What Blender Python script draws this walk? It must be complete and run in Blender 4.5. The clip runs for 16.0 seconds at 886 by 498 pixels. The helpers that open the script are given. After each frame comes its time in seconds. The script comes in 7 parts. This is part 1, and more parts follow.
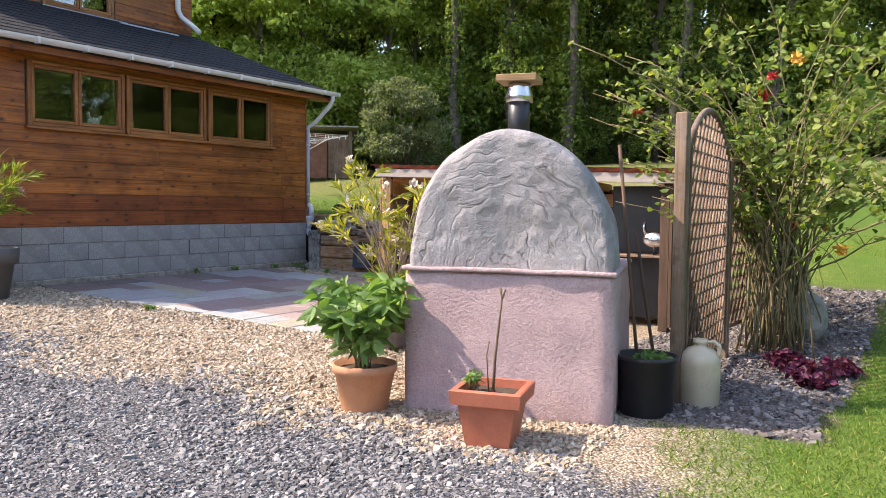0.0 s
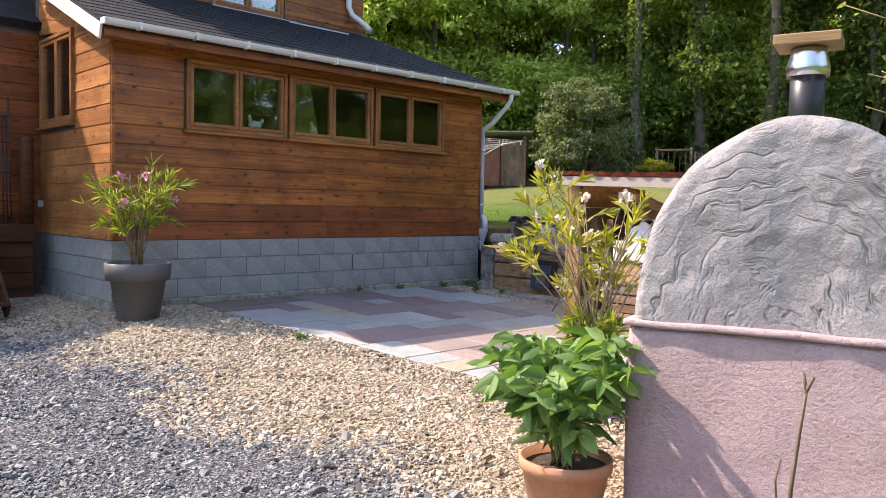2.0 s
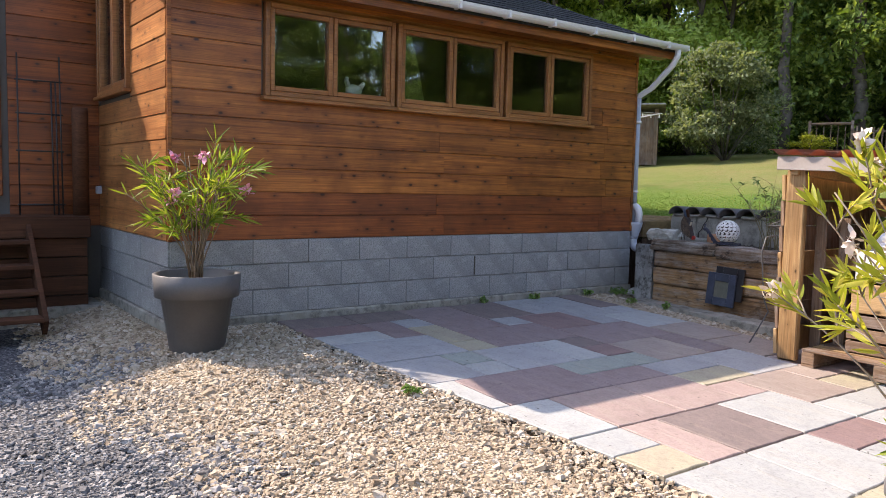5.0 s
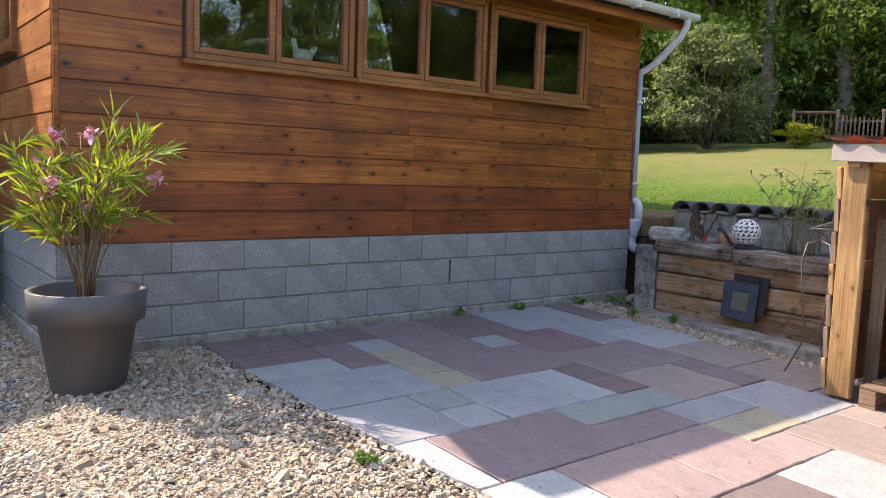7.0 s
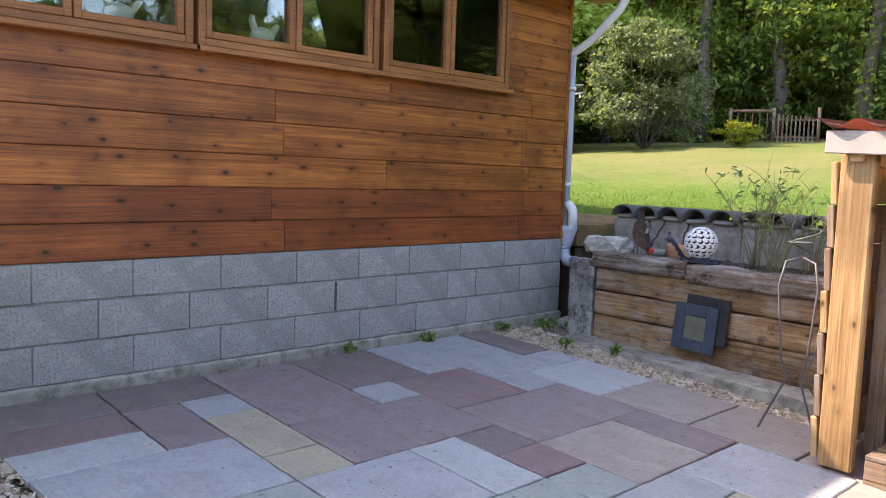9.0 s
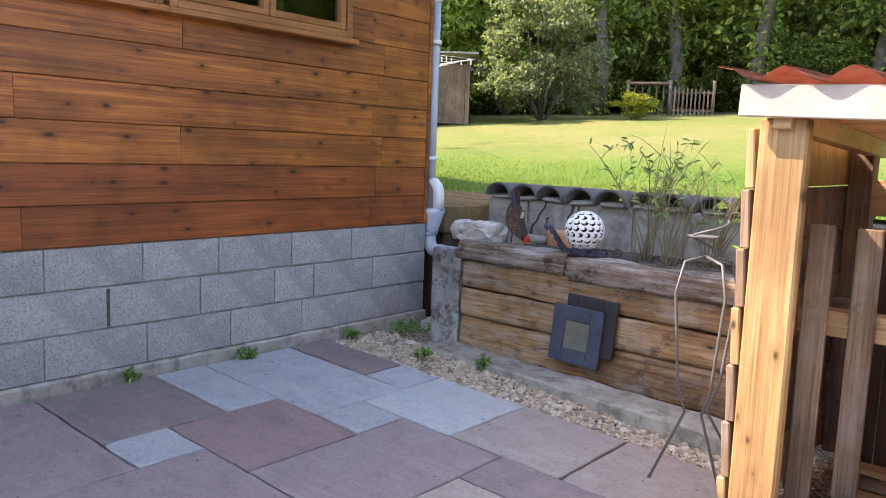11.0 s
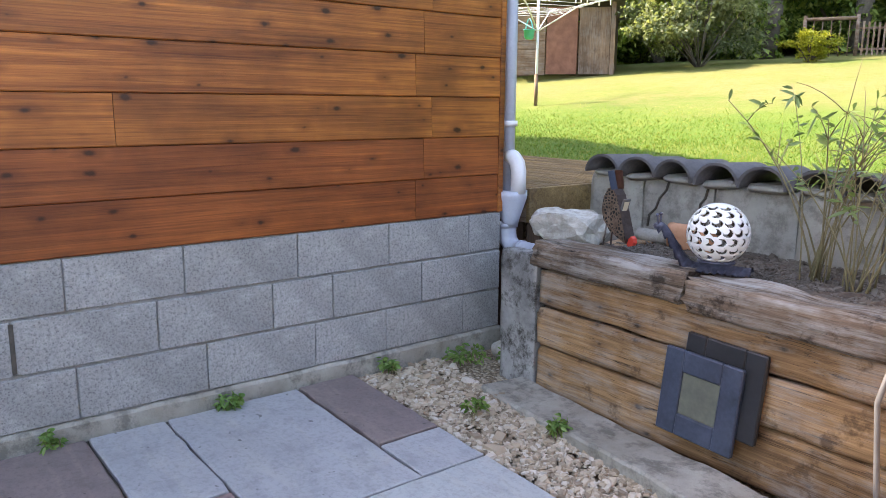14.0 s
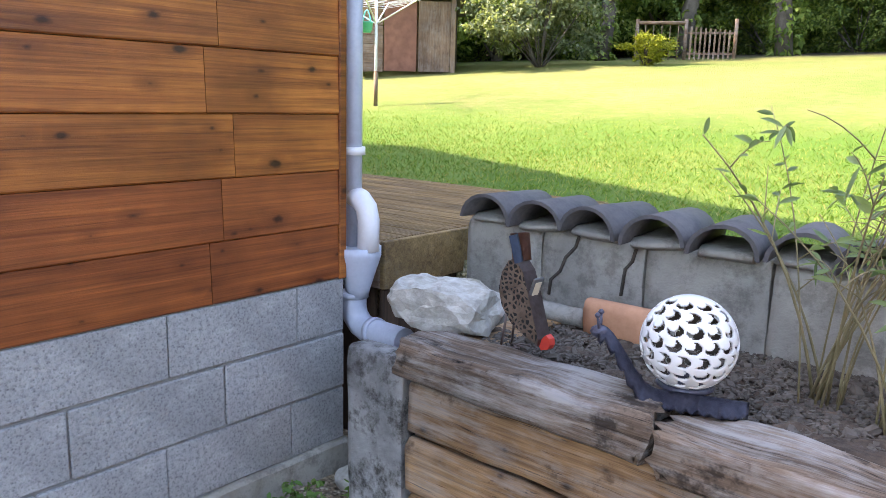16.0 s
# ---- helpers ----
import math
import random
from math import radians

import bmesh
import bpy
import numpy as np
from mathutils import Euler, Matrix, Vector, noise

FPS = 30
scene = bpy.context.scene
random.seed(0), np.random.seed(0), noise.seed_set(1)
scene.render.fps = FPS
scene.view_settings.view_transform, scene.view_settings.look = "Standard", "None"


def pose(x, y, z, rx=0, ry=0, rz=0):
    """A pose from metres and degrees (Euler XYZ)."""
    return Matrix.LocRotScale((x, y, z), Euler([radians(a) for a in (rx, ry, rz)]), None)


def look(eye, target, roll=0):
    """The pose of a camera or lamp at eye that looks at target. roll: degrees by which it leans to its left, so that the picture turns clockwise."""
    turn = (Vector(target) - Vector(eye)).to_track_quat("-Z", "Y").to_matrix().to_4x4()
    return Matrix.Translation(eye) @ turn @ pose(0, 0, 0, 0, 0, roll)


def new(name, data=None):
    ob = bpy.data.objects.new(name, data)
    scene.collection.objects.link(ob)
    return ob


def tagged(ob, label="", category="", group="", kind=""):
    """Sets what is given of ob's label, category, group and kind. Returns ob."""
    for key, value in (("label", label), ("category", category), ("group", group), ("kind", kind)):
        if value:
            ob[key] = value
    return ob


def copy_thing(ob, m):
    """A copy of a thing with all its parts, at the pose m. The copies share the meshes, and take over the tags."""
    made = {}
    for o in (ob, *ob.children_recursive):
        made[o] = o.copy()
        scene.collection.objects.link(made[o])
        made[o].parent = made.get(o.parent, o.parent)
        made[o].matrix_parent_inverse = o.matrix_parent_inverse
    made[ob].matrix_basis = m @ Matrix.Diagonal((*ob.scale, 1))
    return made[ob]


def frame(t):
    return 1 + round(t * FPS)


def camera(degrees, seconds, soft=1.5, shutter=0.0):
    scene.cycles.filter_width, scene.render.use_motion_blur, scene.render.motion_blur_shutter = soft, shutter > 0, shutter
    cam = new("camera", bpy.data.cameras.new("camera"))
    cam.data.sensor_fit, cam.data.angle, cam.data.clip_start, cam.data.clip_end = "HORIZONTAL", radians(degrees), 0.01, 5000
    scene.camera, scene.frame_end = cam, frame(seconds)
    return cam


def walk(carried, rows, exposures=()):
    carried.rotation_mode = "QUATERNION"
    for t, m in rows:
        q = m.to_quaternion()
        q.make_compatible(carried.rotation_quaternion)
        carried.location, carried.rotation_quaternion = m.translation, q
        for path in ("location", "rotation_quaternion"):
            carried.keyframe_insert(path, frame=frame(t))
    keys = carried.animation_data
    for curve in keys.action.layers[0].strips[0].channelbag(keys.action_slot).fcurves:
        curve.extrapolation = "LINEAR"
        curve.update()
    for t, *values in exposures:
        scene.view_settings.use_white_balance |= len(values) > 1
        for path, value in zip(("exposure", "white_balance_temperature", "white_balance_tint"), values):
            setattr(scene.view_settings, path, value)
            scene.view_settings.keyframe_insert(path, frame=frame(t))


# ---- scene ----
cam = camera(59.5, 16.0, soft=0.7)
PATH = [
    (0, (-0.289, 0.334, 1.619), (-1.401, 1.993, 1.506), 0.6),
    (0.5, (-0.583, 0.609, 1.651), (-1.799, 2.192, 1.539), -0.2),
    (1, (-0.811, 0.905, 1.661), (-2.134, 2.402, 1.578), -0.3),
    (1.5, (-1.068, 1.165, 1.68), (-2.481, 2.577, 1.598), 1.2),
    (2, (-1.391, 1.404, 1.694), (-2.833, 2.785, 1.592), 1.1),
    (2.5, (-1.673, 1.658, 1.686), (-3.189, 2.957, 1.577), 1.2),
    (3, (-1.981, 1.858, 1.74), (-3.571, 3.064, 1.615), 1.6),
    (3.5, (-2.374, 2.029, 1.764), (-3.973, 3.219, 1.606), 1.4),
    (4, (-2.691, 2.232, 1.765), (-4.301, 3.407, 1.604), 1.2),
    (4.2, (-2.822, 2.336, 1.787), (-4.438, 3.504, 1.63), 1.4),
    (6.3, (-4.069, 3.049, 1.814), (-5.657, 4.249, 1.617), 1.8),
    (6.5, (-4.175, 3.144, 1.806), (-5.757, 4.352, 1.607), 2.0),
    (7, (-4.399, 3.423, 1.838), (-5.961, 4.656, 1.638), 2.0),
    (7.5, (-4.626, 3.721, 1.847), (-6.167, 4.982, 1.656), 1.8),
    (8, (-4.845, 3.978, 1.817), (-6.372, 5.255, 1.62), 2.0),
    (8.5, (-5.107, 4.275, 1.83), (-6.608, 5.58, 1.628), 1.6),
    (9, (-5.27, 4.597, 1.83), (-6.733, 5.947, 1.638), 1.9),
    (9.5, (-5.436, 4.912, 1.845), (-6.831, 6.331, 1.647), 1.9),
    (10, (-5.682, 5.179, 1.838), (-6.967, 6.697, 1.627), 2.6),
    (10.2, (-5.714, 5.283, 1.836), (-6.994, 6.804, 1.609), 2.4),
    (12.3, (-5.871, 6.491, 1.886), (-7.235, 7.924, 1.594), 1.8),
    (12.5, (-5.872, 6.575, 1.929), (-7.299, 7.94, 1.612), 1.8),
    (13, (-5.99, 6.757, 1.881), (-7.514, 8.0, 1.52), 2.3),
    (13.5, (-6.251, 6.926, 1.894), (-7.789, 8.149, 1.524), 0.9),
    (14, (-6.479, 7.168, 1.892), (-8.024, 8.381, 1.517), 0.5),
    (14.5, (-6.719, 7.404, 1.923), (-8.26, 8.617, 1.533), 0.9),
    (15, (-7.026, 7.639, 1.954), (-8.43, 9.003, 1.546), 0.7),
    (15.5, (-7.26, 7.852, 1.978), (-8.581, 9.295, 1.563), 0.8),
    (16, (-7.476, 8.051, 1.979), (-8.732, 9.56, 1.597), 1.5),
]
walk(cam, [(t, look(eye, target, roll)) for t, eye, target, roll in PATH], [(0.0, 1.75, 7300.0, 19.0), (4.0, 1.75, 7300.0, 19.0), (7.0, 1.87, 7400.0, 19.0), (10.0, 2.57, 7500.0, 19.0), (12.5, 2.69, 7800.0, 19.0), (14.0, 2.92, 7900.0, 19.0), (16.0, 3.04, 7500.0, 19.0)])

# ---- light ----
SUN = Vector((-2.6, -1.55, 3.05)).normalized()
world = bpy.data.worlds.new("sky")
scene.world = world
world.use_nodes = True
wn, wl = world.node_tree.nodes, world.node_tree.links
sky = wn.new("ShaderNodeTexSky")
sky.sky_type = "NISHITA"
sky.sun_disc = False
sky.sun_elevation = math.asin(SUN.z)
sky.sun_rotation = math.atan2(SUN.x, SUN.y) % (2 * math.pi)
wn["Background"].inputs["Strength"].default_value = 0.15
wl.new(sky.outputs[0], wn["Background"].inputs["Color"])
lamp = bpy.data.lights.new("sun", "SUN")
lamp.energy, lamp.angle, lamp.color = 2.5, radians(0.53), (1.0, 0.94, 0.85)
new("sun", lamp).matrix_world = look(SUN * 60, (0, 0, 0))


# ---- node materials ----
class N:
    """A short hand for building a node material."""

    def __init__(self, name):
        self.m = bpy.data.materials.new(name)
        self.m.use_nodes = True
        self.t = self.m.node_tree
        self.b = self.t.nodes["Principled BSDF"]
        self.co = self.t.nodes.new("ShaderNodeTexCoord").outputs["Object"]

    def node(self, kind, **ins):
        n = self.t.nodes.new(kind)
        for k, v in ins.items():
            self.put(n.inputs[k.replace("_", " ")], v)
        return n

    def put(self, sock, v):
        if isinstance(v, bpy.types.NodeSocket):
            self.t.links.new(v, sock)
        else:
            sock.default_value = v

    def scaled(self, sx, sy, sz, src=None, rot=(0, 0, 0)):
        n = self.node("ShaderNodeMapping", Vector=src or self.co)
        n.inputs["Scale"].default_value = (sx, sy, sz)
        n.inputs["Rotation"].default_value = rot
        return n.outputs[0]

    def noise(self, scale, detail=4, rough=0.6, src=None, dist=0.0):
        n = self.node("ShaderNodeTexNoise", Vector=src or self.co, Scale=scale, Detail=detail, Roughness=rough, Distortion=dist)
        return n.outputs["Fac"]

    def voro(self, scale, src=None, feature="F1", out="Distance"):
        n = self.node("ShaderNodeTexVoronoi", Vector=src or self.co, Scale=scale)
        n.feature = feature
        return n.outputs[out]

    def ramp(self, fac, stops):
        n = self.node("ShaderNodeValToRGB", Fac=fac)
        e = n.color_ramp.elements
        while len(e) < len(stops):
            e.new(0.5)
        for el, (p, c) in zip(e, stops):
            el.position = p
            el.color = (*c, 1) if isinstance(c, tuple) else (c, c, c, 1)
        return n.outputs[0]

    def mix(self, fac, a, b, mode="MIX"):
        n = self.t.nodes.new("ShaderNodeMix")
        n.data_type, n.blend_type = "RGBA", mode
        self.put(n.inputs[0], fac)
        for sock, v in ((n.inputs[6], a), (n.inputs[7], b)):
            self.put(sock, (*v, 1) if isinstance(v, tuple) else v)
        return n.outputs[2]

    def math(self, op, a, b=0.0, clamp=False):
        n = self.t.nodes.new("ShaderNodeMath")
        n.operation, n.use_clamp = op, clamp
        self.put(n.inputs[0], a)
        self.put(n.inputs[1], b)
        return n.outputs[0]

    def random(self):
        return self.t.nodes.new("ShaderNodeObjectInfo").outputs["Random"]

    def island(self):
        return self.t.nodes.new("ShaderNodeNewGeometry").outputs["Random Per Island"]

    def done(self, color, rough=0.7, bump=None, strength=0.3, distance=0.01, metal=0.0, spec=0.5):
        self.put(self.b.inputs["Base Color"], (*color, 1) if isinstance(color, tuple) else color)
        self.put(self.b.inputs["Roughness"], rough)
        self.b.inputs["Metallic"].default_value = metal
        self.b.inputs["Specular IOR Level"].default_value = spec
        if bump is not None:
            n = self.node("ShaderNodeBump", Height=bump, Strength=strength, Distance=distance)
            self.t.links.new(n.outputs[0], self.b.inputs["Normal"])
        return self.m


def plain(name, c1, c2, scale=6.0, rough=0.6, strength=0.2, fine=60.0, metal=0.0, spec=0.5, vary=0.0):
    """A surface with large stains and fine grain between two colours."""
    n = N(name)
    big, small = n.noise(scale, 5), n.noise(fine, 3)
    f = n.math("ADD", n.math("MULTIPLY", big, 0.7), n.math("MULTIPLY", small, 0.3))
    col = n.mix(n.ramp(f, [(0.32, 0.0), (0.68, 1.0)]), c1, c2)
    if vary:
        col = n.mix(vary, col, n.ramp(n.random(), [(0.0, 0.25), (1.0, 1.0)]), "MULTIPLY")
    return n.done(col, rough, small, strength, 0.006, metal, spec)


def wood(name, dark, light, axis="y", knots=True, rough=0.55, vary=0.35, weather=0.0, spec=0.4, cracks=0.0):
    """Boards with stretched grain along an axis, knots and board to board variation."""
    n = N(name)
    r = n.random()
    along, across = 1.1, 26.0
    sc = {"x": (along, across, across), "y": (across, along, across), "z": (across, across, along)}[axis]
    shift = n.node("ShaderNodeVectorMath")
    n.put(shift.inputs[0], n.co)
    comb = n.node("ShaderNodeCombineXYZ", X=n.math("MULTIPLY", r, 37.0), Y=n.math("MULTIPLY", r, 71.0), Z=n.math("MULTIPLY", r, 13.0))
    n.put(shift.inputs[1], comb.outputs[0])
    src = shift.outputs[0]
    grain = n.noise(1.0, 7, 0.7, n.scaled(*[v * (1.0 if v < 2 else 1.7) for v in sc], src=src), 0.6)
    bands = n.noise(0.5, 3, 0.5, n.scaled(*[v * 0.5 for v in sc], src=src))
    f = n.math("ADD", n.math("MULTIPLY", grain, 0.65), n.math("MULTIPLY", bands, 0.45))
    col = n.mix(n.ramp(f, [(0.40, 0.0), (0.68, 1.0)]), dark, light)
    col = n.mix(n.math("MULTIPLY", n.ramp(n.noise(1.7, 4, 0.6, src), [(0.4, 0.0), (0.65, 1.0)]), 0.55), col, tuple(c * 0.55 for c in dark))
    col = n.mix(vary, col, n.ramp(r, [(0.0, (0.42, 0.40, 0.38)), (0.5, (0.8, 0.8, 0.8)), (1.0, (1.0, 1.0, 1.0))]), "MULTIPLY")
    hair = n.noise(1.0, 4, 0.7, n.scaled(*[v * (2.0 if v < 2 else 5.0) for v in sc], src=src), 0.4)
    col = n.mix(1.0, col, n.ramp(hair, [(0.32, (0.62, 0.60, 0.58)), (0.5, (0.93, 0.93, 0.93)), (0.66, (1.12, 1.12, 1.12))]), "MULTIPLY")
    if knots:
        sp = n.node("ShaderNodeSeparateXYZ", Vector=src)
        along_s, side_s = {"x": (sp.outputs[0], sp.outputs[2]), "y": (sp.outputs[1], sp.outputs[2]), "z": (sp.outputs[2], sp.outputs[0])}[axis]
        uv = n.node("ShaderNodeCombineXYZ", X=n.math("MULTIPLY", along_s, 3.4), Y=n.math("MULTIPLY", side_s, 6.5))
        vor = n.node("ShaderNodeTexVoronoi", Vector=uv.outputs[0], Scale=1.0)
        vor.voronoi_dimensions = "2D"
        k = n.math("ADD", vor.outputs["Distance"], n.math("MULTIPLY", n.math("SUBTRACT", n.noise(22, 3, 0.6, src), 0.5), 0.10))
        pick = n.node("ShaderNodeSeparateColor", Color=vor.outputs["Color"]).outputs
        k = n.math("ADD", k, n.math("MULTIPLY", pick[0], 0.085))
        col = n.mix(n.ramp(k, [(0.06, 0.55), (0.26, 0.0)]), col, tuple(c * 0.55 for c in dark))
        col = n.mix(n.ramp(k, [(0.05, 0.92), (0.105, 0.0)]), col, tuple(c * 0.16 for c in dark))
    if cracks:
        cr = n.noise(1.0, 5, 0.7, n.scaled(*[v * 0.9 for v in sc], src=src), 1.2)
        col = n.mix(n.math("MULTIPLY", n.ramp(cr, [(0.33, 1.0), (0.41, 0.0)]), cracks), col, tuple(c * 0.15 for c in dark))
        cr2 = n.noise(1.0, 5, 0.75, n.scaled(*[v * (2.2 if v < 2 else 2.6) for v in sc], src=src), 1.6)
        col = n.mix(n.math("MULTIPLY", n.ramp(cr2, [(0.34, 1.0), (0.40, 0.0)]), cracks * 0.8), col, tuple(c * 0.2 for c in dark))
        grain = n.math("ADD", grain, n.math("MULTIPLY", n.ramp(cr2, [(0.34, 0.0), (0.42, 1.0)]), 0.8))
        grain = n.math("ADD", grain, n.math("MULTIPLY", n.ramp(cr, [(0.33, 0.0), (0.41, 1.0)]), 1.2))
    if weather:
        worn = n.math("MULTIPLY", n.noise(2.2, 5, 0.7, src), n.noise(3.0, 6, 0.75, n.scaled(*[v * 0.4 + 0.6 for v in sc], src=src)))
        col = n.mix(n.math("MULTIPLY", n.ramp(worn, [(0.22, 0.0), (0.36, 1.0)]), weather), col, (0.42, 0.40, 0.37))
        col = n.mix(n.math("MULTIPLY", n.ramp(n.noise(5.5, 5, 0.7, src), [(0.58, 0.0), (0.66, 0.8)]), min(1.0, weather * 2)), col, tuple(c * 0.35 for c in dark))
    return n.done(col, rough, grain, 0.35, 0.004, 0.0, spec)


M = {}
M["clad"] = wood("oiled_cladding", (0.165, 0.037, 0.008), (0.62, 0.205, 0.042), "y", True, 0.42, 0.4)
# paler copy of clad; carries the south wall's sunlit brightness in its colour
M["clad_x"] = wood("pale_sunlit_cladding", (0.34, 0.105, 0.03), (0.72, 0.32, 0.11), "x", True, 0.42, 0.4)
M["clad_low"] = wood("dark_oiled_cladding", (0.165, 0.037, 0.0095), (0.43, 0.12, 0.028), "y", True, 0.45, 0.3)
M["frame"] = wood("window_timber", (0.30, 0.105, 0.03), (0.46, 0.19, 0.065), "y", False, 0.4, 0.1)
M["dark_wood"] = wood("brown_stained_wood", (0.075, 0.032, 0.017), (0.15, 0.062, 0.032), "y", False, 0.8, 0.3, 0.0, 0.2)
M["pine"] = wood("new_pine", (0.29, 0.15, 0.055), (0.60, 0.38, 0.18), "z", True, 0.5, 0.1)
M["pine_x"] = wood("new_pine_across", (0.40, 0.235, 0.10), (0.60, 0.39, 0.19), "x", True, 0.5, 0.2)
M["old_z"] = wood("weathered_plank_upright", (0.13, 0.075, 0.045), (0.34, 0.22, 0.14), "z", False, 0.8, 0.4, 0.25)
M["old_x"] = wood("weathered_plank", (0.15, 0.085, 0.05), (0.36, 0.23, 0.14), "x", False, 0.8, 0.4, 0.3)
M["old_y"] = wood("weathered_deck", (0.17, 0.10, 0.04), (0.42, 0.27, 0.11), "x", False, 0.8, 0.35, 0.1)
M["sleeper"] = wood("old_sleeper", (0.15, 0.08, 0.037), (0.53, 0.305, 0.14), "x", True, 0.85, 0.25, 0.4, 0.3, 1.0)
M["sleeper_top"] = wood("grey_weathered_sleeper", (0.065, 0.045, 0.032), (0.275, 0.19, 0.128), "x", False, 0.9, 0.2, 0.6, 0.2, 1.0)
M["shelterdark"] = wood("dark_old_boards", (0.07, 0.042, 0.027), (0.17, 0.10, 0.062), "z", False, 0.8, 0.35)
M["white_paint"] = plain("chipped_white_paint", (0.55, 0.5, 0.44), (0.8, 0.78, 0.74), 9, 0.6)
M["fascia"] = plain("pale_painted_fascia", (0.30, 0.26, 0.23), (0.41, 0.36, 0.32), 3, 0.5)
M["plastic_white"] = plain("white_gutter_plastic", (0.66, 0.64, 0.64), (0.78, 0.76, 0.76), 3, 0.35, 0.05)
M["plastic_grey"] = plain("grey_pipe_plastic", (0.34, 0.36, 0.42), (0.48, 0.50, 0.56), 3, 0.35, 0.05)
M["planter"] = plain("grey_planter_plastic", (0.085, 0.082, 0.08), (0.125, 0.12, 0.117), 4, 0.5, 0.1)
M["black_plastic"] = plain("black_pot_plastic", (0.012, 0.012, 0.014), (0.025, 0.025, 0.028), 6, 0.4, 0.1)
M["terracotta"] = plain("terracotta", (0.42, 0.19, 0.10), (0.58, 0.30, 0.17), 5, 0.8, 0.2)
M["terracotta_red"] = plain("red_terracotta", (0.36, 0.10, 0.055), (0.48, 0.155, 0.085), 6, 0.6, 0.2)
M["stoneware"] = plain("cream_stoneware", (0.52, 0.42, 0.27), (0.66, 0.58, 0.43), 5, 0.3, 0.1)
M["stone"] = plain("pale_rough_stone", (0.27, 0.245, 0.205), (0.56, 0.53, 0.465), 14, 0.9, 0.8, 45)
M["soil"] = plain("dark_soil", (0.03, 0.02, 0.014), (0.10, 0.068, 0.045), 22, 0.95, 0.9, 70)
M["metal_dark"] = plain("black_flue_paint", (0.016, 0.016, 0.018), (0.03, 0.03, 0.033), 5, 0.4, 0.05)
M["steel"] = plain("bright_steel", (0.62, 0.63, 0.65), (0.75, 0.76, 0.78), 5, 0.25, 0.05, metal=1.0)
M["rust"] = plain("rusted_sheet_metal", (0.07, 0.045, 0.038), (0.17, 0.125, 0.11), 12, 0.6, 0.3, metal=0.4)
M["snail_metal"] = plain("embossed_blue_grey_metal", (0.035, 0.035, 0.055), (0.10, 0.10, 0.135), 30, 0.45, 0.7, 40, metal=0.3)
M["dull_pane"] = plain("dull_green_pane", (0.085, 0.09, 0.07), (0.16, 0.16, 0.12), 9, 0.35, 0.1)
M["rust_red"] = plain("rusted_red_sheet", (0.13, 0.05, 0.03), (0.26, 0.12, 0.08), 20, 0.6, 0.3)
M["slate_blue"] = plain("blue_black_sheet", (0.018, 0.024, 0.038), (0.055, 0.07, 0.105), 7, 0.45, 0.2)
M["ceramic"] = plain("white_glazed_ceramic", (0.74, 0.72, 0.68), (0.82, 0.8, 0.77), 5, 0.25, 0.05)
M["red_paint"] = plain("red_paint", (0.5, 0.03, 0.02), (0.6, 0.06, 0.03), 5, 0.5)
M["glass_dark"] = plain("solar_cell", (0.02, 0.02, 0.03), (0.03, 0.03, 0.05), 5, 0.15)
M["bark"] = plain("tree_bark", (0.045, 0.035, 0.026), (0.15, 0.125, 0.10), 4, 0.9, 0.8, 25)
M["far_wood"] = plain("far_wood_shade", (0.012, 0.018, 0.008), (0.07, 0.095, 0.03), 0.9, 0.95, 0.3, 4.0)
M["twig"] = plain("brown_twig", (0.11, 0.07, 0.04), (0.24, 0.17, 0.11), 8, 0.8, 0.3)
M["pale_stem"] = plain("pale_grey_stem", (0.20, 0.155, 0.11), (0.38, 0.31, 0.24), 8, 0.8, 0.3)
M["cane"] = plain("green_brown_cane", (0.12, 0.10, 0.04), (0.26, 0.21, 0.11), 8, 0.8, 0.3)
# dark tone puts the dimness of the rooms into their colour
M["interior"] = plain("dim_interior_tone", (0.10, 0.09, 0.08), (0.14, 0.125, 0.11), 3, 0.8)
M["cloth"] = plain("white_lace_curtain", (0.62, 0.64, 0.68), (0.78, 0.79, 0.82), 20, 0.9)
M["shed_rust"] = plain("rusty_red_door", (0.15, 0.055, 0.03), (0.28, 0.12, 0.07), 5, 0.7)
M["turquoise"] = plain("turquoise_plastic", (0.05, 0.45, 0.42), (0.08, 0.55, 0.5), 5, 0.4)
M["flesh_pink"] = plain("pink_petals", (0.72, 0.25, 0.36), (0.85, 0.45, 0.52), 30, 0.6)
M["petal_white"] = plain("pale_petals", (0.78, 0.62, 0.52), (0.85, 0.78, 0.68), 30, 0.6)
M["petal_red"] = plain("red_petals", (0.45, 0.012, 0.015), (0.62, 0.03, 0.03), 30, 0.6)
M["petal_yellow"] = plain("orange_petals", (0.75, 0.36, 0.05), (0.8, 0.5, 0.1), 30, 0.6)


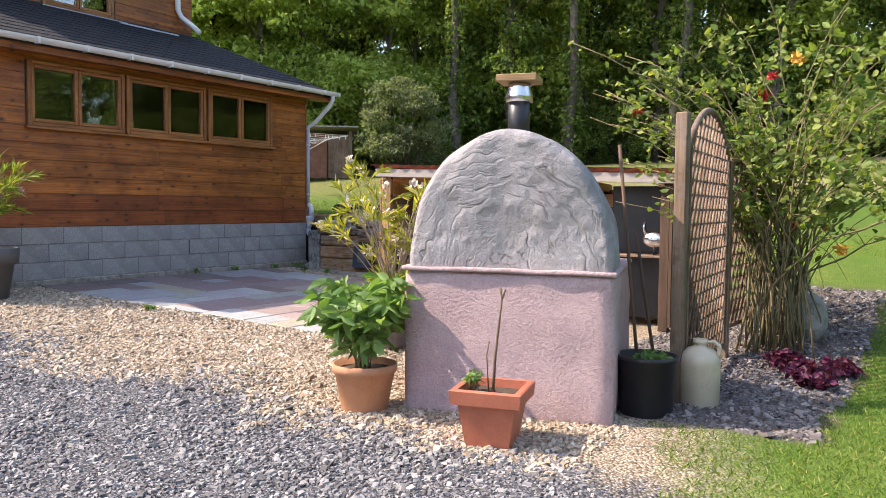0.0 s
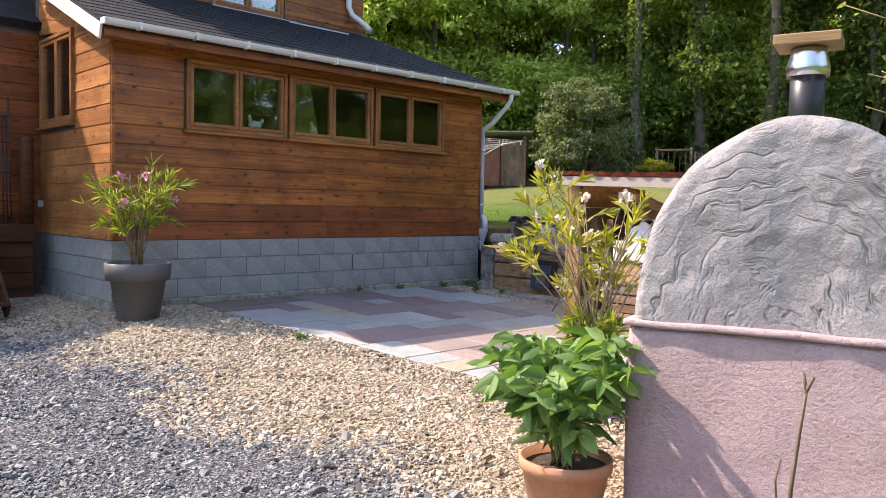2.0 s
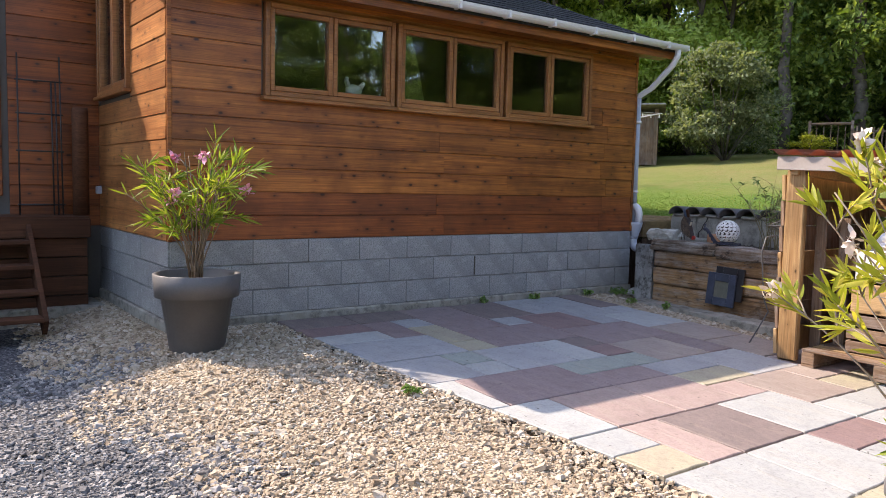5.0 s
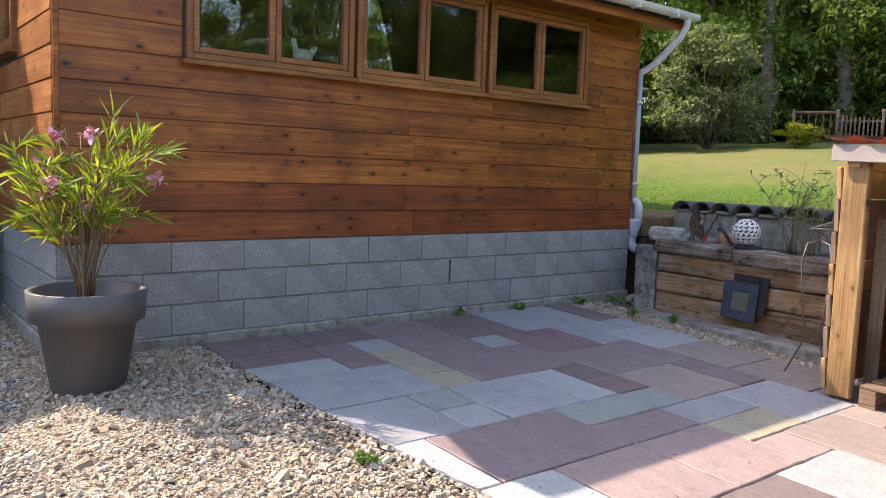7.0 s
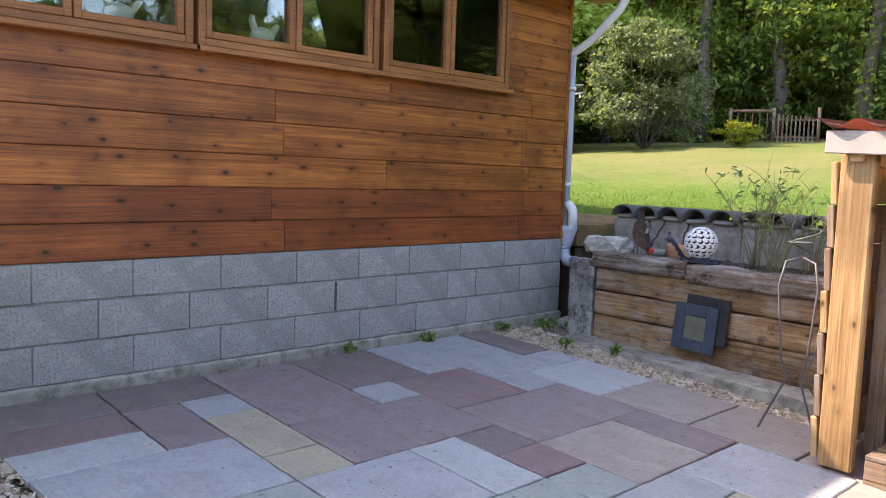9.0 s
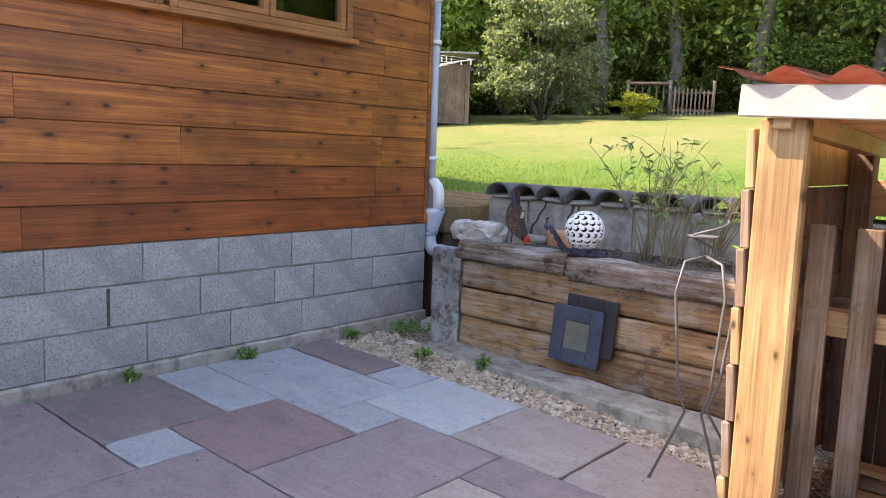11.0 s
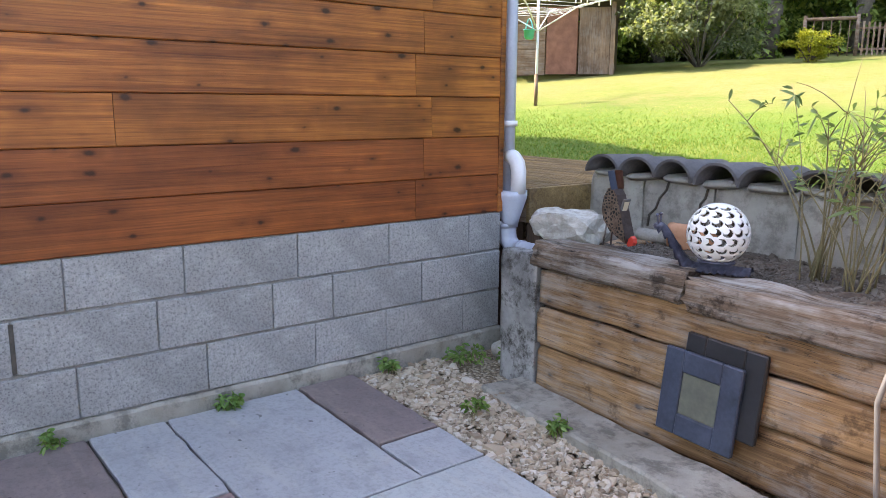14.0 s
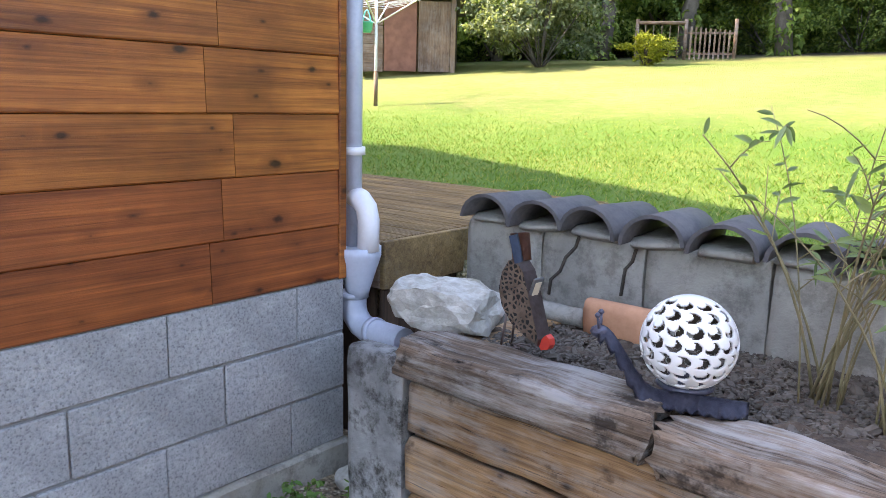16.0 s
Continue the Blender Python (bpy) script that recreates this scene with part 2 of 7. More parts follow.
def block_material():
    n = N("concrete_block")
    small, pores = n.noise(75, 5, 0.75), n.voro(85)
    big = n.noise(3.0, 5)
    col = n.mix(n.ramp(big, [(0.3, 0.0), (0.7, 1.0)]), (0.275, 0.27, 0.258), (0.405, 0.395, 0.375))
    col = n.mix(n.ramp(small, [(0.36, 0.6), (0.54, 0.0)]), col, (0.13, 0.13, 0.132))
    col = n.mix(n.math("MULTIPLY", n.ramp(pores, [(0.12, 1.0), (0.34, 0.0)]), 0.6), col, (0.10, 0.10, 0.10))
    col = n.mix(n.ramp(n.noise(11, 6, 0.75), [(0.56, 0.0), (0.7, 0.45)]), col, (0.55, 0.545, 0.52))
    col = n.mix(0.28, col, n.ramp(n.random(), [(0.0, 0.55), (1.0, 1.0)]), "MULTIPLY")
    return n.done(col, 0.92, n.math("ADD", small, pores), 0.45, 0.006)


def concrete_material(name, a, b, dirt=0.5):
    n = N(name)
    small, big = n.noise(70, 5, 0.7), n.noise(4.0, 6, 0.65)
    col = n.mix(n.ramp(big, [(0.32, 0.0), (0.66, 1.0)]), a, b)
    col = n.mix(n.math("MULTIPLY", n.ramp(n.noise(9, 6, 0.75), [(0.48, 0.0), (0.62, 1.0)]), dirt), col, (0.055, 0.05, 0.042))
    return n.done(col, 0.93, small, 0.6, 0.01)


def render_material(name, a, b, stipple, strength, arcs=None):
    """Trowelled render: lumps and a stipple; arcs: the centre (x, z) of sweeping trowel strokes."""
    n = N(name)
    warp = n.noise(3.0, 4, 0.55)
    lumps = n.noise(stipple, 5, 0.7)
    grit = n.noise(stipple * 3.2, 3, 0.6)
    h = n.math("ADD", n.math("MULTIPLY", lumps, 0.8), n.math("ADD", n.math("MULTIPLY", warp, 1.2), n.math("MULTIPLY", grit, 0.25)))
    col = n.mix(n.ramp(n.noise(5, 6, 0.65), [(0.33, 0.0), (0.68, 1.0)]), a, b)
    if arcs:
        sp = n.node("ShaderNodeSeparateXYZ", Vector=n.co)
        dx, dz = n.math("SUBTRACT", sp.outputs[0], arcs[0]), n.math("SUBTRACT", sp.outputs[2], arcs[1])
        rad = n.math("SQRT", n.math("ADD", n.math("MULTIPLY", dx, dx), n.math("MULTIPLY", dz, dz)))
        rad = n.math("ADD", rad, n.math("MULTIPLY", n.noise(2.4, 3), 0.35))
        sweep = n.node("ShaderNodeCombineXYZ", X=n.math("MULTIPLY", rad, 26.0), Y=n.math("MULTIPLY", n.math("ARCTAN2", dz, dx), 1.3), Z=n.math("MULTIPLY", sp.outputs[1], 2.0))
        stroke = n.noise(1.0, 3, 0.5, sweep.outputs[0], 0.5)
        groove = n.math("MULTIPLY", n.ramp(stroke, [(0.32, 0.0), (0.42, 1.0)]), 0.9)
        patch = n.ramp(n.noise(2.6, 3, 0.5), [(0.40, 0.0), (0.52, 1.0)])
        flow = n.math("MULTIPLY", n.math("ADD", groove, n.math("MULTIPLY", stroke, 0.9)), patch)
        ledge = n.ramp(n.noise(3.6, 2, 0.4, None, 1.0), [(0.46, 0.0), (0.49, 1.0)])
        h = n.math("ADD", h, n.math("ADD", flow, n.math("MULTIPLY", ledge, 0.10)))
        col = n.mix(n.math("MULTIPLY", n.ramp(stroke, [(0.28, 0.5), (0.40, 0.0)]), patch), col, tuple(c * 0.62 for c in a))
    else:
        col = n.mix(n.ramp(lumps, [(0.34, 0.5), (0.5, 0.0)]), col, tuple(c * 0.68 for c in a))
    col = n.mix(n.ramp(grit, [(0.36, 0.3), (0.5, 0.0)]), col, tuple(c * 0.5 for c in a))
    return n.done(col, 0.93, h, strength, 0.022)


def filigree_material():
    """Brown sheet metal with a leafy cut pattern."""
    n = N("filigree_metal")
    cut = n.voro(62, feature="DISTANCE_TO_EDGE")
    col = n.mix(n.ramp(n.noise(25, 4), [(0.35, 0.0), (0.65, 1.0)]), (0.10, 0.065, 0.045), (0.20, 0.14, 0.10))
    col = n.mix(n.ramp(cut, [(0.16, 0.0), (0.2, 1.0)]), col, (0.015, 0.013, 0.012))
    return n.done(col, 0.6, n.ramp(cut, [(0.14, 1.0), (0.22, 0.0)]), 0.6, 0.003, 0.3)


M["filigree"] = filigree_material()
M["block"] = block_material()
M["mortar"] = concrete_material("mortar", (0.20, 0.20, 0.195), (0.31, 0.305, 0.29), 0.35)
M["footing"] = concrete_material("stained_concrete_footing", (0.24, 0.215, 0.17), (0.40, 0.375, 0.32), 0.55)
M["old_block"] = concrete_material("mossy_old_block", (0.24, 0.228, 0.20), (0.40, 0.38, 0.33), 0.45)
M["lichen_post"] = concrete_material("lichen_concrete", (0.13, 0.127, 0.122), (0.40, 0.39, 0.365), 1.0)
M["dome"] = render_material("grey_render", (0.245, 0.235, 0.235), (0.385, 0.37, 0.37), 34.0, 0.75, (0.62, 1.0))
M["pink_render"] = render_material("pink_render", (0.48, 0.345, 0.345), (0.62, 0.455, 0.455), 48.0, 0.85)


def slab_material(name, tone, vein, stain):
    n = N(name)
    r = n.random()
    shift = n.node("ShaderNodeVectorMath")
    n.put(shift.inputs[0], n.co)
    comb = n.node("ShaderNodeCombineXYZ", X=n.math("MULTIPLY", r, 57.0), Y=n.math("MULTIPLY", r, 31.0))
    n.put(shift.inputs[1], comb.outputs[0])
    src = shift.outputs[0]
    big, small = n.noise(2.2, 6, 0.6, src, 1.2), n.noise(55, 5, 0.7, src)
    bands = n.noise(1.0, 5, 0.6, n.scaled(1.6, 9.0, 1.0, src, (0, 0, 0.6)), 1.5)
    col = n.mix(n.ramp(big, [(0.36, 0.8), (0.60, 0.0)]), tone, vein)
    col = n.mix(n.ramp(bands, [(0.50, 0.0), (0.66, 0.5)]), col, stain)
    col = n.mix(n.ramp(n.noise(9, 5, 0.7, src), [(0.34, 0.35), (0.5, 0.0)]), col, tuple(c * 0.6 for c in vein))
    col = n.mix(n.ramp(small, [(0.36, 0.4), (0.52, 0.0)]), col, tuple(c * 0.5 for c in tone))
    col = n.mix(n.ramp(n.noise(26, 2, 0.5, src), [(0.70, 0.0), (0.75, 0.7)]), col, (0.05, 0.042, 0.038))
    col = n.mix(0.35, col, n.ramp(r, [(0.0, 0.62), (1.0, 1.0)]), "MULTIPLY")
    return n.done(col, 0.66, n.math("ADD", small, n.math("MULTIPLY", n.math("ADD", big, bands), 1.6)), 0.32, 0.008)


def pebble_material(name, stops):
    n = N(name)
    col = n.ramp(n.island(), stops)
    col = n.mix(n.math("MULTIPLY", n.noise(120, 3), 0.5), col, (0.2, 0.17, 0.14))
    return n.done(col, 0.85)


def leaf_material(name, stops, rough=0.5, through_light=0.5):
    n = N(name)
    col = n.ramp(n.island(), stops)
    n.done(col, rough, spec=0.3)
    tr = n.node("ShaderNodeBsdfTranslucent", Color=n.mix(1.0, col, (1.0, 1.0, 0.45), "MULTIPLY"))
    add = n.node("ShaderNodeMixShader", Fac=through_light)
    n.t.links.new(n.b.outputs[0], add.inputs[1])
    n.t.links.new(tr.outputs[0], add.inputs[2])
    n.t.links.new(add.outputs[0], n.t.nodes["Material Output"].inputs["Surface"])
    return n.m


def glass_material():
    n = N("window_glass")
    gl = n.node("ShaderNodeBsdfGlossy", Color=(0.95, 0.97, 1, 1), Roughness=0.005)
    tp = n.node("ShaderNodeBsdfTransparent", Color=(0.86, 0.9, 0.88, 1))
    fr = n.node("ShaderNodeFresnel", IOR=1.75)
    mx = n.node("ShaderNodeMixShader", Fac=fr.outputs[0])
    n.t.links.new(tp.outputs[0], mx.inputs[1])
    n.t.links.new(gl.outputs[0], mx.inputs[2])
    n.t.links.new(mx.outputs[0], n.t.nodes["Material Output"].inputs["Surface"])
    return n.m


M["joint"] = plain("dark_paving_joint", (0.04, 0.034, 0.028), (0.10, 0.085, 0.068), 20, 0.95, 0.6)
for key, tone, vein, stain in (
    ("m", (0.27, 0.205, 0.20), (0.23, 0.165, 0.155), (0.33, 0.255, 0.225)),
    ("d", (0.215, 0.165, 0.15), (0.175, 0.135, 0.125), (0.28, 0.22, 0.185)),
    ("r", (0.26, 0.175, 0.165), (0.22, 0.145, 0.135), (0.31, 0.20, 0.175)),
    ("p", (0.365, 0.365, 0.365), (0.305, 0.305, 0.305), (0.40, 0.385, 0.35)),
    ("w", (0.405, 0.415, 0.40), (0.36, 0.367, 0.355), (0.44, 0.41, 0.35)),
    ("y", (0.40, 0.36, 0.255), (0.35, 0.29, 0.22), (0.44, 0.39, 0.25)),
    ("g", (0.30, 0.325, 0.285), (0.26, 0.285, 0.26), (0.36, 0.34, 0.27)),
    ("k", (0.37, 0.275, 0.245), (0.325, 0.24, 0.215), (0.41, 0.34, 0.28)),
    ("t", (0.34, 0.275, 0.235), (0.30, 0.235, 0.205), (0.42, 0.365, 0.30)),
):
    M["slab_" + key] = slab_material("sandstone_slab_" + key, tone, vein, stain)
M["glass"] = glass_material()
M["pebble_cream"] = pebble_material("cream_pebbles", [(0.0, (0.22, 0.155, 0.095)), (0.35, (0.42, 0.325, 0.215)), (0.7, (0.54, 0.44, 0.315)), (1.0, (0.64, 0.57, 0.47))])
M["pebble_slate"] = pebble_material("blue_grey_chippings", [(0.0, (0.05, 0.052, 0.058)), (0.5, (0.18, 0.182, 0.19)), (0.85, (0.34, 0.335, 0.33)), (1.0, (0.46, 0.43, 0.39))])
M["pebble_bed"] = pebble_material("slate_mulch", [(0.0, (0.05, 0.045, 0.048)), (0.6, (0.13, 0.115, 0.118)), (1.0, (0.30, 0.28, 0.27))])
M["leaf_wood"] = leaf_material("woodland_leaves", [(0.0, (0.055, 0.10, 0.02)), (0.5, (0.15, 0.235, 0.052)), (1.0, (0.34, 0.42, 0.11))])
M["leaf_light"] = leaf_material("sunlit_leaves", [(0.0, (0.22, 0.32, 0.065)), (0.5, (0.40, 0.52, 0.12)), (1.0, (0.56, 0.64, 0.20))], 0.5, 0.55)
M["leaf_pale"] = leaf_material("pale_willow_leaves", [(0.0, (0.10, 0.14, 0.07)), (1.0, (0.28, 0.32, 0.19))])
M["leaf_oleander"] = leaf_material("oleander_leaves", [(0.0, (0.11, 0.19, 0.025)), (0.5, (0.25, 0.34, 0.045)), (1.0, (0.46, 0.48, 0.10))])
M["leaf_golden"] = leaf_material("yellowing_oleander_leaves", [(0.0, (0.22, 0.26, 0.035)), (0.5, (0.40, 0.42, 0.06)), (1.0, (0.58, 0.50, 0.10))])
M["leaf_peony"] = leaf_material("broad_green_leaves", [(0.0, (0.10, 0.21, 0.055)), (0.6, (0.19, 0.33, 0.10)), (1.0, (0.32, 0.46, 0.18))])
M["leaf_rose"] = leaf_material("rose_leaves", [(0.0, (0.07, 0.13, 0.025)), (0.5, (0.18, 0.27, 0.06)), (1.0, (0.40, 0.44, 0.13))])
M["leaf_purple"] = leaf_material("purple_leaves", [(0.0, (0.06, 0.012, 0.03)), (1.0, (0.24, 0.055, 0.13))])
M["leaf_weed"] = leaf_material("grey_green_leaves", [(0.0, (0.12, 0.18, 0.08)), (1.0, (0.28, 0.36, 0.17))])
M["leaf_yellow"] = leaf_material("golden_leaves", [(0.0, (0.20, 0.24, 0.03)), (1.0, (0.46, 0.46, 0.07))])
M["grass"] = leaf_material("grass_blades", [(0.0, (0.075, 0.15, 0.018)), (0.6, (0.16, 0.27, 0.034)), (1.0, (0.38, 0.34, 0.13))], 0.6, 0.3)


def shingle_material():
    n = N("dark_roof_shingle")
    col = n.mix(n.ramp(n.noise(30, 4), [(0.35, 0.0), (0.65, 1.0)]), (0.012, 0.013, 0.015), (0.04, 0.042, 0.047))
    col = n.mix(0.4, col, n.ramp(n.random(), [(0.0, 0.5), (1.0, 1.0)]), "MULTIPLY")
    return n.done(col, 0.9, n.noise(160, 3), 0.5, 0.004, spec=0.2)


M["shingle"] = shingle_material()
M["tile_grey"] = plain("sooty_clay_tile", (0.055, 0.052, 0.055), (0.14, 0.125, 0.12), 7, 0.75, 0.3, vary=0.3)
M["tile_red"] = plain("red_clay_tile", (0.36, 0.13, 0.08), (0.52, 0.23, 0.15), 7, 0.75, 0.3)


# ---- building helpers ----
def box(bm, x0, x1, y0, y1, z0, z1, bevel=0.0, m=None):
    """Adds a box, with its long edges bevelled if asked."""
    r = bmesh.ops.create_cube(bm, size=1.0)
    vs = r["verts"]
    t = Matrix.Translation(((x0 + x1) / 2, (y0 + y1) / 2, (z0 + z1) / 2)) @ Matrix.Diagonal((abs(x1 - x0), abs(y1 - y0), abs(z1 - z0), 1))
    bmesh.ops.transform(bm, matrix=(m @ t) if m else t, verts=vs)
    if bevel:
        es = list({e for v in vs for e in v.link_edges})
        bmesh.ops.bevel(bm, geom=es, offset=bevel, segments=1, affect="EDGES", profile=0.7)
    return bm


def one_box(*a, **k):
    return box(bmesh.new(), *a, **k)


def lathe(profile, n=28, bm=None, m=None):
    """Turns a list of (radius, height) about z."""
    bm = bm or bmesh.new()
    rings = []
    for r, z in profile:
        ring = [bm.verts.new((r * math.cos(2 * math.pi * i / n), r * math.sin(2 * math.pi * i / n), z)) for i in range(n)]
        rings.append(ring)
    for a, b in zip(rings, rings[1:]):
        for i in range(n):
            f = bm.faces.new((a[i], a[(i + 1) % n], b[(i + 1) % n], b[i]))
            f.smooth = True
    for ring, flip in ((rings[0], True), (rings[-1], False)):
        bm.faces.new(ring[::-1] if flip else ring)
    if m:
        bmesh.ops.transform(bm, matrix=m, verts=[v for ring in rings for v in ring])
    return bm


def tube(points, radius, n=7, bm=None, taper=1.0):
    """A round tube along a line of points."""
    bm = bm or bmesh.new()
    pts = [Vector(p) for p in points]
    rings = []
    for i, p in enumerate(pts):
        d = (pts[min(i + 1, len(pts) - 1)] - pts[max(i - 1, 0)]).normalized()
        a = d.orthogonal().normalized() if i == 0 else (a - d * a.dot(d)).normalized()
        b = d.cross(a)
        r = radius * (1 + (taper - 1) * i / max(1, len(pts) - 1))
        rings.append([bm.verts.new(p + (a * math.cos(2 * math.pi * k / n) + b * math.sin(2 * math.pi * k / n)) * r) for k in range(n)])
    for u, v in zip(rings, rings[1:]):
        for k in range(n):
            bm.faces.new((u[k], u[(k + 1) % n], v[(k + 1) % n], v[k])).smooth = True
    bm.faces.new(rings[0][::-1])
    bm.faces.new(rings[-1])
    return bm


def arc(p, q, bend, n=8):
    """Points from p to q, bowed by the vector bend."""
    p, q, bend = Vector(p), Vector(q), Vector(bend)
    return [p.lerp(q, i / n) + bend * (4 * i / n * (1 - i / n)) for i in range(n + 1)]


def mesh_of(name, bm, material):
    me = bpy.data.meshes.new(name)
    bmesh.ops.recalc_face_normals(bm, faces=bm.faces)
    bm.to_mesh(me)
    bm.free()
    me.materials.append(material)
    return me


def part(name, bm, material, parent, label=""):
    ob = new(name, mesh_of(name, bm, material))
    ob.parent = parent
    return tagged(ob, label)


def share(name, me, parent, m):
    ob = new(name, me)
    ob.parent = parent
    ob.matrix_basis = m
    return ob


def thing(name, label, category, m=None, group="", kind=""):
    ob = new(name)
    ob.empty_display_size = 0.1
    ob.matrix_basis = m or Matrix()
    return tagged(ob, label, category, group, kind)


def setting(name, bm, material, label=""):
    return tagged(new(name, mesh_of(name, bm, material)), label, "", "", "structure")


def array_mesh(name, verts, faces, material, smooth=False):
    """A mesh from numpy arrays; all faces have the same number of corners."""
    me = bpy.data.meshes.new(name)
    n, k = len(faces), faces.shape[1]
    me.vertices.add(len(verts))
    me.vertices.foreach_set("co", verts.astype(np.float32).ravel())
    me.loops.add(n * k)
    me.loops.foreach_set("vertex_index", faces.astype(np.int32).ravel())
    me.polygons.add(n)
    me.polygons.foreach_set("loop_start", np.arange(0, n * k, k, dtype=np.int32))
    me.polygons.foreach_set("loop_total", np.full(n, k, dtype=np.int32))
    me.polygons.foreach_set("use_smooth", np.full(n, smooth))
    me.update(calc_edges=True)
    me.materials.append(material)
    return me


RNG = np.random.default_rng(7)


def unit(v):
    return v / (np.linalg.norm(v, axis=-1, keepdims=True) + 1e-9)


def leaves(name, pos, dirs, length, width, material, fold=0.25, droop=0.0, flat=0.0):
    """Many leaves: each four-sided, folded along its rib, at pos, pointing along dirs."""
    n = len(pos)
    d = unit(dirs)
    side = unit(np.cross(d, unit(RNG.normal(size=(n, 3))) + np.array([-0.45 * flat, -0.3 * flat, flat])))
    nrm = np.cross(side, d)
    L = (length * RNG.uniform(0.65, 1.25, n))[:, None]
    W = (width * RNG.uniform(0.7, 1.2, n))[:, None]
    tip = pos + d * L + np.array([0, 0, -droop]) * L
    if n < 9000:
        sag = np.array([0, 0, -droop]) * L
        rows = [pos]
        for u, w in ((0.3, 0.82), (0.66, 0.78)):
            mid = pos + d * L * u + sag * u * u
            rows += [mid + side * W * w / 2 + nrm * W * fold * w, mid, mid - side * W * w / 2 + nrm * W * fold * w]
        v = np.stack(rows + [tip], 1).reshape(-1, 3)
        q = np.array([(0, 1, 2), (0, 2, 3), (1, 4, 5), (1, 5, 2), (2, 5, 6), (2, 6, 3), (4, 7, 5), (5, 7, 6)])
        return array_mesh(name, v, (np.arange(n)[:, None, None] * 8 + q[None]).reshape(-1, 3), material, True)
    mid = pos + d * L * 0.45
    a = mid + side * W / 2 + nrm * W * fold
    b = mid - side * W / 2 + nrm * W * fold
    v = np.stack([pos, a, tip, b], 1).reshape(-1, 3)
    i = np.arange(n)[:, None] * 4
    f = np.concatenate([i + np.array([[0, 1, 2]]), i + np.array([[0, 2, 3]])])
    return array_mesh(name, v, f, material)


def hash_noise(x, y, s):
    return float(noise.noise(Vector((x * s, y * s, 3.1))))


# ---- the lie of the land ----
def smooth(t):
    t = min(1.0, max(0.0, t))
    return t * t * (3 - 2 * t)


def patio_z(x):
    return 0.457 - 0.04 * (max(-9.6, min(-3.8, x)) + 6.2)


def lawn_z(y):
    return 1.27 + 0.05 * max(0.0, min(y - 10.8, 4.0)) + 0.135 * max(0.0, min(y - 14.8, 10.0)) + 0.085 * max(0.0, min(y, 75.0) - 24.8)


def ground_z(x, y):
    low = 0.285 + 0.10 * smooth((-x - 3.4) / 4.5)
    low += (patio_z(x) - (0.014 if y < 5.42 else 0.06) - low) * smooth((y - 3.4) / 1.3) * smooth((-x - 3.2) / 1.6)
    if y < 2:
        low -= 0.02 * min(10.0, 2 - y) * 0.5
    east = smooth((x + 2.9) / 1.2)
    hill = 0.285 + (lawn_z(11.2) - 0.285) * smooth((y - 6.6) / 6.5) ** 1.1 if y < 11.2 else lawn_z(y)
    if y > 11.2:
        hill = lawn_z(y)
    west = low if y < 10.68 else lawn_z(max(10.8, y))
    return west * (1 - east) + max(hill, low) * east


def axis_steps(parts):
    out = []
    for a, b, n in parts:
        out += [a + (b - a) * i / n for i in range(n)]
    return out + [parts[-1][1]]


